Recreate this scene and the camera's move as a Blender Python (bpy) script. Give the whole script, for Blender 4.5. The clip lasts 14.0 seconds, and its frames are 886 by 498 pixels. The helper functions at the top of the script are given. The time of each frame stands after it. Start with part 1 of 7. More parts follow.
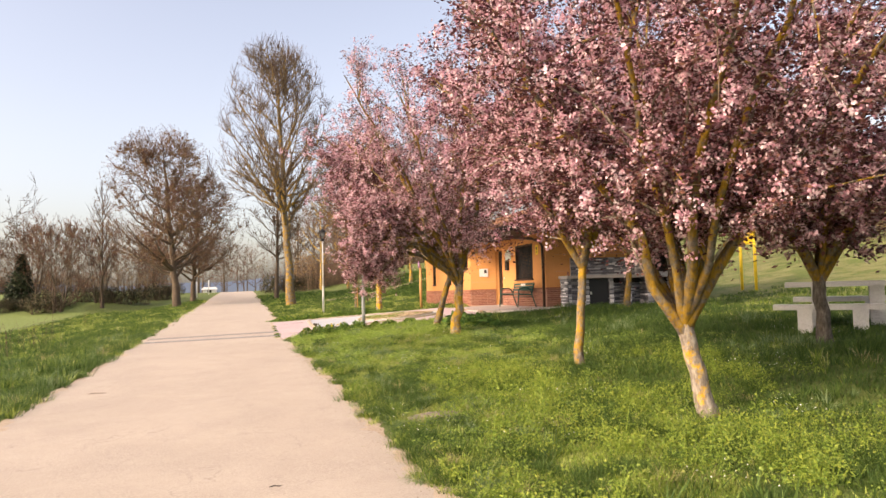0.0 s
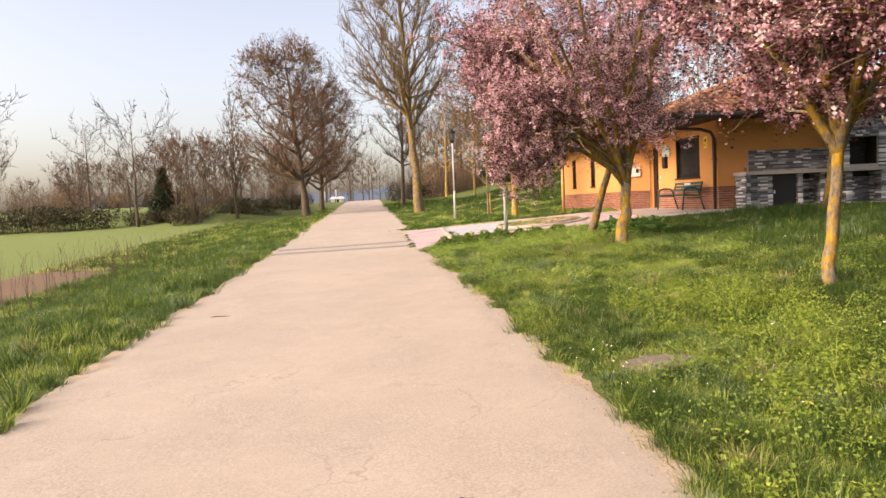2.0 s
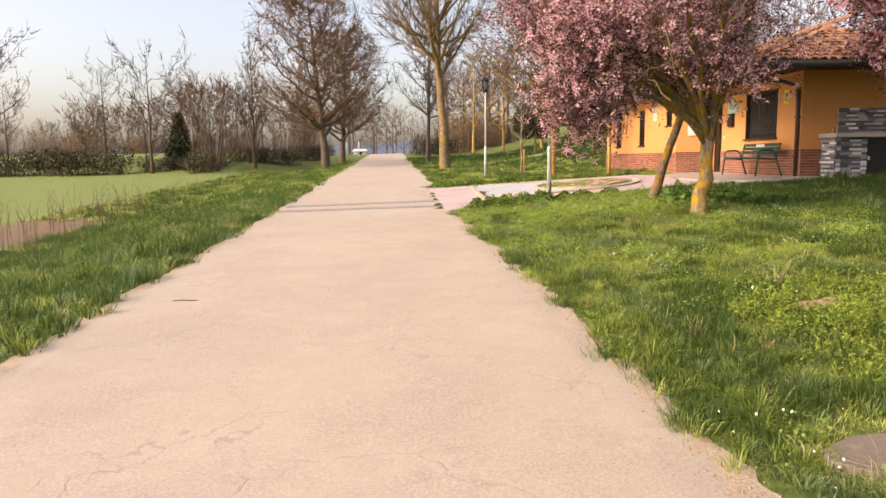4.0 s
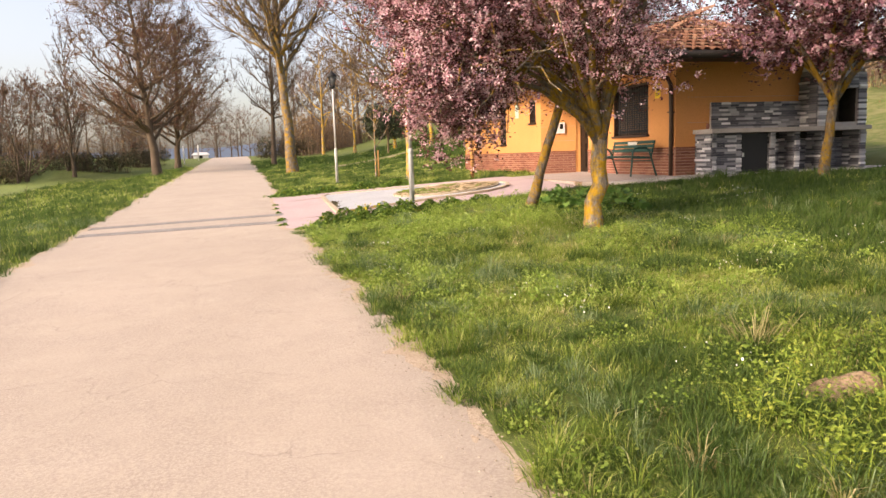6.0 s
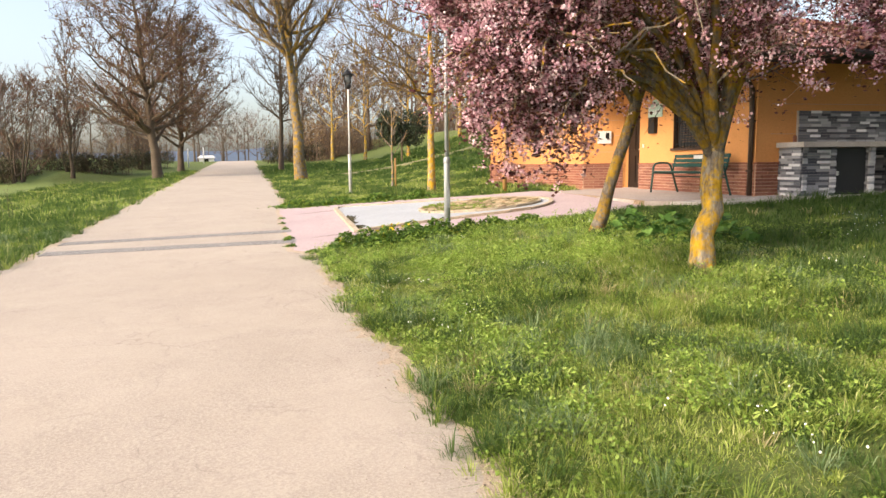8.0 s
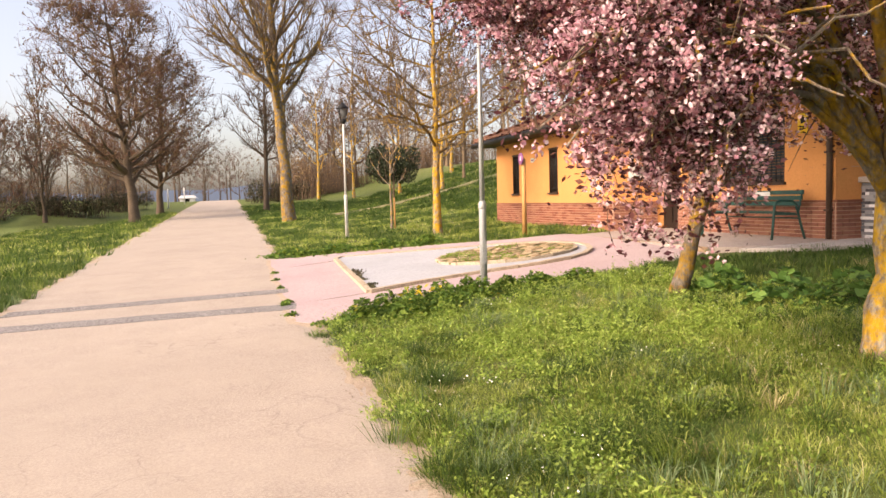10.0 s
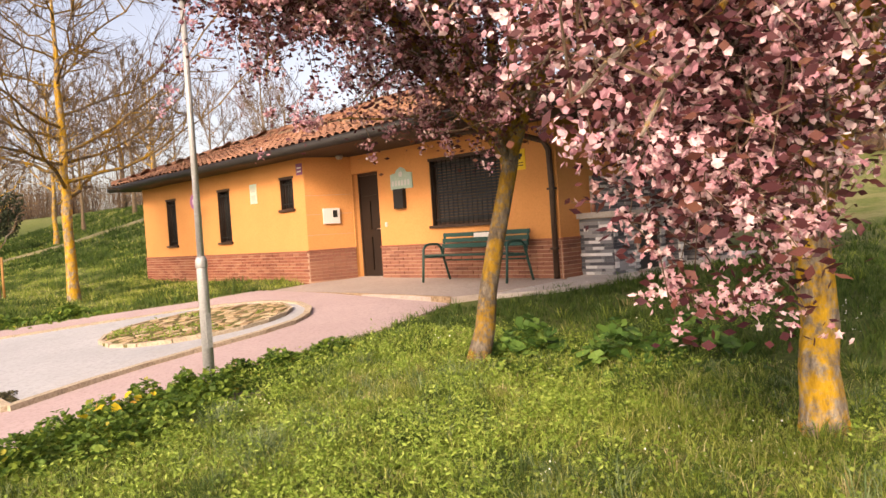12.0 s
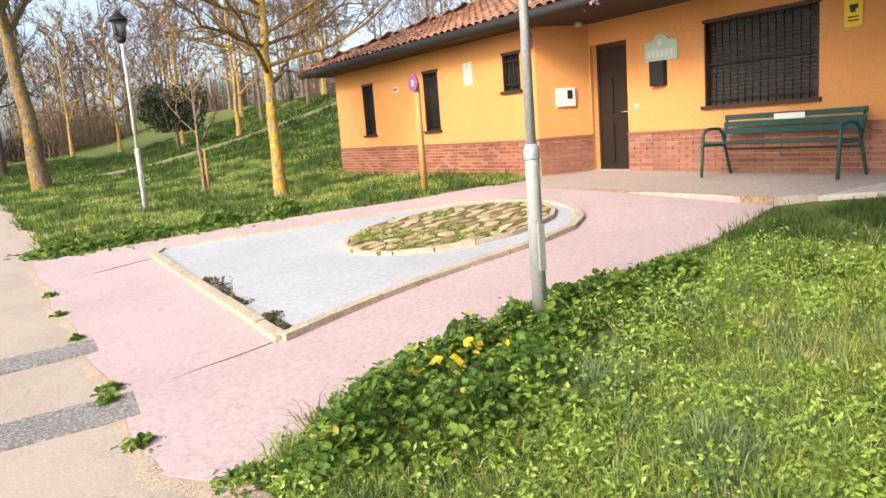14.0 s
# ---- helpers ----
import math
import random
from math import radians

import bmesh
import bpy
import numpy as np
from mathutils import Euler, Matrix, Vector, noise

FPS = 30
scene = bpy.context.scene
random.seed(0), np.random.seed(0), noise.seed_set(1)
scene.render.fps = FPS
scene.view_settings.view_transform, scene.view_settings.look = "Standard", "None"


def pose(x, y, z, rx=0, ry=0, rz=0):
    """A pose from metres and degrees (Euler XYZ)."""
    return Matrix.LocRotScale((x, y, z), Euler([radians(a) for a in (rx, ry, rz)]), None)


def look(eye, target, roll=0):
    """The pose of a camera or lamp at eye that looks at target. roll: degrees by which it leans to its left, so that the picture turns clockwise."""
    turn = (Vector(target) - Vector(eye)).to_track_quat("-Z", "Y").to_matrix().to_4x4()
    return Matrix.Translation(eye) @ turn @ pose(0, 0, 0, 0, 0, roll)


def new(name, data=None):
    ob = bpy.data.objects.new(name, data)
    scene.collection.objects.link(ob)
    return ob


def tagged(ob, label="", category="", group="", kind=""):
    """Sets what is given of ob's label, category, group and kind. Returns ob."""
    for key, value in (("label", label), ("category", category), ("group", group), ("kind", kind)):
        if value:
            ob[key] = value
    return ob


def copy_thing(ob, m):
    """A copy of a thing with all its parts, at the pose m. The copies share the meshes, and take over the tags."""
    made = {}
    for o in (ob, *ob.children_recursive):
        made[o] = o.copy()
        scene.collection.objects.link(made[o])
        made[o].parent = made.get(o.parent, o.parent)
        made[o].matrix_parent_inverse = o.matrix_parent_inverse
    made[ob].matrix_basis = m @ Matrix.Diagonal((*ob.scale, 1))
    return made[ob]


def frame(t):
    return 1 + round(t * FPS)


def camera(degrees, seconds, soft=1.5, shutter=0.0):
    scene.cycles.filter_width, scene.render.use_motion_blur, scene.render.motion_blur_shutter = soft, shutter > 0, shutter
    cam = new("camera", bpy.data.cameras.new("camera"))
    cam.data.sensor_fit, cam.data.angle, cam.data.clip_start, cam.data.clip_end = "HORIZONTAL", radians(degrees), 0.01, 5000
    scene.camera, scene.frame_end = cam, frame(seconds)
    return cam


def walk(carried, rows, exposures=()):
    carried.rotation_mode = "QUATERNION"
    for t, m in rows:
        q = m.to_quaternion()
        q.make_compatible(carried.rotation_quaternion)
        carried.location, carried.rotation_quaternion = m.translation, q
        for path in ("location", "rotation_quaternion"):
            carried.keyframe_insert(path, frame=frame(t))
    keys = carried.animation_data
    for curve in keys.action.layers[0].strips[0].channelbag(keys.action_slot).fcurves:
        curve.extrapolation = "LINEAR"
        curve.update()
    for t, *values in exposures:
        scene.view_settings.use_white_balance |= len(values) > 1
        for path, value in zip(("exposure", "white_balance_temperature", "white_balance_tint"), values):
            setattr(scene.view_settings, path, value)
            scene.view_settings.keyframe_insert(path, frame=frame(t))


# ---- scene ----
cam = camera(63.5, 14.0)
PATH = [
    (0, (0.492, -0.089, 1.649), (0.991, 1.844, 1.766), -1.5),
    (0.5, (0.433, 0.529, 1.642), (0.897, 2.473, 1.713), -2.2),
    (1, (0.403, 1.151, 1.624), (0.791, 3.113, 1.608), -2.5),
    (1.5, (0.319, 1.774, 1.589), (0.615, 3.75, 1.497), -2.6),
    (2, (0.289, 2.407, 1.593), (0.449, 4.396, 1.462), -2.6),
    (2.5, (0.227, 3.072, 1.562), (0.287, 5.058, 1.332), -2.0),
    (2.7, (0.225, 3.321, 1.539), (0.251, 5.303, 1.276), -2.0),
    (4.8, (0.414, 5.9, 1.614), (0.616, 7.875, 1.371), -0.1),
    (5, (0.458, 6.133, 1.623), (0.705, 8.103, 1.385), 0.0),
    (5.5, (0.505, 6.725, 1.649), (0.948, 8.667, 1.468), 1.0),
    (6, (0.571, 7.36, 1.665), (1.063, 9.281, 1.405), -1.9),
    (6.5, (0.633, 7.991, 1.651), (1.06, 9.917, 1.317), -2.8),
    (7, (0.65, 8.631, 1.645), (1.055, 10.553, 1.272), -2.8),
    (7.5, (0.668, 9.224, 1.68), (1.072, 11.157, 1.363), -2.0),
    (8, (0.621, 9.809, 1.707), (1.102, 11.736, 1.47), -0.6),
    (8.5, (0.62, 10.43, 1.739), (1.057, 12.371, 1.531), -1.5),
    (8.7, (0.581, 10.659, 1.734), (1.021, 12.601, 1.549), -1.3),
    (10.8, (0.487, 13.212, 1.919), (1.266, 15.052, 1.833), -3.1),
    (11, (0.484, 13.551, 1.917), (1.503, 15.272, 1.954), -3.5),
    (11.5, (0.484, 14.174, 1.921), (1.732, 15.735, 1.974), -6.0),
    (12, (0.498, 14.793, 1.916), (1.908, 16.21, 1.86), -3.7),
    (12.5, (0.468, 15.439, 1.889), (1.891, 16.835, 1.723), -4.1),
    (13, (0.448, 16.011, 1.925), (1.733, 17.516, 1.64), -4.6),
    (13.5, (0.444, 16.612, 1.918), (1.69, 18.14, 1.584), -2.8),
    (14, (0.49, 17.294, 1.942), (1.557, 18.953, 1.613), -4.4),
]
walk(cam, [(t, look(eye, target, roll)) for t, eye, target, roll in PATH], [(0.0, 1.05, 7600, 19), (1.0, 1.0, 7600, 19), (2.0, 1.0, 7600, 20), (2.7, 0.98, 7600, 20), (5.0, 0.98, 7600, 20), (6.0, 1.05, 7500, 20), (7.0, 1.11, 6800, 11), (7.7, 1.11, 6800, 11), (8.5, 1.1, 7100, 15), (11.0, 0.98, 7700, 23), (12.2, 0.88, 7900, 22), (13.0, 1.15, 7200, 15), (14.0, 1.08, 6500, 10)])

# ---- light ----
SUN_EL, SUN_AZ = 31.0, 252.0          # degrees; azimuth clockwise from +y
world = bpy.data.worlds.new("world")
scene.world = world
world.use_nodes = True
wn = world.node_tree.nodes
sky = wn.new("ShaderNodeTexSky")
sky.sky_type = "NISHITA"
sky.sun_disc = False
sky.sun_elevation, sky.sun_rotation = radians(SUN_EL), radians(SUN_AZ)
sky.air_density, sky.dust_density, sky.ozone_density = 1.0, 3.4, 2.2
wn["Background"].inputs[1].default_value = 0.16
haze = wn.new("ShaderNodeHueSaturation")
haze.inputs["Saturation"].default_value = 0.74
world.node_tree.links.new(sky.outputs[0], haze.inputs["Color"])
world.node_tree.links.new(haze.outputs[0], wn["Background"].inputs[0])
sun = new("sun", bpy.data.lights.new("sun", "SUN"))
sun.data.energy, sun.data.angle, sun.data.color = 2.3, radians(16), (1.0, 0.86, 0.70)
sa, se = radians(SUN_AZ), radians(SUN_EL)
sun.matrix_world = look((0, 0, 60), (-math.sin(sa) * math.cos(se) * 50, -math.cos(sa) * math.cos(se) * 50, 60 - math.sin(se) * 50))


# ---- materials ----
def material(name, base, rough=0.8, metal=0.0, build=None, spec=0.3):
    m = bpy.data.materials.new(name)
    m.use_nodes = True
    b = m.node_tree.nodes["Principled BSDF"]
    b.inputs["Base Color"].default_value = (*base, 1)
    b.inputs["Roughness"].default_value = rough
    b.inputs["Metallic"].default_value = metal
    b.inputs["Specular IOR Level"].default_value = spec
    if build:
        build(m.node_tree, b)
    return m


def node(t, kind, **values):
    n = t.nodes.new("ShaderNode" + kind)
    for k, v in values.items():
        n.inputs[k].default_value = v
    return n


def coords(t):
    return t.nodes.new("ShaderNodeTexCoord").outputs["Object"]


def world_place(t):
    return t.nodes.new("ShaderNodeNewGeometry").outputs["Position"]


def noise_tex(t, scale, detail=6, rough=0.6, vector=None):
    n = node(t, "TexNoise", Scale=scale, Detail=detail, Roughness=rough)
    t.links.new(vector or coords(t), n.inputs["Vector"])
    return n.outputs["Fac"]


def ramp(t, fac, stops):
    r = t.nodes.new("ShaderNodeValToRGB")
    e = r.color_ramp.elements
    while len(e) < len(stops):
        e.new(0.5)
    for el, (p, c) in zip(e, stops):
        el.position, el.color = p, (*c, 1)
    t.links.new(fac, r.inputs[0])
    return r.outputs[0]


def mix(t, fac, a, b, mode="MIX"):
    n = t.nodes.new("ShaderNodeMix")
    n.data_type, n.blend_type = "RGBA", mode
    for s, v in ((n.inputs[0], fac), (n.inputs[6], a), (n.inputs[7], b)):
        if isinstance(v, (int, float)):
            s.default_value = v
        elif isinstance(v, tuple):
            s.default_value = (*v, 1)
        else:
            t.links.new(v, s)
    return n.outputs[2]


def bump(t, b, height, strength=0.4, dist=0.01):
    n = node(t, "Bump", Strength=strength, Distance=dist)
    t.links.new(height, n.inputs["Height"])
    t.links.new(n.outputs[0], b.inputs["Normal"])


def maths(t, op, a, b=0.0):
    n = t.nodes.new("ShaderNodeMath")
    n.operation = op
    n.use_clamp = False
    for s, v in ((n.inputs[0], a), (n.inputs[1], b)):
        if isinstance(v, (int, float)):
            s.default_value = v
        else:
            t.links.new(v, s)
    return n.outputs[0]


def two_scale(c1, c2, c3, big, small, strength=0.3, dist=0.004, where=coords):
    """Base colour mottled at two scales with a little relief."""
    def build(t, b):
        v = where(t)
        a = ramp(t, noise_tex(t, big, 5, 0.6, v), [(0.3, c1), (0.7, c2)])
        f = noise_tex(t, small, 6, 0.65, v)
        k = ramp(t, f, [(0.45, (0, 0, 0)), (0.72, (1, 1, 1))])
        t.links.new(mix(t, k, a, c3), b.inputs["Base Color"])
        bump(t, b, f, strength, dist)
    return build


def islands(stops, trans=0.0):
    """Colour picked at random for each loose piece of a mesh."""
    def build(t, b):
        g = t.nodes.new("ShaderNodeNewGeometry")
        t.links.new(ramp(t, g.outputs["Random Per Island"], stops), b.inputs["Base Color"])
        if trans:
            b.inputs["Subsurface Weight"].default_value = 0.0
            tr = t.nodes.new("ShaderNodeBsdfTranslucent")
            t.links.new(b.inputs["Base Color"].links[0].from_socket, tr.inputs[0])
            ms = t.nodes.new("ShaderNodeMixShader")
            ms.inputs[0].default_value = trans
            out = t.nodes["Material Output"]
            t.links.new(b.outputs[0], ms.inputs[1])
            t.links.new(tr.outputs[0], ms.inputs[2])
            t.links.new(ms.outputs[0], out.inputs[0])
    return build


def pieces(stops, small=60.0, strength=0.3):
    """Colour picked at random for each object, with grain."""
    def build(t, b):
        o = t.nodes.new("ShaderNodeObjectInfo")
        c = ramp(t, o.outputs["Random"], stops)
        f = noise_tex(t, small, 5)
        t.links.new(mix(t, maths(t, "MULTIPLY", f, 0.5), c, (0.25, 0.16, 0.12)), b.inputs["Base Color"])
        bump(t, b, f, strength, 0.003)
    return build


def road_build(t, b):
    v = world_place(t)
    a = ramp(t, noise_tex(t, 0.45, 6, 0.62, v), [(0.3, (0.45, 0.388, 0.318)), (0.7, (0.52, 0.45, 0.37))])
    patch = ramp(t, noise_tex(t, 2.6, 8, 0.75, v), [(0.36, (0.93, 0.92, 0.905)), (0.6, (1, 1, 1))])
    a = mix(t, 1.0, a, patch, "MULTIPLY")
    grain = noise_tex(t, 60, 7, 0.85, v)
    pebble = node(t, "TexVoronoi", Scale=95.0)
    t.links.new(v, pebble.inputs["Vector"])
    worn = ramp(t, noise_tex(t, 0.9, 5, 0.65, v), [(0.42, (0.5, 0.5, 0.5)), (0.62, (1, 1, 1))])
    dots = ramp(t, pebble.outputs["Distance"], [(0.1, (0, 0, 0)), (0.7, (1, 1, 1))])
    a = mix(t, mix(t, 1.0, ramp(t, grain, [(0.42, (0.75, 0.75, 0.75)), (0.56, (0, 0, 0))]), worn, "MULTIPLY"), a, (0.24, 0.195, 0.165))
    a = mix(t, maths(t, "MULTIPLY", mix(t, 1.0, dots, worn, "MULTIPLY"), 0.34), a, (0.30, 0.25, 0.205))
    warp = node(t, "TexNoise", Scale=1.6, Detail=6.0)
    t.links.new(v, warp.inputs["Vector"])
    add = t.nodes.new("ShaderNodeVectorMath")
    add.operation = "ADD"
    t.links.new(v, add.inputs[0])
    t.links.new(warp.outputs["Color"], add.inputs[1])
    total = None
    for scale, wide, lo in ((0.8, 0.008, 0.46), (2.6, 0.02, 0.56)):
        vo = node(t, "TexVoronoi", Scale=scale)
        vo.feature = "DISTANCE_TO_EDGE"
        t.links.new(add.outputs[0], vo.inputs["Vector"])
        crack = ramp(t, vo.outputs["Distance"], [(0.0, (1, 1, 1)), (wide, (0, 0, 0))])
        where = ramp(t, noise_tex(t, 0.7 + scale * 0.1, 4, 0.6, v), [(lo, (0, 0, 0)), (lo + 0.12, (1, 1, 1))])
        cm = mix(t, 1.0, crack, where, "MULTIPLY")
        total = cm if total is None else mix(t, 1.0, total, cm, "LIGHTEN")
    t.links.new(mix(t, maths(t, "MULTIPLY", total, 0.4), a, (0.15, 0.12, 0.10)), b.inputs["Base Color"])
    h = maths(t, "SUBTRACT", maths(t, "ADD", grain, maths(t, "MULTIPLY", dots, -0.15)), maths(t, "MULTIPLY", total, 0.6))
    bump(t, b, h, 0.45, 0.006)


def ground_build(t, b):
    """Lawn, with the sown field and its bare margin west of the road."""
    v = world_place(t)
    sep = t.nodes.new("ShaderNodeSeparateXYZ")
    t.links.new(v, sep.inputs[0])
    big = noise_tex(t, 0.35, 6, 0.65, v)
    fine = noise_tex(t, 14, 6, 0.7, v)
    grass = ramp(t, fine, [(0.3, (0.055, 0.076, 0.016)), (0.5, (0.10, 0.135, 0.028)), (0.72, (0.18, 0.205, 0.052))])
    grass = mix(t, ramp(t, big, [(0.45, (0, 0, 0)), (0.65, (0.6, 0.6, 0.6))]), grass, (0.13, 0.15, 0.045))
    crop = ramp(t, noise_tex(t, 5, 6, 0.7, v), [(0.3, (0.13, 0.18, 0.045)), (0.7, (0.20, 0.25, 0.075))])
    soil = ramp(t, noise_tex(t, 6, 6, 0.7, v), [(0.3, (0.13, 0.085, 0.055)), (0.7, (0.24, 0.16, 0.10))])
    side = maths(t, "ADD", maths(t, "ADD", sep.outputs[0], maths(t, "MULTIPLY", sep.outputs[1], 0.02)), maths(t, "MULTIPLY", maths(t, "SUBTRACT", big, 0.5), 3.0))
    m1 = ramp(t, maths(t, "DIVIDE", maths(t, "SUBTRACT", -8.2, side), 1.2), [(0.0, (0, 0, 0)), (1.0, (1, 1, 1))])
    near = ramp(t, maths(t, "DIVIDE", maths(t, "SUBTRACT", 40.0, sep.outputs[1]), 12.0), [(0.0, (0, 0, 0)), (1.0, (1, 1, 1))])
    m2 = ramp(t, maths(t, "DIVIDE", maths(t, "SUBTRACT", -11.2, side), 0.8), [(0.0, (0, 0, 0)), (1.0, (1, 1, 1))])
    c = mix(t, mix(t, 1.0, m1, near, "MULTIPLY"), grass, soil)
    c = mix(t, m2, c, crop)
    bank = ramp(t, maths(t, "DIVIDE", maths(t, "SUBTRACT", sep.outputs[0], 14.0), 3.0), [(0.0, (0, 0, 0)), (1.0, (1, 1, 1))])
    dry = mix(t, 1.0, bank, ramp(t, noise_tex(t, 1.1, 6, 0.7, v), [(0.44, (0, 0, 0)), (0.58, (0.4, 0.4, 0.4))]), "MULTIPLY")
    c = mix(t, dry, c, (0.34, 0.28, 0.15))
    t.links.new(c, b.inputs["Base Color"])
    bump(t, b, fine, 0.8, 0.05)


def bark_build(lichen, tone=1.0):
    def build(t, b):
        v = coords(t)
        st = t.nodes.new("ShaderNodeMapping")
        st.inputs["Scale"].default_value = (1, 1, 0.35)
        t.links.new(v, st.inputs[0])
        f = noise_tex(t, 22, 8, 0.7, st.outputs[0])
        bark = ramp(t, f, [(0.3, (0.07 * tone, 0.055 * tone, 0.045 * tone)), (0.5, (0.20 * tone, 0.165 * tone, 0.13 * tone)), (0.72, (0.40 * tone, 0.36 * tone, 0.30 * tone))])
        g = noise_tex(t, 6.0, 8, 0.75, v)
        m = ramp(t, g, [(0.5 - lichen, (0, 0, 0)), (0.6 - lichen * 0.7, (1, 1, 1))])
        c = mix(t, m, bark, ramp(t, f, [(0.3, (0.24 * tone, 0.135 * tone, 0.01)), (0.7, (0.60 * tone, 0.35 * tone, 0.025 * tone))]))
        t.links.new(c, b.inputs["Base Color"])
        bump(t, b, f, 0.9, 0.02)
    return build


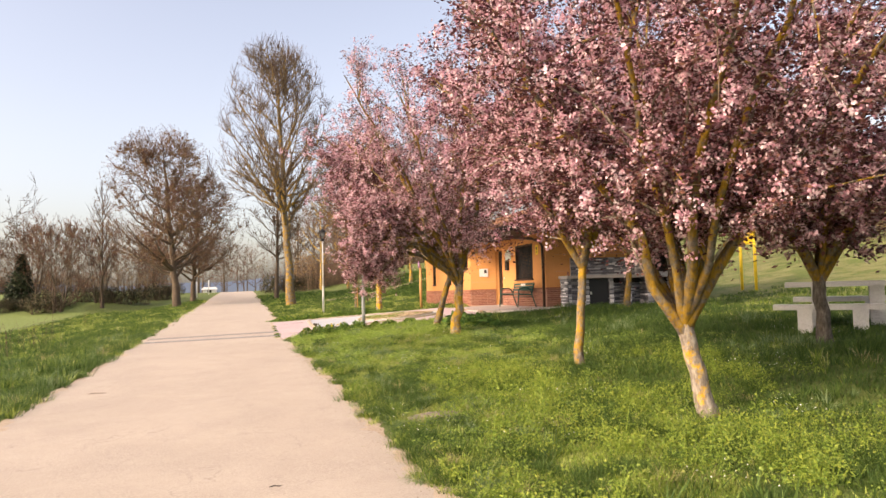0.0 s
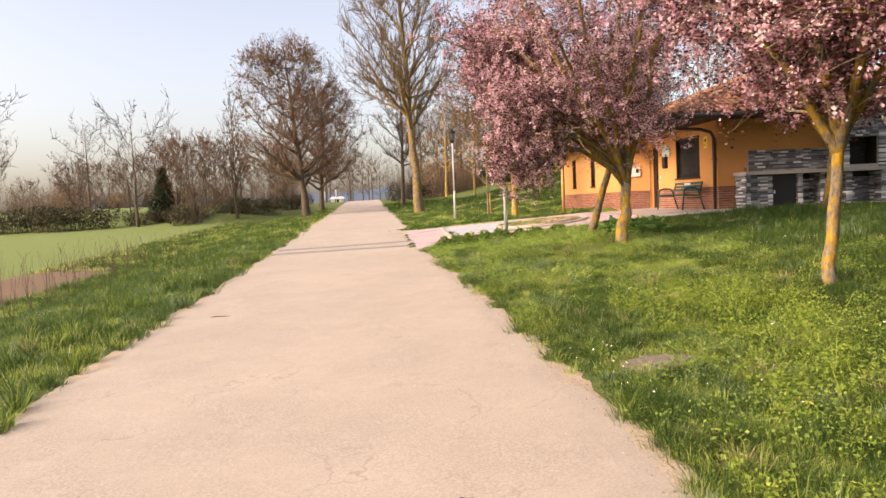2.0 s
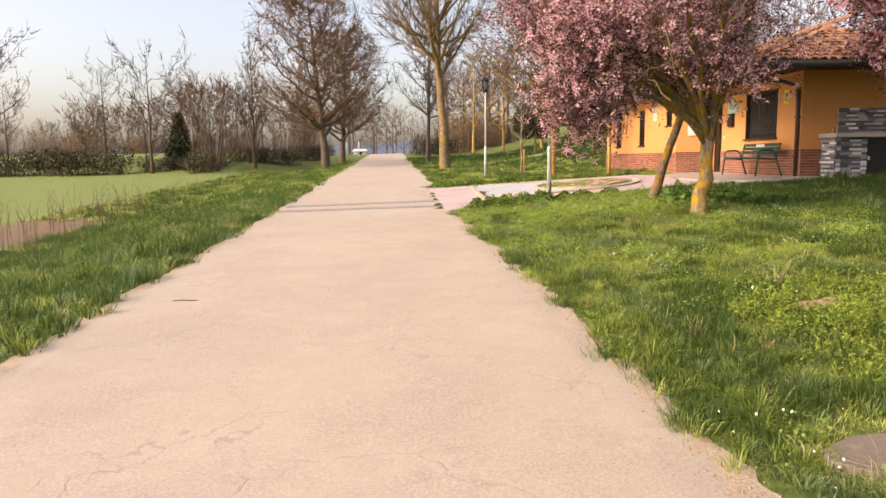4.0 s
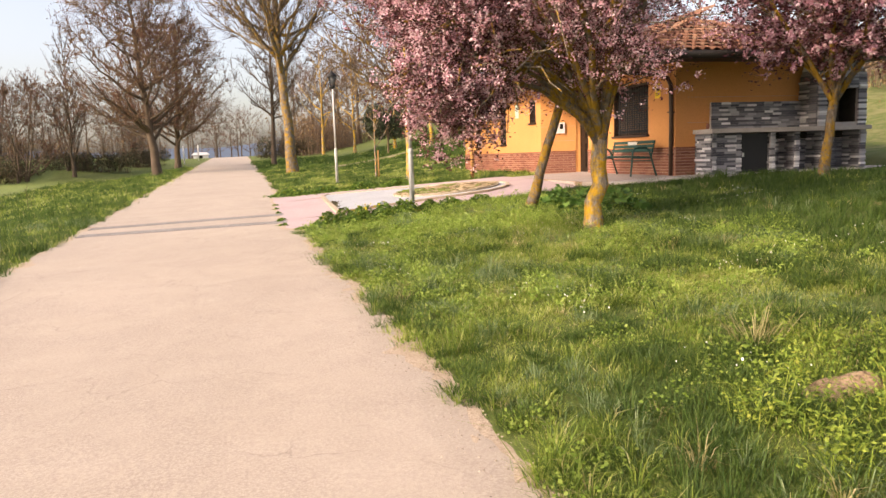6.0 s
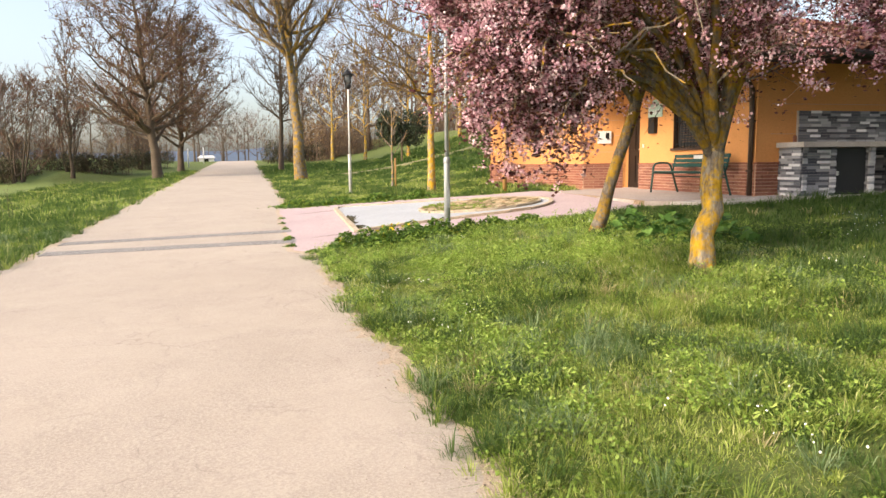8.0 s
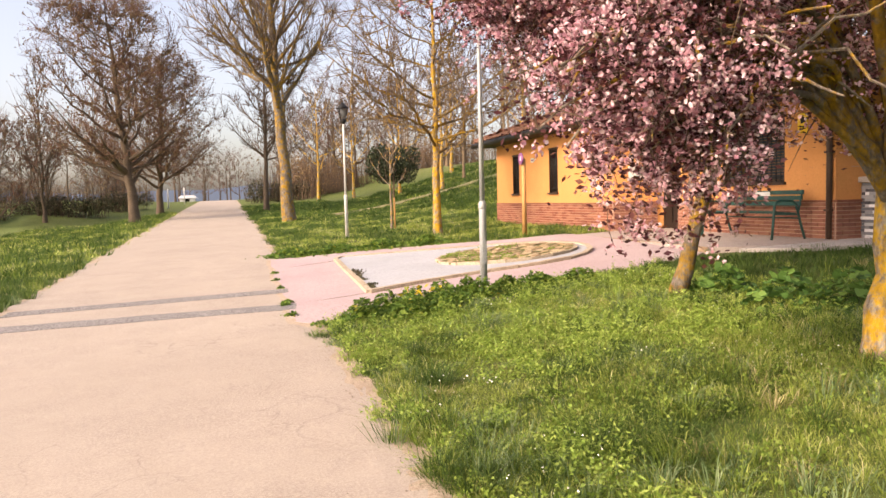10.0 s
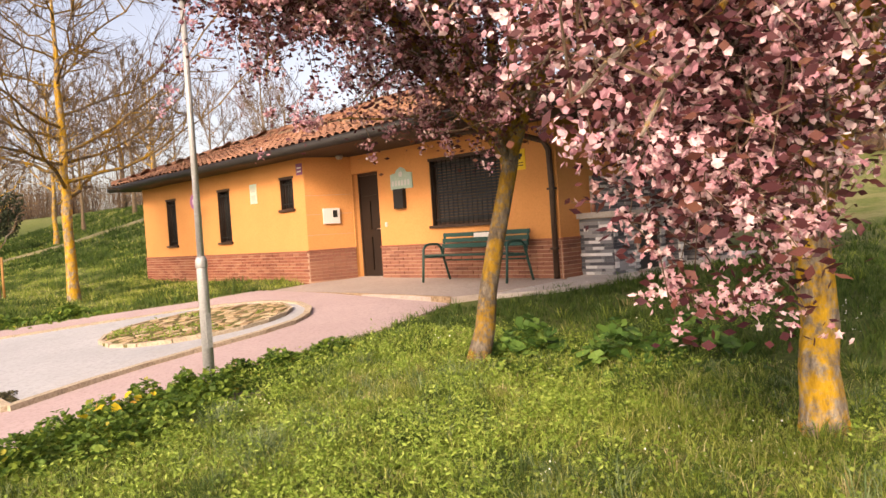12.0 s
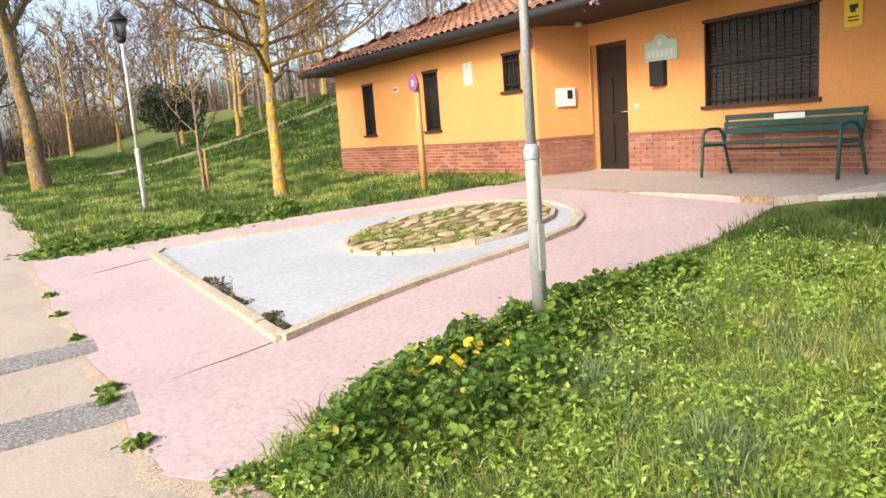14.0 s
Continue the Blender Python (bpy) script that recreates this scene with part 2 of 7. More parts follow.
MAT = {
    "road": material("pale worn asphalt", (0.5, 0.4, 0.32), 0.92, build=road_build),
    "ground": material("turf and field", (0.08, 0.1, 0.03), 0.95, build=ground_build),
    "sand": material("sandy gravel", (0.4, 0.32, 0.24), 0.95, build=two_scale((0.405, 0.317, 0.229), (0.528, 0.431, 0.326), (0.264, 0.198, 0.136), 5, 60, 0.9, 0.012, world_place)),
    "strip": material("dark aggregate strip", (0.2, 0.19, 0.18), 0.9, build=two_scale((0.13, 0.12, 0.115), (0.19, 0.18, 0.17), (0.52, 0.49, 0.46), 3, 48, 0.8, 0.012)),
    "pink": material("pink concrete", (0.5, 0.33, 0.3), 0.9, build=two_scale((0.419, 0.321, 0.316), (0.493, 0.391, 0.386), (0.344, 0.265, 0.256), 0.8, 26)),
    "slab": material("brushed concrete", (0.42, 0.37, 0.34), 0.9, build=two_scale((0.344, 0.284, 0.249), (0.430, 0.370, 0.327), (0.292, 0.249, 0.224), 0.7, 18)),
    "apron": material("light concrete", (0.55, 0.5, 0.45), 0.9, build=two_scale((0.440, 0.396, 0.352), (0.546, 0.502, 0.458), (0.370, 0.334, 0.299), 0.8, 18)),
    "grey": material("grey screed", (0.42, 0.43, 0.45), 0.85, build=two_scale((0.36, 0.375, 0.39), (0.45, 0.465, 0.48), (0.31, 0.32, 0.33), 0.9, 20)),
    "kerb": material("buff kerbstone", (0.55, 0.44, 0.28), 0.85, build=two_scale((0.40, 0.33, 0.235), (0.52, 0.44, 0.325), (0.24, 0.19, 0.13), 4, 40)),
    "soilmoss": material("mossy soil", (0.15, 0.13, 0.05), 0.95, build=two_scale((0.12, 0.10, 0.05), (0.18, 0.17, 0.05), (0.09, 0.12, 0.02), 3, 30, 0.8, 0.02)),
    "flag": material("buff flagstone", (0.5, 0.4, 0.28), 0.9, build=pieces([(0.0, (0.27, 0.19, 0.10)), (0.5, (0.45, 0.34, 0.19)), (1.0, (0.60, 0.50, 0.33))])),
    "render": material("orange wall render", (0.72, 0.36, 0.10), 0.9, build=two_scale((0.567, 0.256, 0.088), (0.632, 0.298, 0.107), (0.521, 0.233, 0.079), 0.9, 35, 0.2, 0.003)),
    "mortar": material("brick mortar", (0.4, 0.3, 0.24), 0.95, build=two_scale((0.432, 0.288, 0.210), (0.528, 0.360, 0.264), (0.360, 0.228, 0.174), 4, 60)),
    "brick": material("facing brick", (0.4, 0.16, 0.1), 0.85, build=pieces([(0.0, (0.181, 0.061, 0.039)), (0.5, (0.260, 0.094, 0.058)), (1.0, (0.318, 0.144, 0.090))])),
    "brickcap": material("dark brick cap", (0.25, 0.1, 0.07), 0.85, build=two_scale((0.22, 0.085, 0.055), (0.30, 0.12, 0.08), (0.16, 0.065, 0.045), 5, 40)),
    "brickmass": material("facing brick run", (0.4, 0.16, 0.1), 0.85, build=islands([(0.0, (0.188, 0.064, 0.040)), (0.5, (0.267, 0.097, 0.060)), (1.0, (0.325, 0.152, 0.094))])),
    "tile": material("clay roof tile", (0.5, 0.22, 0.1), 0.85, build=islands([(0.0, (0.145, 0.068, 0.047)), (0.4, (0.238, 0.111, 0.068)), (0.8, (0.315, 0.162, 0.098)), (1.0, (0.212, 0.153, 0.106))])),
    "tilepiece": material("clay eave tile", (0.5, 0.22, 0.1), 0.85, build=pieces([(0.0, (0.153, 0.072, 0.048)), (0.5, (0.264, 0.123, 0.075)), (1.0, (0.323, 0.170, 0.106))])),
    "darkwood": material("dark stained wood", (0.03, 0.022, 0.018), 0.6, build=two_scale((0.026, 0.018, 0.014), (0.045, 0.032, 0.024), (0.018, 0.013, 0.01), 2, 40)),
    "gutter": material("dark painted metal", (0.035, 0.03, 0.028), 0.6, 0.0, build=two_scale((0.018, 0.016, 0.015), (0.027, 0.024, 0.021), (0.012, 0.011, 0.010), 3, 60, 0.1)),
    "downpipe": material("brown painted pipe", (0.06, 0.035, 0.025), 0.45, build=two_scale((0.055, 0.032, 0.022), (0.075, 0.045, 0.03), (0.04, 0.025, 0.02), 3, 60, 0.1)),
    "shutter": material("dark slatted shutter", (0.05, 0.045, 0.042), 0.5, build=two_scale((0.045, 0.04, 0.038), (0.06, 0.055, 0.05), (0.035, 0.03, 0.028), 3, 60, 0.1)),
    "frame": material("brown window frame", (0.05, 0.028, 0.018), 0.5, build=two_scale((0.045, 0.025, 0.016), (0.065, 0.036, 0.024), (0.03, 0.018, 0.012), 3, 60, 0.1)),
    "door": material("dark brown door", (0.05, 0.03, 0.02), 0.5, build=two_scale((0.016, 0.01, 0.007), (0.024, 0.015, 0.01), (0.012, 0.008, 0.006), 3, 60, 0.15)),
    "iron": material("black iron", (0.03, 0.03, 0.03), 0.5, 0.5),
    "steel": material("steel", (0.6, 0.6, 0.58), 0.35, 1.0),
    "bench": material("green painted metal", (0.02, 0.10, 0.085), 0.5, build=two_scale((0.012, 0.055, 0.047), (0.02, 0.08, 0.068), (0.014, 0.04, 0.034), 3, 60, 0.1)),
    "white": material("white board", (0.78, 0.78, 0.76), 0.6, build=two_scale((0.592, 0.592, 0.576), (0.640, 0.640, 0.624), (0.544, 0.544, 0.528), 5, 60, 0.1)),
    "galv": material("galvanised pole", (0.52, 0.54, 0.55), 0.5, 0.35, build=two_scale((0.36, 0.38, 0.385), (0.46, 0.48, 0.485), (0.30, 0.31, 0.315), 3, 50, 0.15)),
    "paleceramic": material("pale ceramic", (0.55, 0.58, 0.5), 0.4, build=two_scale((0.375, 0.413, 0.360), (0.465, 0.465, 0.375), (0.262, 0.338, 0.315), 14, 60, 0.1)),
    "signgreen": material("weathered green sign", (0.4, 0.52, 0.44), 0.5, build=two_scale((0.36, 0.50, 0.42), (0.46, 0.58, 0.50), (0.30, 0.42, 0.36), 8, 60, 0.1)),
    "yellow": material("yellow notice", (0.8, 0.55, 0.03), 0.5, build=two_scale((0.78, 0.53, 0.03), (0.82, 0.58, 0.04), (0.7, 0.47, 0.03), 8, 60, 0.1)),
    "purple": material("purple sign", (0.35, 0.12, 0.3), 0.5, build=two_scale((0.198, 0.066, 0.168), (0.252, 0.096, 0.216), (0.168, 0.054, 0.132), 9, 60, 0.1)),
    "postwood": material("orange wooden post", (0.5, 0.26, 0.09), 0.8, build=two_scale((0.46, 0.24, 0.085), (0.56, 0.31, 0.12), (0.36, 0.19, 0.07), 3, 45)),
    "stonemass": material("grey ledgestone", (0.2, 0.2, 0.21), 0.8, build=islands([(0.0, (0.06, 0.062, 0.072)), (0.5, (0.12, 0.124, 0.14)), (0.85, (0.20, 0.205, 0.22)), (1.0, (0.34, 0.345, 0.36))])),
    "stonelight": material("pale ledgestone", (0.4, 0.4, 0.42), 0.8, build=islands([(0.0, (0.20, 0.203, 0.22)), (0.5, (0.40, 0.405, 0.42)), (1.0, (0.72, 0.72, 0.725))])),
    "track": material("trodden dry turf", (0.28, 0.24, 0.13), 0.95, build=two_scale((0.22, 0.20, 0.09), (0.33, 0.28, 0.16), (0.14, 0.15, 0.05), 1.5, 14, 0.5, 0.02, world_place)),
    "soil": material("bare crumbly soil", (0.25, 0.18, 0.12), 0.95, build=two_scale((0.42, 0.31, 0.20), (0.30, 0.20, 0.12), (0.10, 0.062, 0.04), 6, 40, 0.9, 0.02)),
    "lime": material("lime green leafy weeds", (0.3, 0.36, 0.06), 0.6, build=islands([(0.0, (0.132, 0.209, 0.031)), (0.4, (0.220, 0.314, 0.046)), (0.85, (0.330, 0.413, 0.066)), (1.0, (0.407, 0.440, 0.083))], 0.38)),
    "lampglass": material("dusty lantern glass", (0.16, 0.17, 0.17), 0.25, spec=0.5),
    "counter": material("cement counter", (0.36, 0.33, 0.3), 0.85, build=two_scale((0.32, 0.29, 0.26), (0.42, 0.39, 0.36), (0.25, 0.23, 0.21), 3, 40)),
    # Soot of the fire opening; also the black painted as shade in the bays.
    "soot_shade": material("sooty fireback and bay shade", (0.02, 0.018, 0.016), 0.95, build=two_scale((0.015, 0.013, 0.012), (0.035, 0.03, 0.026), (0.05, 0.04, 0.03), 4, 40)),
    "concrete_table": material("pale cast stone", (0.6, 0.59, 0.57), 0.85, build=two_scale((0.54, 0.53, 0.51), (0.66, 0.65, 0.63), (0.46, 0.45, 0.43), 3, 40)),
    "cover": material("weathered cover", (0.3, 0.24, 0.2), 0.9, build=two_scale((0.172, 0.135, 0.111), (0.234, 0.197, 0.166), (0.135, 0.111, 0.086), 5, 60)),
    "bark": material("lichened bark", (0.2, 0.17, 0.12), 0.95, build=bark_build(0.0)),
    "bark_lichen": material("orange lichened bark", (0.3, 0.2, 0.06), 0.95, build=bark_build(0.075, 1.2)),
    "bark_worn": material("pale worn bark", (0.35, 0.28, 0.2), 0.95, build=bark_build(-0.025, 1.3)),
    "bark_mixed": material("grey bark with some lichen", (0.2, 0.17, 0.12), 0.95, build=bark_build(0.055, 0.6)),
    "bark_gold": material("golden brown bark", (0.25, 0.17, 0.06), 0.95, build=bark_build(0.045, 0.85)),
    # Brown bark at half tone: the full shade on this trunk is painted in.
    "bark_dark": material("brown bark with painted shade", (0.09, 0.07, 0.05), 0.95, build=bark_build(-0.1, 0.5)),
    "bark_limb": material("dark lichened limbs", (0.12, 0.09, 0.05), 0.95, build=bark_build(0.065, 0.6)),
    "bark_poplar": material("furrowed poplar bark", (0.2, 0.15, 0.08), 0.95, build=bark_build(0.03, 0.72)),
    "bark_pale": material("pale bark", (0.3, 0.25, 0.2), 0.95, build=two_scale((0.19, 0.135, 0.085), (0.29, 0.21, 0.13), (0.10, 0.075, 0.05), 2, 24, 0.8, 0.02)),
    "bark_grey": material("grey brown bark", (0.17, 0.14, 0.11), 0.95, build=two_scale((0.095, 0.07, 0.05), (0.15, 0.11, 0.075), (0.06, 0.045, 0.035), 2, 20, 0.8, 0.02)),
    "twig": material("fine brown twigs", (0.12, 0.085, 0.06), 0.95, build=islands([(0.0, (0.075, 0.05, 0.036)), (1.0, (0.15, 0.105, 0.07))])),
    "twig_red": material("reddish twigs", (0.2, 0.1, 0.07), 0.95, build=islands([(0.0, (0.10, 0.05, 0.035)), (1.0, (0.20, 0.11, 0.075))])),
    "petal": material("pink blossom", (0.75, 0.4, 0.45), 0.7, build=islands([(0.0, (0.361, 0.157, 0.214)), (0.45, (0.551, 0.294, 0.351)), (0.8, (0.760, 0.503, 0.546)), (1.0, (0.855, 0.731, 0.741))], 0.3)),
    "petal_pale": material("fresh pink blossom", (0.75, 0.5, 0.54), 0.7, build=islands([(0.0, (0.451, 0.207, 0.263)), (0.4, (0.639, 0.367, 0.414)), (0.75, (0.799, 0.564, 0.597)), (1.0, (0.865, 0.752, 0.761))], 0.3)),
    "petal_near": material("pale pink blossom", (0.7, 0.45, 0.5), 0.7, build=islands([(0.0, (0.52, 0.25, 0.30)), (0.5, (0.68, 0.42, 0.46)), (1.0, (0.88, 0.70, 0.71))], 0.3)),
    "redleaf": material("dark red young leaves", (0.08, 0.02, 0.025), 0.6, build=islands([(0.0, (0.045, 0.012, 0.018)), (0.6, (0.10, 0.028, 0.032)), (1.0, (0.17, 0.07, 0.045))], 0.25)),
    "bud": material("budding leaves", (0.2, 0.13, 0.06), 0.8, build=islands([(0.0, (0.14, 0.08, 0.045)), (1.0, (0.25, 0.17, 0.08))], 0.2)),
    "blade": material("grass blades", (0.1, 0.15, 0.03), 0.6, build=islands([(0.0, (0.078, 0.134, 0.020)), (0.5, (0.174, 0.258, 0.038)), (0.88, (0.291, 0.358, 0.067)), (1.0, (0.470, 0.437, 0.190))], 0.38)),
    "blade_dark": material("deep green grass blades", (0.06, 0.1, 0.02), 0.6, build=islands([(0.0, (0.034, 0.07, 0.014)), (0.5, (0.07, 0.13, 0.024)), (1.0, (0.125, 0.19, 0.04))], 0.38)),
    "blade_light": material("fresh light grass blades", (0.16, 0.2, 0.05), 0.6, build=islands([(0.0, (0.165, 0.228, 0.035)), (0.5, (0.316, 0.393, 0.076)), (0.85, (0.455, 0.506, 0.140)), (1.0, (0.658, 0.607, 0.329))], 0.38)),
    "weed": material("lime green weeds", (0.2, 0.28, 0.04), 0.6, build=islands([(0.0, (0.128, 0.212, 0.030)), (0.5, (0.196, 0.292, 0.045)), (1.0, (0.297, 0.383, 0.080))], 0.34)),
    "broadleaf": material("fresh broad weed leaves", (0.27, 0.38, 0.05), 0.55, build=islands([(0.0, (0.171, 0.284, 0.046)), (0.5, (0.291, 0.423, 0.073)), (1.0, (0.476, 0.581, 0.146))], 0.38)),
    "mallow": material("mallow leaves", (0.08, 0.15, 0.03), 0.65, build=islands([(0.0, (0.05, 0.11, 0.02)), (0.6, (0.125, 0.225, 0.035)), (0.97, (0.25, 0.35, 0.055)), (1.0, (0.46, 0.40, 0.06))], 0.38)),
    "yellowleaf": material("yellowed leaves", (0.6, 0.45, 0.04), 0.6, build=islands([(0.0, (0.40, 0.36, 0.03)), (0.6, (0.66, 0.50, 0.03)), (1.0, (0.72, 0.42, 0.06))], 0.35)),
    "blade_blue": material("glaucous grass blades", (0.15, 0.22, 0.1), 0.6, build=islands([(0.0, (0.08, 0.14, 0.05)), (0.5, (0.16, 0.24, 0.095)), (1.0, (0.30, 0.37, 0.19))], 0.35)),
    "blade_dry": material("dry straw blades", (0.4, 0.34, 0.18), 0.7, build=islands([(0.0, (0.20, 0.18, 0.06)), (0.5, (0.36, 0.32, 0.14)), (1.0, (0.52, 0.45, 0.25))], 0.3)),
    "docks": material("dark dock leaves", (0.06, 0.12, 0.03), 0.55, build=islands([(0.0, (0.045, 0.112, 0.024)), (0.6, (0.090, 0.195, 0.039)), (1.0, (0.165, 0.285, 0.060))], 0.3)),
    "daisy": material("white daisy", (0.85, 0.85, 0.8), 0.7),
    "evergreen": material("dark evergreen leaves", (0.03, 0.045, 0.02), 0.7, build=islands([(0.0, (0.018, 0.028, 0.014)), (1.0, (0.05, 0.065, 0.028))])),
    "bramble": material("bramble and ivy", (0.07, 0.07, 0.035), 0.8, build=islands([(0.0, (0.035, 0.038, 0.02)), (0.6, (0.075, 0.07, 0.035)), (1.0, (0.14, 0.11, 0.06))])),
    # Blue-grey instead of wood colour: distance haze is put into the base.
    "farwood_haze": material("far wooded hill, painted haze", (0.2, 0.25, 0.32), 1.0, build=two_scale((0.085, 0.115, 0.165), (0.11, 0.14, 0.19), (0.09, 0.12, 0.165), 0.004, 0.03, 0.0)),
    "pebble": material("loose grit", (0.45, 0.38, 0.3), 0.9, build=islands([(0.0, (0.16, 0.13, 0.10)), (0.6, (0.34, 0.28, 0.215)), (1.0, (0.50, 0.43, 0.34))])),
    "dark": material("dark interior", (0.012, 0.011, 0.01), 0.9),
}


# ---- mesh tools ----
def part(name, bm, mat, parent=None, label="", bevel=0.0):
    me = bpy.data.meshes.new(name)
    if bevel:
        bmesh.ops.bevel(bm, geom=[e for e in bm.edges if e.is_manifold and e.calc_face_angle(0) > 0.6], offset=bevel, segments=1, affect="EDGES")
    bm.to_mesh(me)
    bm.free()
    me.materials.append(MAT[mat])
    ob = new(name, me)
    ob.parent = parent
    if label:
        tagged(ob, label)
    return ob


def thing(name, at, label, category, group="", kind=""):
    ob = new(name)
    ob.location = at
    ob.empty_display_size = 0.1
    return tagged(ob, label, category, group, kind)


def box(bm, x0, x1, y0, y1, z0, z1):
    v = [bm.verts.new((x, y, z)) for x in (x0, x1) for y in (y0, y1) for z in (z0, z1)]
    for f in ((0, 1, 3, 2), (4, 6, 7, 5), (0, 4, 5, 1), (2, 3, 7, 6), (0, 2, 6, 4), (1, 5, 7, 3)):
        bm.faces.new([v[i] for i in f])
    return v


def boxes(*rows):
    bm = bmesh.new()
    for r in rows:
        box(bm, *r)
    return bm


def tube(bm, pts, radii, sides=8, cap=True):
    rings = []
    pts = [Vector(p) for p in pts]
    side = None
    for i, p in enumerate(pts):
        d = (pts[min(i + 1, len(pts) - 1)] - pts[max(i - 1, 0)]).normalized()
        if side is None:
            side = d.orthogonal().normalized()
        side = (side - d * side.dot(d)).normalized()
        up = d.cross(side)
        r = radii[i] if isinstance(radii, (list, tuple)) else radii
        rings.append([bm.verts.new(p + (side * math.cos(a) + up * math.sin(a)) * r) for a in (2 * math.pi * k / sides for k in range(sides))])
    for a, b in zip(rings, rings[1:]):
        for k in range(sides):
            f = bm.faces.new((a[k], a[(k + 1) % sides], b[(k + 1) % sides], b[k]))
            f.smooth = True
    if cap:
        bm.faces.new(rings[0][::-1])
        bm.faces.new(rings[-1])
    return bm


def plate(points, z0, z1):
    """A slab with a given outline; z1 and z0 may be functions of x and y."""
    bm = bmesh.new()
    hi = z1 if callable(z1) else (lambda x, y: z1)
    lo = z0 if callable(z0) else (lambda x, y: z0)
    top = [bm.verts.new((x, y, hi(x, y))) for x, y in points]
    bot = [bm.verts.new((x, y, lo(x, y))) for x, y in points]
    bm.faces.new(top)
    bm.faces.new(bot[::-1])
    for i in range(len(points)):
        j = (i + 1) % len(points)
        bm.faces.new((top[j], top[i], bot[i], bot[j]))
    bmesh.ops.recalc_face_normals(bm, faces=bm.faces)
    return bm


def fast(name, verts, faces, mat, parent=None, smooth=False):
    """One mesh from arrays of vertices and of faces with the same number of corners."""
    verts, faces = np.asarray(verts, np.float32), np.asarray(faces, np.int32)
    me = bpy.data.meshes.new(name)
    n, k = faces.shape
    me.vertices.add(len(verts))
    me.vertices.foreach_set("co", verts.ravel())
    me.loops.add(n * k)
    me.loops.foreach_set("vertex_index", faces.ravel())
    me.polygons.add(n)
    me.polygons.foreach_set("loop_start", np.arange(0, n * k, k, dtype=np.int32))
    me.polygons.foreach_set("use_smooth", np.full(n, bool(smooth)))
    me.update(calc_edges=True)
    me.materials.append(MAT[mat])
    ob = new(name, me)
    ob.parent = parent
    return ob


# ---- lie of the land ----
def smooth(a, b, v):
    t = np.clip((v - a) / (b - a), 0, 1)
    return t * t * (3 - 2 * t)


PROFILE_Y = [-3000, -60, 0, 18, 45, 75, 100, 125, 180, 400, 3000]
PROFILE_Z = [-6, -0.96, 0.03, 0.327, 0.99, 1.72, 2.3, 2.45, 1.6, 0, -6]


def right_edge(y):
    return np.interp(y, [-60, 5, 10, 14, 20, 28, 45, 100, 320], [2.6, 1.78, 1.68, 1.55, 1.31, 1.2, 0.9, -0.35, -5.0])


def left_edge(y):
    return -2.4 - 0.02 * y


def land(x, y):
    """Height of the ground."""
    x, y = np.asarray(x, float), np.asarray(y, float)
    r = np.interp(y, PROFILE_Y, PROFILE_Z)
    z = r + 0.02 * np.clip(x, -3.0, 1.3)
    d = np.maximum(x - right_edge(y), 0)
    slope = 0.075 - 0.032 * smooth(26, 33, y)
    z = z + slope * np.minimum(d, 9.0)
    w = smooth(30, 46, y)
    hill = (1 - w) * np.maximum(x - 13.0, 0) * 0.7 + w * np.maximum(x - 6.0, 0)
    near = np.minimum(hill, 10.0)
    z = z + (0.08 * near + 0.016 * near ** 2 + 0.1 * np.minimum(hill - near, 40.0)) * (1 - smooth(130, 300, np.abs(y)))
    yard = smooth(7.1, 7.5, x) * (1 - smooth(14.6, 15.2, x)) * smooth(20.0, 20.6, y) * (1 - smooth(26.0, 27.5, y))
    z = z - yard * np.maximum(z - 0.97, 0)
    z = z - 0.12 * np.exp(-((x - 5.2) ** 2 / 2.5 + (y - 5.6) ** 2 / 5.0))
    e = np.maximum(left_edge(y) - x, 0)
    z = z - 0.75 * smooth(0.2, 6.0, e) * (1 - smooth(60, 75, y))
    bank = smooth(60, 64, y + 0.25 * (x + 8)) * smooth(4, 9, e)
    z = z + 0.5 * bank * (1 - smooth(90, 140, y))
    return z


def spread(a, fine0, fine1, b, step, grow=1.25):
    """Coordinates, closely spaced in the middle and widening outwards."""
    mid = list(np.arange(fine0, fine1 + 1e-6, step))
    s, lo = step, fine0
    out = []
    while lo > a:
        s *= grow
        lo -= s
        out.append(max(lo, a))
    s, hi = step, fine1
    up = []
    while hi < b:
        s *= grow
        hi += s
        up.append(min(hi, b))
    return np.array(out[::-1] + mid + up)


gx = spread(-2500, -11, 16, 2500, 0.3)
gy = spread(-2500, -4, 48, 2500, 0.3)
GX, GY = np.meshgrid(gx, gy)
GZ = land(GX, GY)
under = (GX > left_edge(GY) + 0.35) & (GX < right_edge(GY) - 0.35)
GZ = GZ - 0.08 * under
idx = np.arange(GX.size).reshape(GX.shape)
F = np.stack([idx[:-1, :-1], idx[:-1, 1:], idx[1:, 1:], idx[1:, :-1]], -1).reshape(-1, 4)
ground = fast("ground", np.stack([GX, GY, GZ], -1).reshape(-1, 3), F, "ground", smooth=True)
tagged(ground, "spring green meadow turf beside a sown field", "ground", kind="structure")

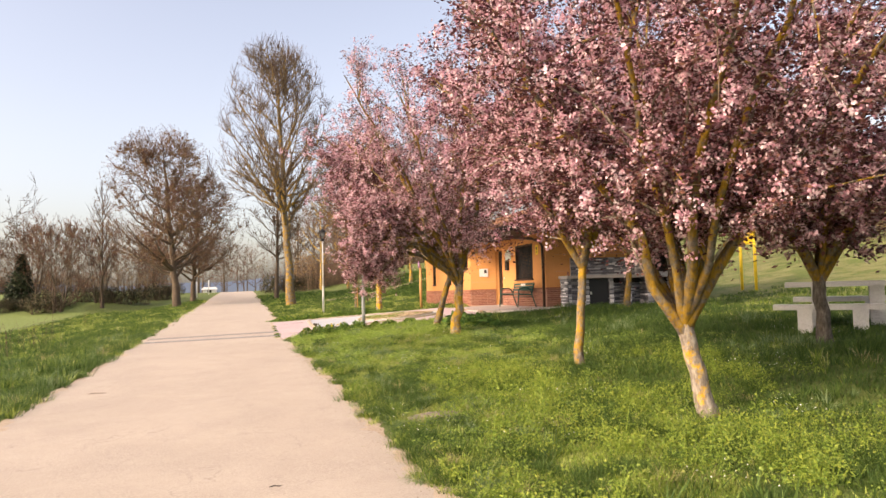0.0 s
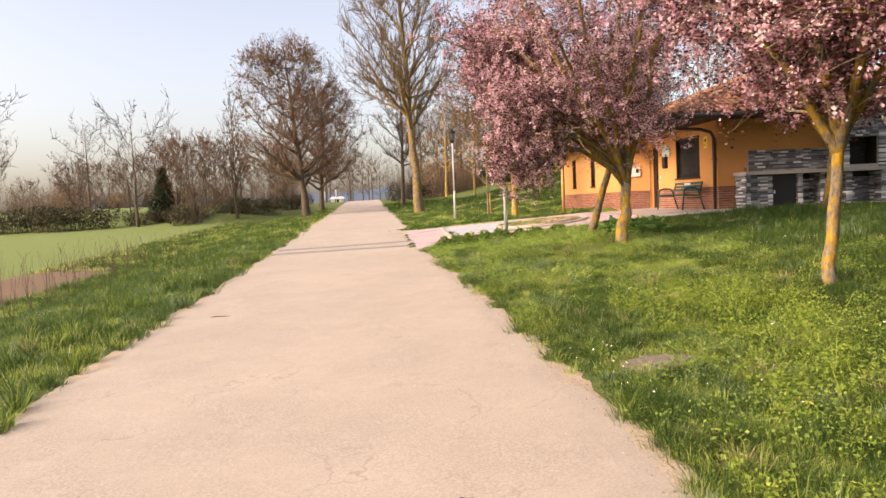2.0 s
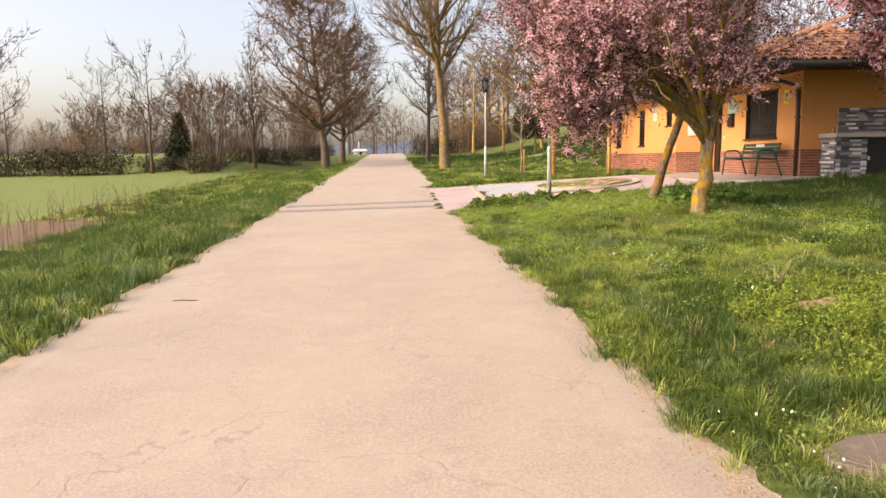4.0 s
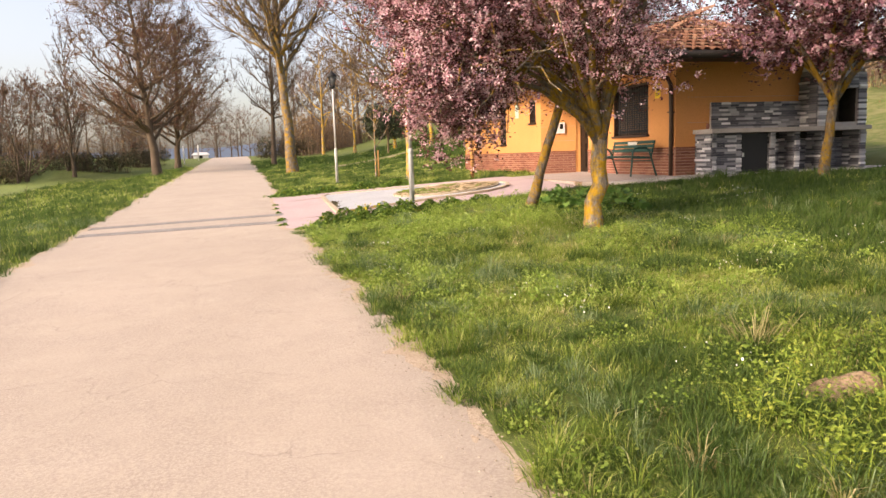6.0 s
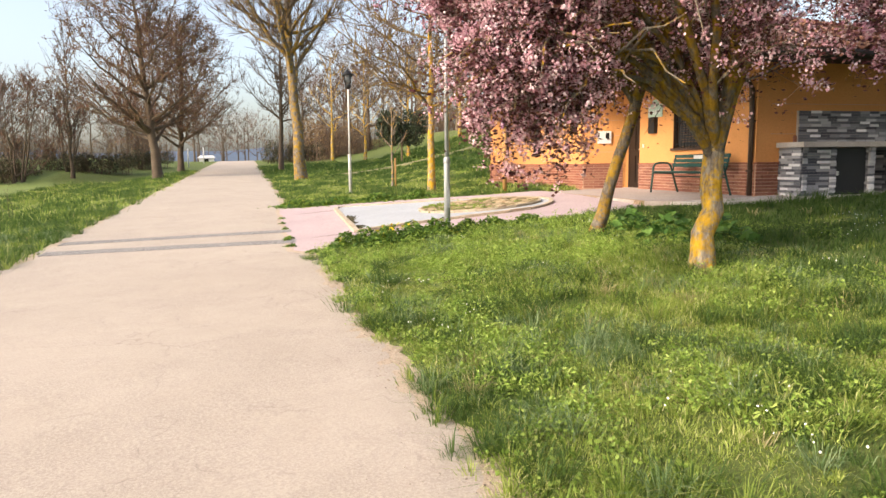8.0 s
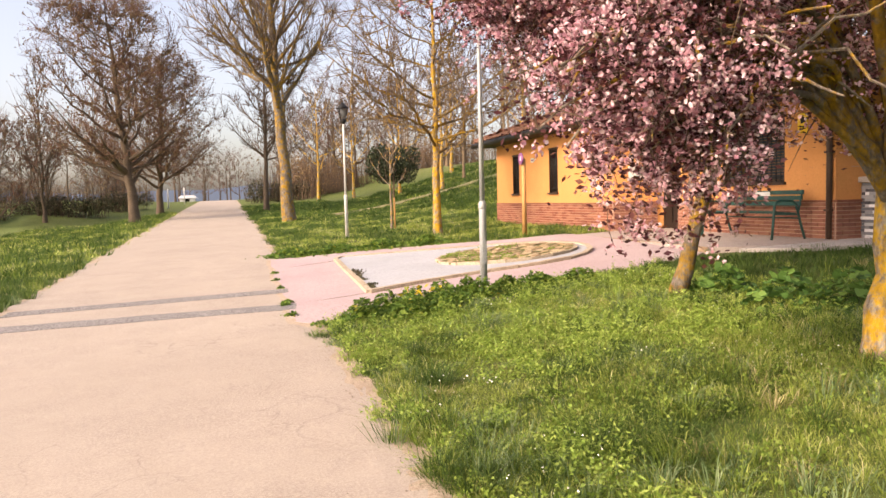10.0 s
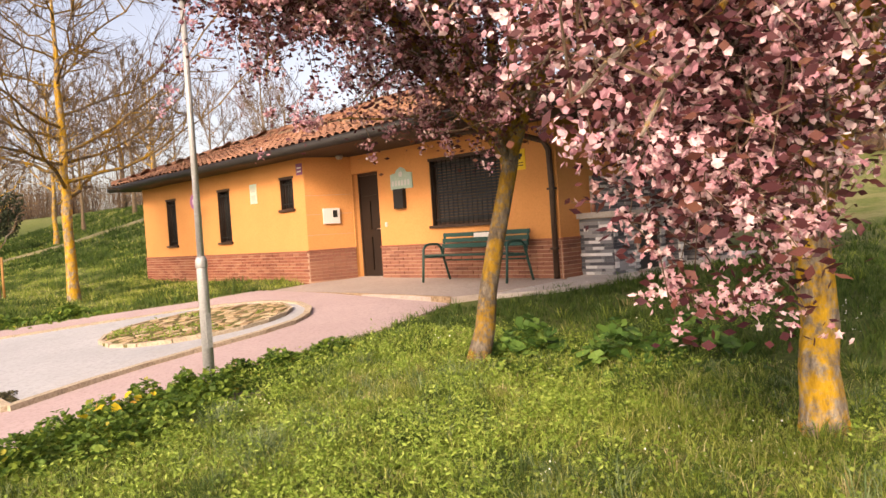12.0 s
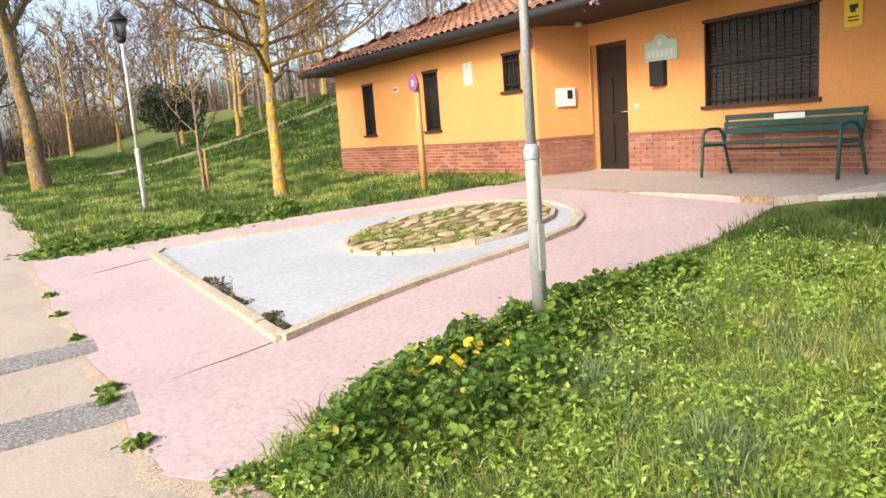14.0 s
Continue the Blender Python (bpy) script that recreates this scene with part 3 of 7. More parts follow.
# road with crumbling edges
ry = np.concatenate([np.arange(-60, -4, 2.0), np.arange(-4, 34, 0.12), np.arange(34, 125, 0.8), np.arange(125, 320, 8)])
FRAC = [0.0, 0.012, 0.06, 0.14, 0.24, 0.34, 0.44, 0.54, 0.64, 0.74, 0.84, 0.93, 0.988, 1.0]
rv, cols = [], 14
for y in ry:
    nl = noise.noise((0, y * 1.1, 3)) * 0.13 + noise.noise((0, y * 5, 7)) * 0.07
    nr = noise.noise((5, y * 1.1, 1)) * 0.13 + noise.noise((5, y * 5, 9)) * 0.07
    a, b = left_edge(y) + nl, right_edge(y) + nr
    for k in range(cols):
        x = a + (b - a) * FRAC[k]
        low = 0.005 if k in (0, cols - 1) else 0.011 if k in (1, cols - 2) else 0.019 if k in (2, cols - 3) else 0.02
        rv.append((x, y, float(land(min(max(x, left_edge(y)), right_edge(y)), y)) + low))
idx = np.arange(len(rv)).reshape(len(ry), cols)
F = np.stack([idx[:-1, :-1], idx[:-1, 1:], idx[1:, 1:], idx[1:, :-1]], -1).reshape(-1, 4)
road = tagged(fast("road", rv, F, "road"), "pale sandy asphalt lane with worn crumbling edges", "road", kind="structure")

# crumbled sandy margin on both sides of the road
for edge, sgn in ((right_edge, 1), (left_edge, -1)):
    mv = []
    my = np.concatenate([np.arange(-4, 34, 0.12), np.arange(34, 100, 1.0)])
    for y in my:
        a = float(edge(y)) - sgn * 0.3
        b = float(edge(y)) + sgn * (0.05 + 0.13 * max(0, noise.noise((9, y * 0.9, 2)) + 0.45) + 0.06 * noise.noise((4, y * 6, 2)))
        for k in range(5):
            x = a + (b - a) * k / 4
            mv.append((x, y, float(land(x, y)) + (0.013, 0.013, 0.012, 0.009, -0.004)[k] + 0.004 * noise.noise((x * 9, y * 9, 1))))
    idx = np.arange(len(mv)).reshape(len(my), 5)
    F = np.stack([idx[:-1, :-1], idx[:-1, 1:], idx[1:, 1:], idx[1:, :-1]], -1).reshape(-1, 4)
    tagged(fast("road_margin", mv, F[:, ::sgn], "sand"), "crumbled sandy gravel along the road edge", "road edge", kind="structure")

# two dark bands let into the road
for y0, w, skew in ((21.58, 0.44, -0.02), (23.1, 0.40, 0.06)):
    x0, x1 = left_edge(y0) + 0.12, right_edge(y0) - 0.06
    pts = [(x0 + (x1 - x0) * k / 12, y0 + skew * (x0 + (x1 - x0) * k / 12 - 1) + 0.04 * noise.noise((k * 0.7, y0, 0))) for k in range(13)]
    pts += [(x, y + w + 0.02 * noise.noise((x, y0, 4))) for x, y in pts[::-1]]
    tagged(part("drain_strip", plate(pts, lambda x, y: float(land(x, y)) - 0.02, lambda x, y: float(land(x, y)) + 0.026), "strip"), "dark grey aggregate band across the pale road", "road band", kind="structure")


def grid_plate(name, inside, x0, x1, y0, y1, step, lift, mat, label, category):
    """A paved sheet that follows the ground inside an outline."""
    bm = bmesh.new()
    pts = inside
    top = bm.faces.new([bm.verts.new((x, y, 0)) for x, y in pts])
    for k in np.arange(x0 + step, x1, step):
        bmesh.ops.bisect_plane(bm, geom=bm.verts[:] + bm.edges[:] + bm.faces[:], plane_co=(k, 0, 0), plane_no=(1, 0, 0))
    for k in np.arange(y0 + step, y1, step):
        bmesh.ops.bisect_plane(bm, geom=bm.verts[:] + bm.edges[:] + bm.faces[:], plane_co=(0, k, 0), plane_no=(0, 1, 0))
    for v in bm.verts:
        v.co.z = float(land(v.co.x, v.co.y)) + lift
    rim = [e for e in bm.edges if e.is_boundary]
    r = bmesh.ops.extrude_edge_only(bm, edges=rim)
    for v in r["geom"]:
        if isinstance(v, bmesh.types.BMVert):
            v.co.z -= 0.12
    bmesh.ops.recalc_face_normals(bm, faces=bm.faces)
    return tagged(part(name, bm, mat), label, category, kind="structure")


PATH_OUTLINE = [(1.02, 20.75), (1.2, 20.5), (1.5, 20.52), (1.83, 20.72), (2.5, 21.05), (3.35, 21.2), (4.1, 21.32), (4.8, 21.25), (5.7, 21.2), (6.6, 21.4), (7.3, 21.55),
                (7.42, 26.25), (6.7, 26.4), (6.0, 26.55), (4.3, 27.4), (2.5, 27.95), (1.0, 28.15), (0.95, 27.0), (1.02, 26.1), (0.92, 25.0), (1.03, 24.0), (0.98, 23.0), (1.05, 22.2), (0.97, 21.2)]
ISLAND = [(2.16, 22.1), (2.9, 22.33), (3.55, 22.47), (4.3, 22.56), (5.0, 22.6), (5.6, 22.75), (6.1, 23.1), (6.42, 23.6), (6.52, 24.2), (6.35, 24.85), (5.95, 25.3), (5.2, 25.72), (4.2, 26.1), (3.2, 26.5), (2.24, 26.92)]
grid_plate("path", PATH_OUTLINE, 1.0, 7.5, 20.0, 28.2, 0.7, 0.0225, "pink", "pink concrete path forking round a kerbed island", "path")
grid_plate("pavement", [(2.2, 22.15)] + ISLAND[1:-1] + [(2.28, 26.87)], 2.1, 6.6, 22.0, 27.0, 0.7, 0.05, "grey", "smooth blue-grey concrete inside the kerbed island", "pavement")

# ---- kerbs, flagstones ----
def up(x, y, lift=0.0):
    return float(land(x, y)) + lift


def resample(pts, step, closed=False):
    pts = [Vector((*p, 0)) for p in pts]
    if closed:
        pts.append(pts[0])
    out, left = [pts[0]], step
    for a, b in zip(pts, pts[1:]):
        d, pos = (b - a).length, 0.0
        while d - pos >= left:
            pos += left
            out.append(a + (b - a) * (pos / d))
            left = step
        left -= d - pos
    return out


def kerb_run(name, pts, width, height, step, label, closed=False):
    base = thing(name, (pts[0][0], pts[0][1], up(*pts[0])), label, "kerb", kind="structure")
    run = resample(pts, step, closed)
    if closed:
        if (run[-1] - run[0]).length < 0.08:
            run.pop()
        run.append(run[0])
    for a, b in zip(run, run[1:]):
        d = b - a
        n = Vector((-d.y, d.x, 0)).normalized() * width / 2
        a2, b2 = a + d * 0.012, b - d * 0.012
        jig = random.uniform(-0.008, 0.008)
        bm = bmesh.new()
        lo, hi = [], []
        for p in (a2 - n, b2 - n, b2 + n, a2 + n):
            lo.append(bm.verts.new((p.x, p.y, up(p.x, p.y, -0.05))))
            q = p * 1.0
            hi.append(bm.verts.new((q.x, q.y, up(p.x, p.y, height + jig))))
        bm.faces.new(hi)
        for i in range(4):
            j = (i + 1) % 4
            bm.faces.new((lo[i], lo[j], hi[j], hi[i]))
        ob = part("kerbstone", bm, "kerb", base, bevel=0.015)
        ob.matrix_parent_inverse = Matrix.Translation(base.location).inverted()


kerb_run("kerb", ISLAND, 0.09, 0.07, 0.5, "buff kerbstones, worn and chipped, round the island", closed=True)
OVAL = [(4.98 + 1.28 * math.cos(a), 24.05 + 1.02 * math.sin(a)) for a in (2 * math.pi * k / 30 for k in range(30))]
kerb_run("edging", OVAL, 0.05, 0.098, 0.42, "thin pale edging round the stone bed", closed=True)
bed = tagged(part("flower_bed", plate(OVAL, lambda x, y: up(x, y, -0.02), lambda x, y: up(x, y, 0.09)), "soilmoss"), "oval bed of flat buff stones with moss between", "stone bed", kind="structure")
rng = random.Random(5)
spots = []
for _ in range(4000):
    a, r = rng.uniform(0, 2 * math.pi), math.sqrt(rng.random()) * 0.93
    x, y = 4.98 + 1.28 * r * math.cos(a), 24.05 + 1.02 * r * math.sin(a)
    if all((x - p) ** 2 + (y - q) ** 2 > 0.15 ** 2 for p, q in spots):
        spots.append((x, y))
for x, y in spots:
    n, a0 = rng.randint(5, 7), rng.uniform(0, 6)
    pts = [(x + math.cos(a0 + 2 * math.pi * k / n) * rng.uniform(0.06, 0.13), y + math.sin(a0 + 2 * math.pi * k / n) * rng.uniform(0.035, 0.075)) for k in range(n)]
    t = rng.uniform(0.096, 0.112)
    tl = rng.uniform(-0.1, 0.1)
    part("stone", plate(pts, lambda a, b: up(a, b, 0.06), lambda a, b: up(a, b, t + tl * (a - x))), "flag", bed)

for pts in (((1.25, 22.0), (2.1, 22.12)), ((1.2, 26.3), (2.2, 26.5))):
    (xa, ya), (xb, yb) = pts
    run = [(xa + (xb - xa) * k / 6, ya + (yb - ya) * k / 6 + 0.02 * noise.noise((k * 1.3, xa, 0))) for k in range(7)]
    run += [(x, y + 0.008) for x, y in run[::-1]]
    tagged(part("paving_joint", plate(run, lambda x, y: up(x, y, 0.0), lambda x, y: up(x, y, 0.029)), "cover"), "fine dirty joint across the pink paving", "paving joint", kind="structure")

# dirt and grit gathered where the path meets the road
ys = np.arange(20.75, 28.1, 0.07)
mid = [float(np.interp(y, [20.75, 21.2, 22.2, 23.0, 24.0, 25.0, 26.1, 27.0, 28.15], [1.02, 0.97, 1.05, 0.98, 1.03, 0.92, 1.02, 0.95, 1.0])) for y in ys]
lo_x = [m - 0.09 - 0.10 * max(-0.7, noise.noise((2, y * 2.1, 5)) + 0.6 * noise.noise((2, y * 8, 5))) for m, y in zip(mid, ys)]
hi_x = [m + 0.06 + 0.09 * max(-0.5, noise.noise((8, y * 1.7, 5)) + 0.6 * noise.noise((8, y * 7, 5))) for m, y in zip(mid, ys)]
V = [(a, y, up(a, y, 0.0175)) for a, y in zip(lo_x, ys)] + [(m, y, up(m, y, 0.0245)) for m, y in zip(mid, ys)] + [(b, y, up(b, y, 0.019)) for b, y in zip(hi_x, ys)]
n = len(ys)
F = [(k + c * n, k + (c + 1) * n, k + 1 + (c + 1) * n, k + 1 + c * n) for c in (0, 1) for k in range(n - 1)]
tagged(fast("path_joint", V, F, "sand"), "sandy dirt along the joint of road and path", "paving joint", kind="structure")

# slab in front of the house and its lighter continuation
SLAB = 1.06
tagged(part("terrace", plate([(7.36, 21.6), (7.42, 24.0), (7.36, 26.3), (8.45, 26.45), (9.34, 26.15), (9.34, 21.25), (9.2, 21.0), (7.75, 21.35)], 0.5, lambda x, y: SLAB - 0.037 * (9.3 - x)), "slab", bevel=0.008),
       "worn concrete terrace before the door", "terrace", kind="structure")
tagged(part("apron", plate([(7.72, 21.34), (9.22, 20.99), (9.6, 21.3), (14.6, 21.3), (15.0, 20.0), (13.2, 19.9), (11.0, 19.95), (9.3, 20.15), (8.3, 20.65)], 0.5, lambda x, y: SLAB + 0.004 + (0.006 * (x - 9.3) if x > 9.3 else -0.055 * (9.3 - x))), "apron", bevel=0.008),
       "pale concrete apron below the barbecue", "apron", kind="structure")

edge = [(7.35, 21.6), (7.41, 22.8), (7.41, 24.0), (7.38, 25.2), (7.35, 26.3)]
edge += [(x + 0.028, y) for x, y in edge[::-1]]
tagged(part("paving_joint", plate(edge, 0.7, lambda x, y: SLAB - 0.037 * (9.3 - x) + 0.006), "soil"), "dirty open joint before the terrace", "paving joint", kind="structure")
fan = [(1.0, 20.8), (1.02, 20.72), (1.1, 20.58), (1.22, 20.49), (1.36, 20.48), (1.5, 20.51), (1.66, 20.6), (1.83, 20.71)]
V = [(x, y, up(x, y, 0.0255)) for x, y in fan] + [(x - 0.12 + 0.03 * k, y - 0.16 - 0.03 * math.sin(k * 2.1), up(x, y, 0.010)) for k, (x, y) in enumerate(fan)]
tagged(fast("path_joint", V, [(k, k + 8, k + 9, k + 1) for k in range(7)], "sand"), "sandy dirt washed against the path corner", "paving joint", kind="structure")

# ---- house ----
HW, HM, HS, HN, HE, TOP = 8.42, 9.325, 21.15, 34.0, 13.75, 3.46
BASE, WAIN = 0.75, 1.64
house = thing("house", (HM, HS, BASE), "low orange rendered house with brick base and hipped tile roof", "house")


def hpart(name, bm, mat, parent=house, label="", bevel=0.0):
    ob = part(name, bm, mat, parent, label, bevel)
    if parent is house:
        ob.matrix_parent_inverse = Matrix.Translation(house.location).inverted()
    return ob


def holed(axis, plane, thick, a0, a1, z0, z1, holes):
    """A wall at right angles to axis, cut by rectangular openings (a0, a1, z0, z1)."""
    bm = bmesh.new()
    us = sorted({a0, a1, *(h[0] for h in holes), *(h[1] for h in holes)})
    zs = sorted({z0, z1, *(h[2] for h in holes), *(h[3] for h in holes)})
    for u0, u1 in zip(us, us[1:]):
        for w0, w1 in zip(zs, zs[1:]):
            um, wm = (u0 + u1) / 2, (w0 + w1) / 2
            if any(h[0] < um < h[1] and h[2] < wm < h[3] for h in holes):
                continue
            if axis == "x":
                box(bm, plane, plane + thick, u0, u1, w0, w1)
            else:
                box(bm, u0, u1, plane, plane + thick, w0, w1)
    bmesh.ops.remove_doubles(bm, verts=bm.verts, dist=0.0005)
    bm.verts.index_update()
    seen = {}
    for f in bm.faces:
        seen.setdefault(frozenset(v.index for v in f.verts), []).append(f)
    bmesh.ops.delete(bm, geom=[f for fs in seen.values() if len(fs) > 1 for f in fs], context="FACES")
    bmesh.ops.recalc_face_normals(bm, faces=bm.faces)
    return bm


DOOR = (25.31, 26.1, 1.04, 3.11)
BIGWIN = (22.24, 23.88, 1.97, 3.13)
WINS = [(32.06, 32.59, 1.92, 3.07), (29.35, 29.9, 1.92, 3.09), (26.82, 27.29, 2.49, 3.12)]
hpart("wall", holed("x", HM, 0.25, HS, 26.118, BASE, TOP, [DOOR, BIGWIN]), "render")
hpart("wall", holed("x", HW, 0.25, 26.43, HN, BASE, TOP, WINS), "render")
hpart("wall", plate([(HW + 0.002, 26.428), (HM + 0.3, 26.02), (HM + 0.3, 26.3), (HW + 0.002, 26.7)], BASE, TOP), "render")
hpart("wall", holed("y", HS + 0.002, 0.25, HM + 0.002, HE, BASE, TOP, []), "render")
hpart("wall", holed("y", HN - 0.252, 0.25, HW + 0.002, HE, BASE, TOP, []), "render")
hpart("wall", holed("x", HE - 0.25, 0.25, HS, HN, BASE, TOP, []), "render")
# rendered joints: thin scored lines round the walls
for z in (2.18, 2.72):
    hpart("groove", boxes((HM + 0.3, HE - 0.3, HS - 0.001, HS + 0.003, z, z + 0.008)), "mortar")
side_dir = Vector((HM - HW, 26.12 - 26.43, 0)).normalized()
for z in (1.95, 2.35, 2.72):
    bm = boxes((0, 0.93, -0.002, 0.001, z, z + 0.008))
    bm.transform(Matrix.Translation((HW, 26.43, 0)) @ Matrix.Rotation(math.atan2(side_dir.y, side_dir.x), 4, "Z"))
    hpart("groove", bm, "mortar")

# roof
EX0, EX1, EY0, EY1, EZ = 7.9, 14.35, 20.5, 34.6, 3.6
PITCH = 0.36
half = (EX1 - EX0) / 2
RZ = EZ + half * PITCH
rx = (EX0 + EX1) / 2
R1, R2 = (rx, EY0 + half, RZ), (rx, EY1 - half, RZ)
C = [(EX0, EY0, EZ), (EX1, EY0, EZ), (EX1, EY1, EZ), (EX0, EY1, EZ)]
bm = bmesh.new()
vs = [bm.verts.new(c) for c in C] + [bm.verts.new(R1), bm.verts.new(R2)]
lows = [bm.verts.new((c[0], c[1], EZ - 0.14)) for c in C]
for f in ((0, 1, 4), (1, 2, 5, 4), (2, 3, 5), (3, 0, 4, 5)):
    bm.faces.new([vs[i] for i in f])
for i in range(4):
    j = (i + 1) % 4
    bm.faces.new((vs[i], vs[j], lows[j], lows[i]))
bm.faces.new(lows[::-1])
bmesh.ops.recalc_face_normals(bm, faces=bm.faces)
roof = hpart("roof", bm, "darkwood", house, "hipped roof with dark boarded eaves")


def tile_mesh(length=0.42, width=0.2):
    """One curved clay tile, its crest along y, low end at y = 0."""
    v, f = [], []
    n = 5
    for yy, s, lift in ((0, 1.0, 0.035), (length, 0.86, 0.0)):
        for k in range(n + 1):
            a = math.pi * k / n
            v.append((-math.cos(a) * width / 2 * s, yy, math.sin(a) * 0.055 * s + lift))
    for k in range(n):
        f.append((k, k + 1, k + n + 2, k + n + 1))
    for k in range(n + 1):
        v.append((v[k][0] * 0.85, 0, v[k][2] - 0.018))
    for k in range(n):
        f.append((k + 1, k, 2 * n + 2 + k, 2 * n + 3 + k))
    return np.array(v), np.array(f)


TV, TF = tile_mesh()
slope = math.atan(PITCH)


def tile_slope(origin, along, inward, length, rows, cut):
    """Places of tiles on one roof slope."""
    o, a, n = Vector(origin), Vector(along), Vector(inward)
    rise = Vector((n.x * math.cos(slope), n.y * math.cos(slope), math.sin(slope)))
    out = []
    cols = int(length / 0.215)
    for r in range(rows):
        for c in range(cols):
            u, w = (c + 0.5) * length / cols, r * 0.34 - 0.07
            if cut(u, w * math.cos(slope)):
                p = o + a * u + rise * w + Vector((0, 0, 0.0))
                m = Matrix((a, rise, a.cross(rise))).transposed().to_4x4()
                out.append((r, Matrix.Translation(p) @ m))
    return out


W_L = EY1 - EY0
west = tile_slope((EX0, EY1, EZ + 0.005), (0, -1, 0), (1, 0, 0), W_L, 17, lambda u, w: w - 0.1 < u < W_L - w + 0.1)
S_L = EX1 - EX0
south = tile_slope((EX0, EY0, EZ + 0.005), (1, 0, 0), (0, 1, 0), S_L, 17, lambda u, w: w - 0.1 < u < S_L - w + 0.1)
north = tile_slope((EX1, EY1, EZ + 0.005), (-1, 0, 0), (0, -1, 0), S_L, 17, lambda u, w: w - 0.1 < u < S_L - w + 0.1)
rng = random.Random(8)
allv, allf, count = [], [], 0
eave = bpy.data.meshes.new("roof_tile")
eave.from_pydata([tuple(v) for v in TV], [], [tuple(f) for f in TF])
eave.materials.append(MAT["tilepiece"])
for p in eave.polygons:
    p.use_smooth = True
for k, (r, m) in enumerate(west + south + north):
    m = m @ pose(rng.uniform(-0.008, 0.008), rng.uniform(-0.02, 0.02), 0, rng.uniform(-1.5, 1.5), 0, rng.uniform(-2, 2))
    if r < 4 and k < len(west):
        ob = new("roof_tile", eave)
        ob.parent = roof
        ob.matrix_basis = m
    else:
        allv.append((np.array(m.to_3x3()) @ TV.T).T + np.array(m.translation))
        allf.append(TF + count)
        count += len(TV)
rest = fast("roof_tiles", np.concatenate(allv), np.concatenate(allf), "tile", roof, smooth=True)
tagged(rest, "curved clay tiles, faded and patched with lichen", kind="stuff")
bm = bmesh.new()
for a, b in ((R1, R2), (C[0], R1), (C[3], R2), (C[1], R1), (C[2], R2)):
    a, b = Vector(a) + Vector((0, 0, 0.05)), Vector(b) + Vector((0, 0, 0.05))
    n = max(2, int((b - a).length / 0.4))
    for k in range(n):
        tube(bm, [a + (b - a) * k / n, a + (b - a) * (k + 1.08) / n], [0.11, 0.09], 7)
ob = part("ridge_tiles", bm, "tile", roof)

# gutter along the eaves and the downpipe
bm = bmesh.new()
for p0, p1, off in (((EX0 - 0.07, EY0 - 0.05, EZ - 0.08), (EX0 - 0.07, EY1 + 0.05, EZ - 0.08), 0), ((EX0, EY0 - 0.07, EZ - 0.08), (EX1, EY0 - 0.07, EZ - 0.08), 0)):
    tube(bm, [p0, p1], 0.085, 10)
hpart("gutter", bm, "gutter", house, "dark painted half-round gutter")
bm = bmesh.new()
tube(bm, [(EX0 - 0.02, 22.6, EZ - 0.12), (EX0 + 0.25, 22.3, 3.4), (HM - 0.25, 21.6, 3.26), (HM - 0.1, 21.3, 3.14), (HM - 0.06, 21.24, 3.0), (HM - 0.055, 21.22, 2.4), (HM - 0.055, 21.22, SLAB)], 0.045, 8)
for z in (1.5, 2.4):
    box(bm, HM - 0.11, HM, 21.165, 21.275, z, z + 0.03)
hpart("downpipe", bm, "downpipe", house, "brown painted downpipe")

# brick base: backing of mortar with bricks standing proud
def brick_field(place, length, z0, rows, single, rng, holder):
    """Courses of bricks along local x on the plane y = 0, facing -y."""
    bl, bh = 0.235, 0.052
    v = np.array([(x, y, z) for x in (0, 1) for y in (0, 1) for z in (0, 1)], float)
    f = np.array([(0, 1, 3, 2), (4, 6, 7, 5), (0, 4, 5, 1), (0, 2, 6, 4), (1, 5, 7, 3), (2, 3, 7, 6)])
    vv, ff, c = [], [], 0
    for r in range(rows):
        x = -0.12 * (r % 2)
        while x < length - 0.02:
            a, b = max(x, 0.0), min(x + bl, length)
            if b - a > 0.04:
                w = v * (b - a, 0.014 + rng.uniform(0, 0.004), bh) + (a, 0, z0 + r * 0.0635)
                w[:, 1] = np.where(v[:, 1] > 0, 0.0, -0.012 - rng.uniform(0, 0.004))
                w = (np.array(place.to_3x3()) @ w.T).T + np.array(place.translation)
                if single:
                    me = bpy.data.meshes.new("brick")
                    me.from_pydata([tuple(p) for p in w], [], [tuple(q) for q in f])
                    me.materials.append(MAT["brick"])
                    ob = new("brick", me)
                    ob.parent = holder
                else:
                    vv.append(w)
                    ff.append(f + c)
                    c += 8
            x += bl + 0.012
    if vv:
        ob = fast("bricks", np.concatenate(vv), np.concatenate(ff), "brickmass", holder)
        tagged(ob, "courses of red facing brick", kind="stuff")


rng = random.Random(11)
def wainscot(p0, p1, z0, rows, single):
    p0, p1 = Vector((*p0, 0)), Vector((*p1, 0))
    d = p1 - p0
    m = Matrix.Translation(p0) @ Matrix.Rotation(math.atan2(d.y, d.x), 4, "Z")
    bm = boxes((0, d.length, -0.012, 0.02, BASE, z0 + rows * 0.0635 - 0.004))
    bm.transform(m)
    w = hpart("wainscot", bm, "mortar", house, "red brick base course")
    bm = boxes((-0.01, d.length + 0.01, -0.042, 0.02, z0 + rows * 0.0635 - 0.003, z0 + rows * 0.0635 + 0.034))
    bm.transform(m)
    part("cap_course", bm, "brickcap", w, "projecting dark brick cap", 0.006)
    brick_field(m @ Matrix.Translation((0, -0.012, 0)), d.length, z0, rows, single, rng, w)
    for ob in w.children:
        ob.matrix_parent_inverse = Matrix.Identity(4)


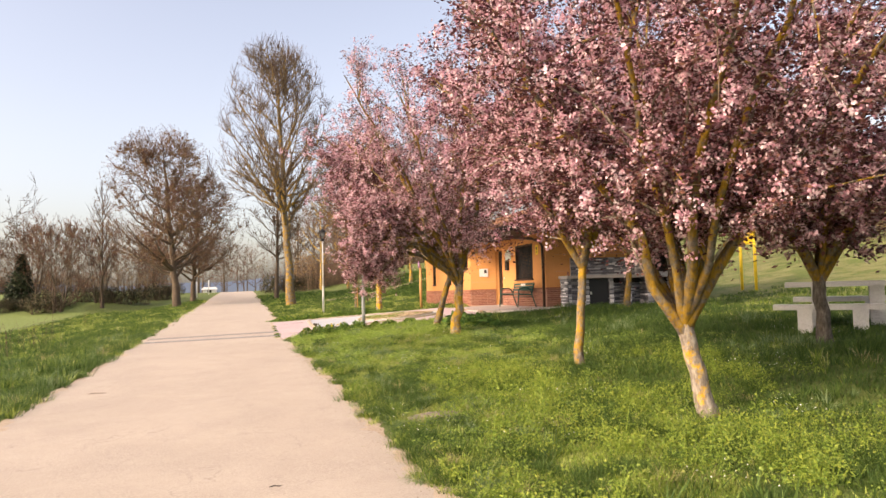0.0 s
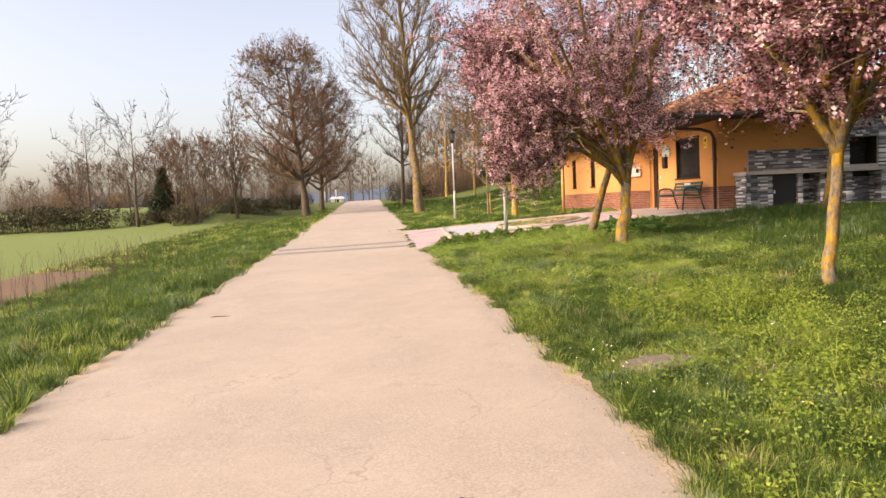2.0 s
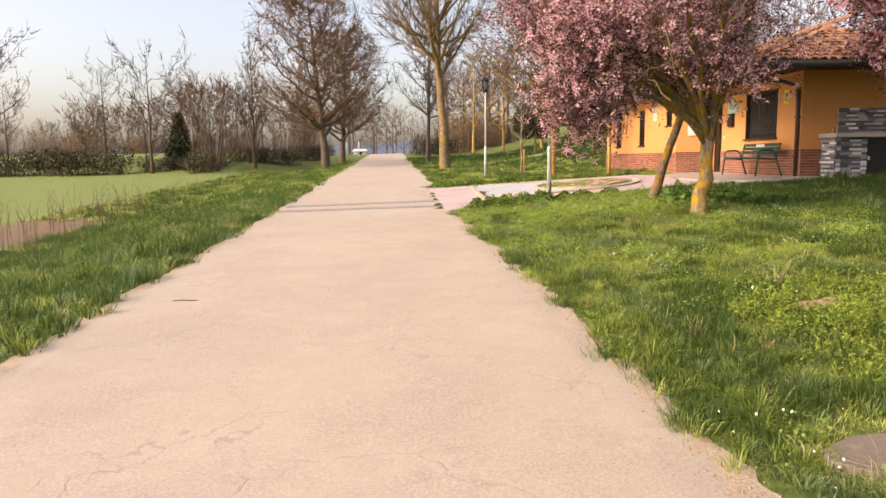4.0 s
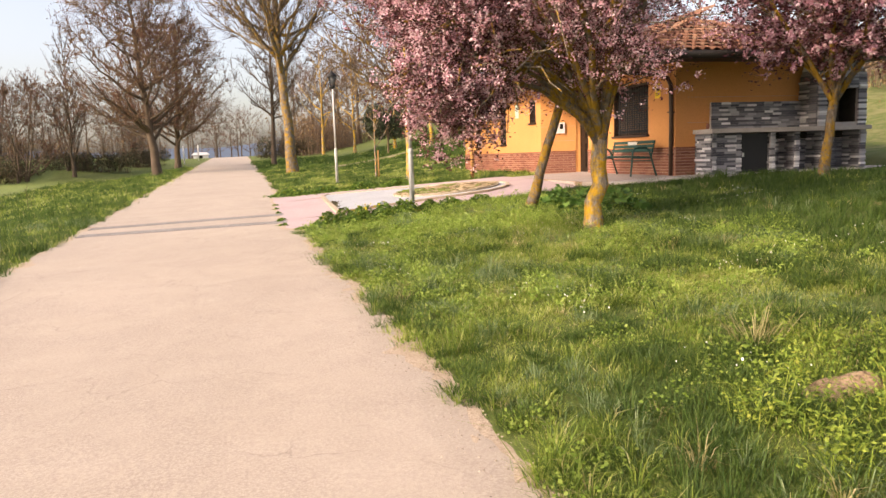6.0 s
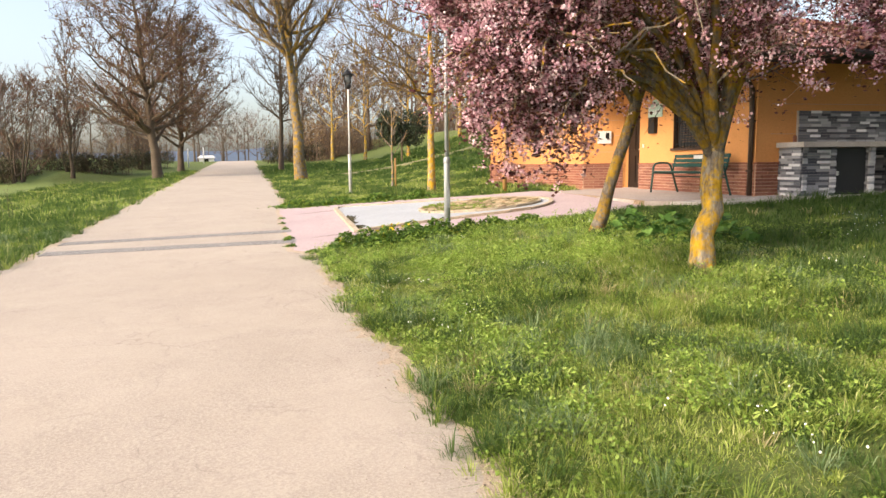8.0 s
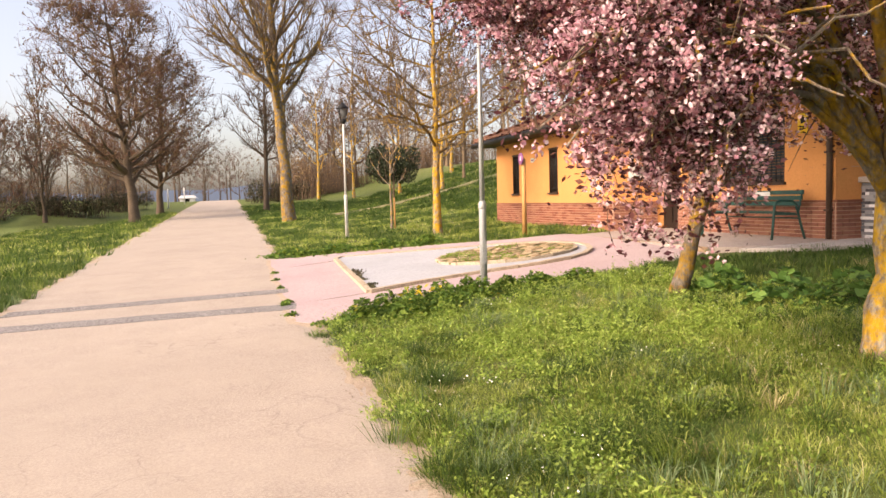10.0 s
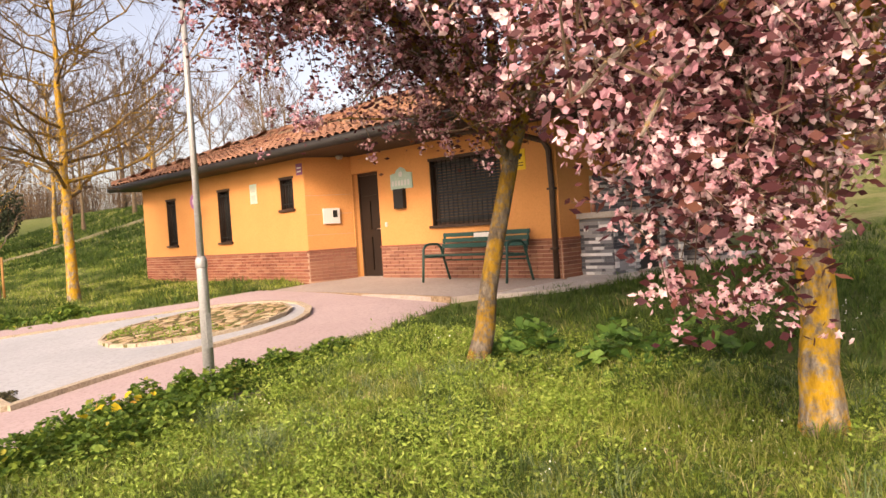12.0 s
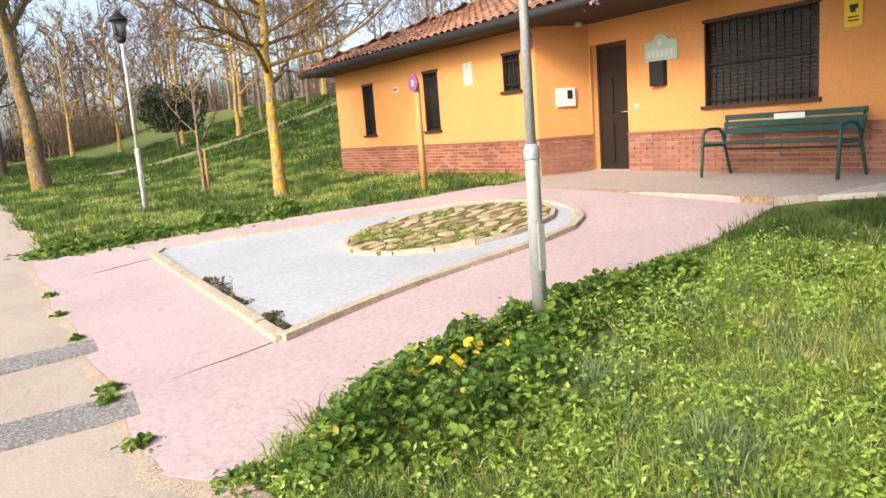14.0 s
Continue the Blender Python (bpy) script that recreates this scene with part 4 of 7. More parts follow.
wainscot((HM, 25.30), (HM, HS), SLAB + 0.005, 9, True)
wainscot((HW, HN), (HW, 26.43), 0.99, 10, False)
wainscot((HW, 26.43), (HM, 26.12), SLAB + 0.005, 9, True)
wainscot((HM, HS), (HM + 1.2, HS), SLAB + 0.005, 9, True)


def window(y0, y1, z0, z1, x, shutter):
    """A barred window set back in the wall that faces -x."""
    d = 0.1
    t = 0.05
    w = hpart("window", boxes((x + d, x + d + 0.06, y0, y0 + t, z0, z1), (x + d, x + d + 0.06, y1 - t, y1, z0, z1), (x + d, x + d + 0.06, y0 + t, y1 - t, z0, z0 + t), (x + d, x + d + 0.06, y0 + t, y1 - t, z1 - t, z1)), "frame", house, "small brown framed window behind iron bars" if not shutter else "wide window with closed dark shutter and iron bars")
    part("reveal", boxes((x + 0.004, x + d, y0 - 0.001, y0 + 0.02, z0, z1), (x + 0.004, x + d, y1 - 0.02, y1 + 0.001, z0, z1), (x - 0.004, x + d, y0 - 0.03, y1 + 0.03, z1 - 0.022, z1 + 0.03)), "frame", w)
    part("sill", boxes((x - 0.05, x + d, y0 - 0.04, y1 + 0.04, z0 - 0.035, z0 + 0.012)), "frame", w, bevel=0.006)
    if shutter:
        n = int((z1 - z0 - 2 * t) / 0.05)
        for k in range(n):
            a = z0 + t + (z1 - z0 - 2 * t) * k / n
            bm = boxes((x + d + 0.01, x + d + 0.03, y0 + t, y1 - t, a + 0.004, a + 0.046))
            part("slat", bm, "shutter", w, bevel=0.006)
    else:
        part("pane", boxes((x + d + 0.03, x + d + 0.036, y0 + t, y1 - t, z0 + t, z1 - t)), "dark", w)
    n = max(2, round((y1 - y0) / 0.115))
    for k in range(n + 1):
        y = y0 + 0.035 + (y1 - y0 - 0.07) * k / n
        part("bar", tube(bmesh.new(), [(x + 0.05, y, z0 + 0.01), (x + 0.05, y, z1 - 0.02)], 0.009, 6), "iron", w)
    for z in ([z0 + 0.12, z1 - 0.12] if not shutter else [z0 + 0.1, (z0 + z1) / 2, z1 - 0.1]):
        part("rail", boxes((x + 0.045, x + 0.055, y0 + 0.02, y1 - 0.02, z - 0.012, z + 0.012)), "iron", w)
    for c in w.children:
        c.matrix_parent_inverse = Matrix.Identity(4)
    return w


for w in WINS:
    window(*w, HW, False)
window(*BIGWIN, HM, True)

# door, set back 15 cm
dx = HM + 0.15
y0, y1, z0, z1 = DOOR
door = hpart("door", boxes((dx, dx + 0.05, y0 + 0.05, y1 - 0.05, SLAB, z1 - 0.05)), "door", house, "dark brown panelled front door, closed", 0.004)
part("frame", boxes((dx - 0.02, dx + 0.06, y0, y0 + 0.055, SLAB, z1), (dx - 0.02, dx + 0.06, y1 - 0.055, y1, SLAB, z1), (dx - 0.02, dx + 0.06, y0 + 0.055, y1 - 0.055, z1 - 0.055, z1)), "frame", door)
for a, b, c, e in ((y0 + 0.13, y0 + 0.36, 1.2, 1.85), (y0 + 0.43, y1 - 0.13, 1.2, 1.85), (y0 + 0.13, y0 + 0.36, 2.0, 2.55), (y0 + 0.43, y1 - 0.13, 2.0, 2.55), (y0 + 0.13, y1 - 0.13, 2.66, 2.98)):
    part("door_panel", boxes((dx - 0.024, dx + 0.01, a, b, c, e)), "door", door, bevel=0.02)
bm = tube(bmesh.new(), [(dx, y0 + 0.11, 2.0), (dx - 0.05, y0 + 0.11, 2.0), (dx - 0.05, y0 + 0.23, 2.0)], 0.01, 6)
box(bm, dx - 0.008, dx, y0 + 0.09, y0 + 0.13, 1.88, 2.1)
part("handle", bm, "steel", door, "bright steel lever handle")
part("threshold", boxes((HM - 0.0, dx, y0, y1, SLAB - 0.05, SLAB + 0.012)), "slab", door)
for c in door.children:
    c.matrix_parent_inverse = Matrix.Identity(4)

# things fixed to the walls
def wall_box(name, b, mat, label, category, bevel=0.006):
    return tagged(part(name, boxes(b), mat, bevel=bevel), label, category)


def bars(holder, rows, mat, x, proud=0.003):
    for (a, b, c, e) in rows:
        ob = part("lettering", boxes((x - proud, x, a, b, c, e)), mat, holder)


mb = wall_box("mailbox", (HM - 0.09, HM, 24.53, 24.79, 2.34, 2.70), "iron", "black metal mailbox on the orange wall", "mailbox", 0.012)
part("flap", boxes((HM - 0.098, HM - 0.09, 24.56, 24.76, 2.58, 2.64)), "gutter", mb)
bm = plate([(24.33, 2.70), (24.92, 2.70), (24.92, 2.98), (24.78, 3.0), (24.73, 3.06), (24.63, 3.1), (24.53, 3.06), (24.48, 3.0), (24.33, 2.98)], 0, 0.02)
bm.transform(Matrix(((0, 0, -1, HM), (1, 0, 0, 0), (0, 1, 0, 0), (0, 0, 0, 1))))
ns = tagged(part("name_sign", bm, "signgreen"), "pale green ceramic name sign with an arched top", "sign")
bars(ns, [(24.4 + 0.085 * k, 24.45 + 0.085 * k, 2.76, 2.86) for k in range(6)], "white", HM - 0.02)
part("crest", tube(bmesh.new(), [(HM - 0.02, 24.63, 2.97), (HM - 0.026, 24.63, 2.97)], 0.05, 12), "white", ns)
yn = wall_box("notice", (HM - 0.012, HM, 21.73, 21.94, 2.76, 3.08), "yellow", "yellow warning notice on the wall", "notice", 0.003)
part("picture", boxes((HM - 0.015, HM - 0.012, 21.78, 21.88, 2.96, 3.01), (HM - 0.015, HM - 0.012, 21.81, 21.87, 2.92, 2.96)), "iron", yn)
bars(yn, [(21.77, 21.9, 2.82, 2.835), (21.77, 21.9, 2.86, 2.875)], "iron", HM - 0.012)
tp = wall_box("ceramic_plaque", (HW - 0.015, HW, 28.18, 28.44, 2.70, 3.11), "signgreen", "pale ceramic tile picture on the wall", "plaque", 0.004)
part("tile_picture", boxes((HW - 0.017, HW - 0.015, 28.22, 28.4, 2.76, 2.88), (HW - 0.017, HW - 0.015, 28.22, 28.4, 2.94, 3.06)), "paleceramic", tp)
sp = wall_box("small_plaque", (HW - 0.012, HW, 30.9, 31.14, 2.80, 2.92), "paleceramic", "small faded plaque on the orange wall", "plaque", 0.003)
bars(sp, [(30.94, 31.1, 2.84, 2.88)], "purple", HW - 0.012)
pp = wall_box("wall_sign", (HW - 0.012, HW, 26.46, 26.66, 3.14, 3.36), "purple", "small purple sign near the wall corner", "sign", 0.003)
bars(pp, [(26.49, 26.63, 3.19, 3.22), (26.49, 26.63, 3.26, 3.29)], "white", HW - 0.012)
mx = Matrix.Translation((HW, 26.43, 0)) @ Matrix.Rotation(math.atan2(side_dir.y, side_dir.x), 4, "Z")
bm = boxes((0.33, 0.66, -0.05, 0.0, 2.16, 2.46))
bm.transform(mx)
mbx = tagged(part("meter_box", bm, "white", bevel=0.008), "white electricity meter box with a dark window", "meter box")
bm = boxes((0.52, 0.61, -0.054, -0.049, 2.28, 2.42))
bm.transform(mx)
part("meter_window", bm, "dark", mbx)
bell = tagged(part("doorbell", boxes((HM - 0.02, HM, 25.1, 25.15, 2.03, 2.11)), "white", bevel=0.006), "small white doorbell beside the door", "doorbell")
part("button", tube(bmesh.new(), [(HM - 0.02, 25.125, 2.07), (HM - 0.026, 25.125, 2.07)], 0.012, 8), "steel", bell)
lampw = tagged(part("soffit_lamp", tube(bmesh.new(), [(8.9, 25.9, EZ - 0.14), (8.9, 25.9, EZ - 0.17), (8.9, 25.9, EZ - 0.22)], [0.06, 0.08, 0.05], 10), "galv"), "small round lamp under the eaves", "lamp")

# ---- barbecue ----
BX0, BX1, BY, BZ = 9.82, 13.72, 20.55, SLAB + 0.01
bbq = thing("barbecue", (BX0, BY, BZ), "long outdoor barbecue clad in grey ledgestone", "barbecue")


def bpart(name, bm, mat, label="", bevel=0.0):
    ob = part(name, bm, mat, bbq, label, bevel)
    ob.matrix_parent_inverse = Matrix.Translation(bbq.location).inverted()
    return ob


rng = random.Random(21)
def ledge(faces):
    """Strips of split stone. faces: (axis, plane, a0, a1, z0, z1); axis 'y' faces -y, 'x' faces -x."""
    v = np.array([(x, y, z) for x in (0, 1) for y in (0, 1) for z in (0, 1)], float)
    f = np.array([(0, 1, 3, 2), (4, 6, 7, 5), (0, 4, 5, 1), (0, 2, 6, 4), (1, 5, 7, 3), (2, 3, 7, 6)])
    vv, ff, light, c = [], [], [], 0
    for axis, plane, a0, a1, z0, z1 in faces:
        rows = max(1, round((z1 - z0) / 0.047))
        h = (z1 - z0) / rows
        cols = max(1, round((a1 - a0) / 0.22))
        cuts = [a0 + (a1 - a0) * k / cols for k in range(cols + 1)]
        for r in range(rows):
            shift = 0.035 if (r // 2) % 2 else -0.035
            for k in range(cols):
                lo = cuts[k] + (shift if k else 0) + (rng.uniform(-0.012, 0.012) if k else 0)
                hi = cuts[k + 1] + (shift if k < cols - 1 else 0)
                bright = cols < 2 and rng.random() < 0.6 or (k % 3 == 1 and r % 2 == 0 and rng.random() < 0.8) or rng.random() < 0.07
                p = 0.014 + (0.016 if bright else 0.0) + rng.uniform(0, 0.018)
                w = v * (hi - lo - 0.004, p, h - 0.004) + (lo, 0, z0 + r * h)
                w[:, 1] = plane - w[:, 1]
                if axis == "x":
                    w = w[:, [1, 0, 2]]
                vv.append(w)
                ff.append(f + c)
                light += [1 if bright else 0] * len(f)
                c += 8
    return np.concatenate(vv), np.concatenate(ff), np.array(light, np.int32)


def bstone(name, faces, label="grey split-stone cladding"):
    v, f, light = ledge(faces)
    ob = fast(name, v, f, "stonemass", bbq)
    ob.data.materials.append(MAT["stonelight"])
    ob.data.polygons.foreach_set("material_index", light)
    ob.matrix_parent_inverse = Matrix.Translation(bbq.location).inverted()
    return tagged(ob, label, kind="stuff")


CT = 1.93
bpart("carcass", boxes((BX0, 10.40, BY + 0.03, HS - 0.004, BZ, CT - 0.004), (10.40, BX1, HS - 0.1, HS - 0.004, BZ, CT - 0.004)), "counter")
bstone("front_cladding", [("y", BY + 0.03, BX0 + 0.1, 10.40, BZ, CT - 0.005)])
bstone("side_cladding", [("x", BX0, BY, HS - 0.02, BZ, CT - 0.005)])
for a, b in ((BX0, BX0 + 0.1), (10.40, 10.525), (11.235, 11.36), (11.86, 11.98), (12.58, 12.74), (BX1 - 0.15, BX1)):
    bpart("pillar", boxes((a, b, BY + 0.02, HS - 0.1, BZ, CT - 0.004)), "counter")
    bstone("pillar_cladding", [("y", BY + 0.02, a, b, BZ, CT - 0.005), ("x", a, BY + 0.02, HS - 0.1, BZ, CT - 0.005)])
# Near-black strips at the bay tops paint the shade below the overhanging counter.
bpart("bay_shade", boxes((11.36, 11.86, HS - 0.13, HS - 0.1, CT - 0.16, CT - 0.006), (11.98, 12.58, HS - 0.13, HS - 0.1, CT - 0.16, CT - 0.006), (12.74, BX1 - 0.15, HS - 0.13, HS - 0.1, CT - 0.16, CT - 0.006)), "soot_shade", "black band painting the shade under the counter")
bstone("bay_cladding", [("y", HS - 0.11, 11.36, 11.86, BZ, CT - 0.165), ("y", HS - 0.11, 11.98, 12.58, BZ, CT - 0.165), ("y", HS - 0.11, 12.74, BX1 - 0.15, BZ, CT - 0.165)])
bdoor = bpart("door", boxes((10.53, 11.23, BY + 0.05, BY + 0.08, BZ + 0.01, CT - 0.02)), "iron", "black metal cupboard door", 0.004)
pr = part("handle", boxes((10.58, 10.62, BY + 0.03, BY + 0.05, 1.42, 1.5)), "steel", bdoor)
pr.matrix_parent_inverse = Matrix.Identity(4)
bpart("counter", boxes((BX0 - 0.07, BX1 + 0.05, BY - 0.1, HS - 0.004, CT, CT + 0.09)), "counter", "thick cement counter with worn edge", 0.015)
PT = 2.6
bpart("splashback", boxes((10.16, 12.53, HS - 0.06, HS - 0.004, CT + 0.09, PT)), "counter")
bstone("splashback_cladding", [("y", HS - 0.06, 10.16, 12.53, CT + 0.094, PT)])
# hearth and hood
CX0 = 12.45
hearth_top = 3.05
bpart("hearth", boxes((CX0, 12.68, BY + 0.04, HS - 0.004, CT + 0.09, hearth_top), (13.5, BX1, BY + 0.04, HS - 0.004, CT + 0.09, hearth_top), (12.68, 13.5, BY + 0.04, HS - 0.004, 2.84, hearth_top), (12.68, 13.5, BY + 0.04, BY + 0.16, CT + 0.09, 2.1)), "counter")
bpart("fireback", boxes((12.68, 13.5, HS - 0.08, HS - 0.02, CT + 0.09, 2.84), (12.681, 12.70, BY + 0.1, HS - 0.08, CT + 0.092, 2.838), (13.48, 13.499, BY + 0.1, HS - 0.08, CT + 0.092, 2.838), (12.7, 13.48, BY + 0.17, HS - 0.08, CT + 0.092, CT + 0.12)), "soot_shade", "sooty black fire opening")
bstone("hearth_cladding", [("y", BY + 0.04, CX0, 12.68, CT + 0.094, hearth_top), ("y", BY + 0.04, 13.5, BX1, CT + 0.094, hearth_top), ("y", BY + 0.04, 12.68, 13.5, 2.84, hearth_top), ("x", CX0, BY + 0.04, HS - 0.02, CT + 0.094, hearth_top)])
bm = bmesh.new()
lo = [(CX0, BY + 0.03), (BX1, BY + 0.03), (BX1, HS - 0.004), (CX0, HS - 0.004)]
hi = [(12.75, BY + 0.16), (13.42, BY + 0.16), (13.42, HS - 0.004), (12.75, HS - 0.004)]
va = [bm.verts.new((*p, hearth_top + 0.004)) for p in lo]
vb = [bm.verts.new((*p, 3.7)) for p in hi]
vc = [bm.verts.new((*p, 4.9)) for p in hi]
for a, b in ((va, vb), (vb, vc)):
    for i in range(4):
        bm.faces.new((a[i], a[(i + 1) % 4], b[(i + 1) % 4], b[i]))
bm.faces.new(vc)
bpart("chimney", bm, "stonemass", "tapering stone-clad chimney hood")
for z in np.arange(hearth_top + 0.02, 3.68, 0.055):
    k = (z - hearth_top) / 0.65
    x0, x1, yy = CX0 + 0.3 * k, BX1 - 0.3 * k, BY + 0.03 + 0.13 * k
    bstone("hood_cladding", [("y", yy, x0, x1, z, z + 0.05), ("x", x0, yy, HS - 0.02, z, z + 0.05)])
red = tagged(part("lighter_can", tube(bmesh.new(), [(10.02, 21.0, CT + 0.09), (10.02, 21.0, CT + 0.2), (10.02, 21.0, CT + 0.22)], [0.035, 0.035, 0.02], 10), "brick"), "small red can on the barbecue counter", "can")

# ---- bench ----
bench = thing("bench", (8.8, 22.45, SLAB), "green metal slatted bench against the brick base", "bench")
BL = 0.92
for x, z in ((-0.22, 0.44), (-0.1, 0.43), (0.02, 0.42), (0.13, 0.41)):
    part("seat_slat", boxes((x - 0.05, x + 0.05, 0.06 - BL, BL - 0.06, z - 0.012, z + 0.012)), "bench", bench, bevel=0.006)
for z, x in ((0.565, 0.22), (0.655, 0.245), (0.745, 0.27)):
    part("back_slat", boxes((x - 0.014, x + 0.014, -BL, BL, z - 0.034, z + 0.034)), "bench", bench, bevel=0.006)
for s in (-1, 1):
    y = s * (BL - 0.03)
    bm = tube(bmesh.new(), [(-0.3, y, 0), (-0.27, y, 0.3), (-0.25, y, 0.54), (-0.2, y, 0.6), (-0.1, y, 0.62), (0.08, y, 0.61), (0.15, y, 0.55), (0.19, y, 0.43), (0.26, y, 0.2), (0.33, y, 0)], 0.021, 7)
    tube(bm, [(-0.26, y, 0.41), (0.19, y, 0.39), (0.28, y, 0.78)], 0.018, 7)
    part("arm_leg", bm, "bench", bench)
part("stretcher", tube(bmesh.new(), [(0.22, -BL + 0.03, 0.33), (0.22, BL - 0.03, 0.33)], 0.014, 6), "bench", bench)
part("plate", boxes((0.236, 0.245, -0.2, 0.2, 0.66, 0.76)), "white", bench, "white blank plate on the backrest")

# ---- street furniture ----
def street_lamp(x, y, h, name_label, metal="galv"):
    z = up(x, y)
    lamp = thing("street_lamp", (x, y, z - 0.02), name_label, "street lamp", "lamps along the lane")
    part("post_foot", tube(bmesh.new(), [(0, 0, 0), (0, 0, 1.17), (0, 0, 1.19)], [0.05, 0.046, 0.042], 14), metal, lamp)
    part("collar", tube(bmesh.new(), [(0, 0, 1.15), (0, 0, 1.16), (0, 0, 1.22), (0, 0, 1.25)], [0.047, 0.053, 0.051, 0.036], 14), metal, lamp)
    part("door_plate", boxes((-0.025, 0.025, -0.056, -0.045, 0.45, 0.75)), "galv", lamp)
    part("mast", tube(bmesh.new(), [(0, 0, 1.2), (0, 0, h - 0.62)], [0.032, 0.024], 12), metal, lamp)
    lan = part("lantern", tube(bmesh.new(), [(0, 0, h - 0.62), (0, 0, h - 0.58), (0, 0, h - 0.5)], [0.03, 0.09, 0.1], 8), "iron", lamp, "black iron lantern")
    for k in range(4):
        a = math.pi / 4 + k * math.pi / 2
        part("lantern_rib", tube(bmesh.new(), [(0.095 * math.cos(a), 0.095 * math.sin(a), h - 0.5), (0.16 * math.cos(a), 0.16 * math.sin(a), h - 0.2)], 0.011, 5), "iron", lan)
    part("glass", tube(bmesh.new(), [(0, 0, h - 0.5), (0, 0, h - 0.2)], [0.08, 0.14], 4), "lampglass", lan)
    part("lantern_roof", tube(bmesh.new(), [(0, 0, h - 0.2), (0, 0, h - 0.17), (0, 0, h - 0.06), (0, 0, h)], [0.19, 0.18, 0.06, 0.015], 8), "iron", lan)
    return lamp


street_lamp(3.43, 20.76, 4.1, "galvanised lamp post at the corner of the pink path")
street_lamp(3.28, 32.37, 3.85, "slim pale lamp post with a black lantern", "concrete_table")

x, y = 6.6, 27.2
sg = thing("sign_post", (x, y, up(x, y) - 0.02), "orange wooden post with a round purple sign", "sign post")
part("post", tube(bmesh.new(), [(0, 0, 0), (0, 0, 1.75)], [0.055, 0.045], 10), "postwood", sg)
bm = tube(bmesh.new(), [(-0.052, 0, 1.75), (-0.07, 0, 1.75)], 0.135, 20)
d = part("disc", bm, "purple", sg, "round purple sign disc, faded")
part("arrow", plate([(-0.05, -0.1), (0.05, -0.1), (0.05, 0.03), (0.09, 0.03), (0, 0.12), (-0.09, 0.03), (-0.05, 0.03)], 0, 0.004), "white", d).matrix_basis = Matrix(((0, 0, -1, -0.071), (0.45, 0, 0, 0), (0, 0.45, 0, 1.75), (0, 0, 0, 1)))

COVERS = ((2.45, 7.88, 0.29, 10), (3.52, 20.4, 0.24, 0))
SOIL = (3.5, 10.38, 0.27, 0.15)
for x, y, r, rz in COVERS:
    z = up(x, y)
    pts = [(math.cos(a) * r * 1.15 * (1 + 0.22 * noise.noise((3 * math.cos(a), 3 * math.sin(a), x))), math.sin(a) * r * 0.8 * (1 + 0.22 * noise.noise((3 * math.cos(a), 3 * math.sin(a), y)))) for a in (2 * math.pi * k / 14 for k in range(14))]
    cv = tagged(part("inspection_cover", plate(pts, -0.05, 0.016), "cover", bevel=0.008), "weathered brown inspection cover sunk in the grass", "manhole cover", "covers in the lawn")
    cv.location = (x, y, z)
    cv.rotation_euler = (0, 0, radians(rz))
    part("rim", plate([(a * 0.86, b * 0.86) for a, b in pts], 0.01, 0.021), "cover", cv)

# bare crumbly patch with a small heap thrown up by a mole
sv, sf = [(0.0, 0.0, 0.02)], []
for ring in range(1, 6):
    for k in range(16):
        a = 2 * math.pi * k / 16
        q = ring / 5 * (1 + 0.22 * noise.noise((2 * math.cos(a), 2 * math.sin(a), 4.0)))
        ex, ey = SOIL[2] * q * math.cos(a), SOIL[3] * q * math.sin(a)
        heap = 0.035 * math.exp(-((ex - 0.16) ** 2 + (ey - 0.03) ** 2) / 0.012)
        lump = 0.016 * noise.noise((ex * 14, ey * 14, 2.0))
        sv.append((ex, ey, up(SOIL[0] + ex, SOIL[1] + ey) - up(SOIL[0], SOIL[1]) + 0.02 + heap + lump - (0.04 if ring == 5 else 0)))
for k in range(16):
    sf.append((0, 1 + k, 1 + (k + 1) % 16, 1 + (k + 1) % 16))
for ring in range(4):
    for k in range(16):
        i, j = 1 + ring * 16 + k, 1 + ring * 16 + (k + 1) % 16
        sf.append((i, i + 16, j + 16, j))
me = bpy.data.meshes.new("soil_patch")
me.from_pydata(sv, [], [f[:3] if f[2] == f[3] else f for f in sf])
me.materials.append(MAT["soil"])
soil_patch = tagged(new("soil_patch", me), "bare sandy soil patch with a small dark heap", "soil", kind="structure")
soil_patch.location = (SOIL[0], SOIL[1], up(SOIL[0], SOIL[1]))

# trodden track slanting up the slope beyond the lawn
TRACK = [(4.4, 45.6), (6.2, 47.6), (8.3, 48.3), (10.2, 48.3), (12.5, 48.7), (14.3, 48.0), (16.5, 46.6), (20.0, 44.5)]
run = resample(TRACK, 0.5)
tv = []
for k, p in enumerate(run):
    d = (run[min(k + 1, len(run) - 1)] - run[max(k - 1, 0)]).normalized()
    side = Vector((-d.y, d.x, 0))
    for o, lift in ((-1.0, -0.03), (-0.55, 0.03), (0.0, 0.02), (0.55, 0.03), (1.0, -0.03)):
        q = p + side * o * (0.46 + 0.14 * noise.noise((k * 0.4, o, 3)))
        tv.append((q.x, q.y, up(q.x, q.y, lift + 0.05)))
idx = np.arange(len(tv)).reshape(len(run), 5)
F = np.stack([idx[:-1, :-1], idx[:-1, 1:], idx[1:, 1:], idx[1:, :-1]], -1).reshape(-1, 4)
tagged(fast("track", tv, F, "track", smooth=True), "narrow trodden footpath slanting up the grassy slope", "footpath", kind="structure")

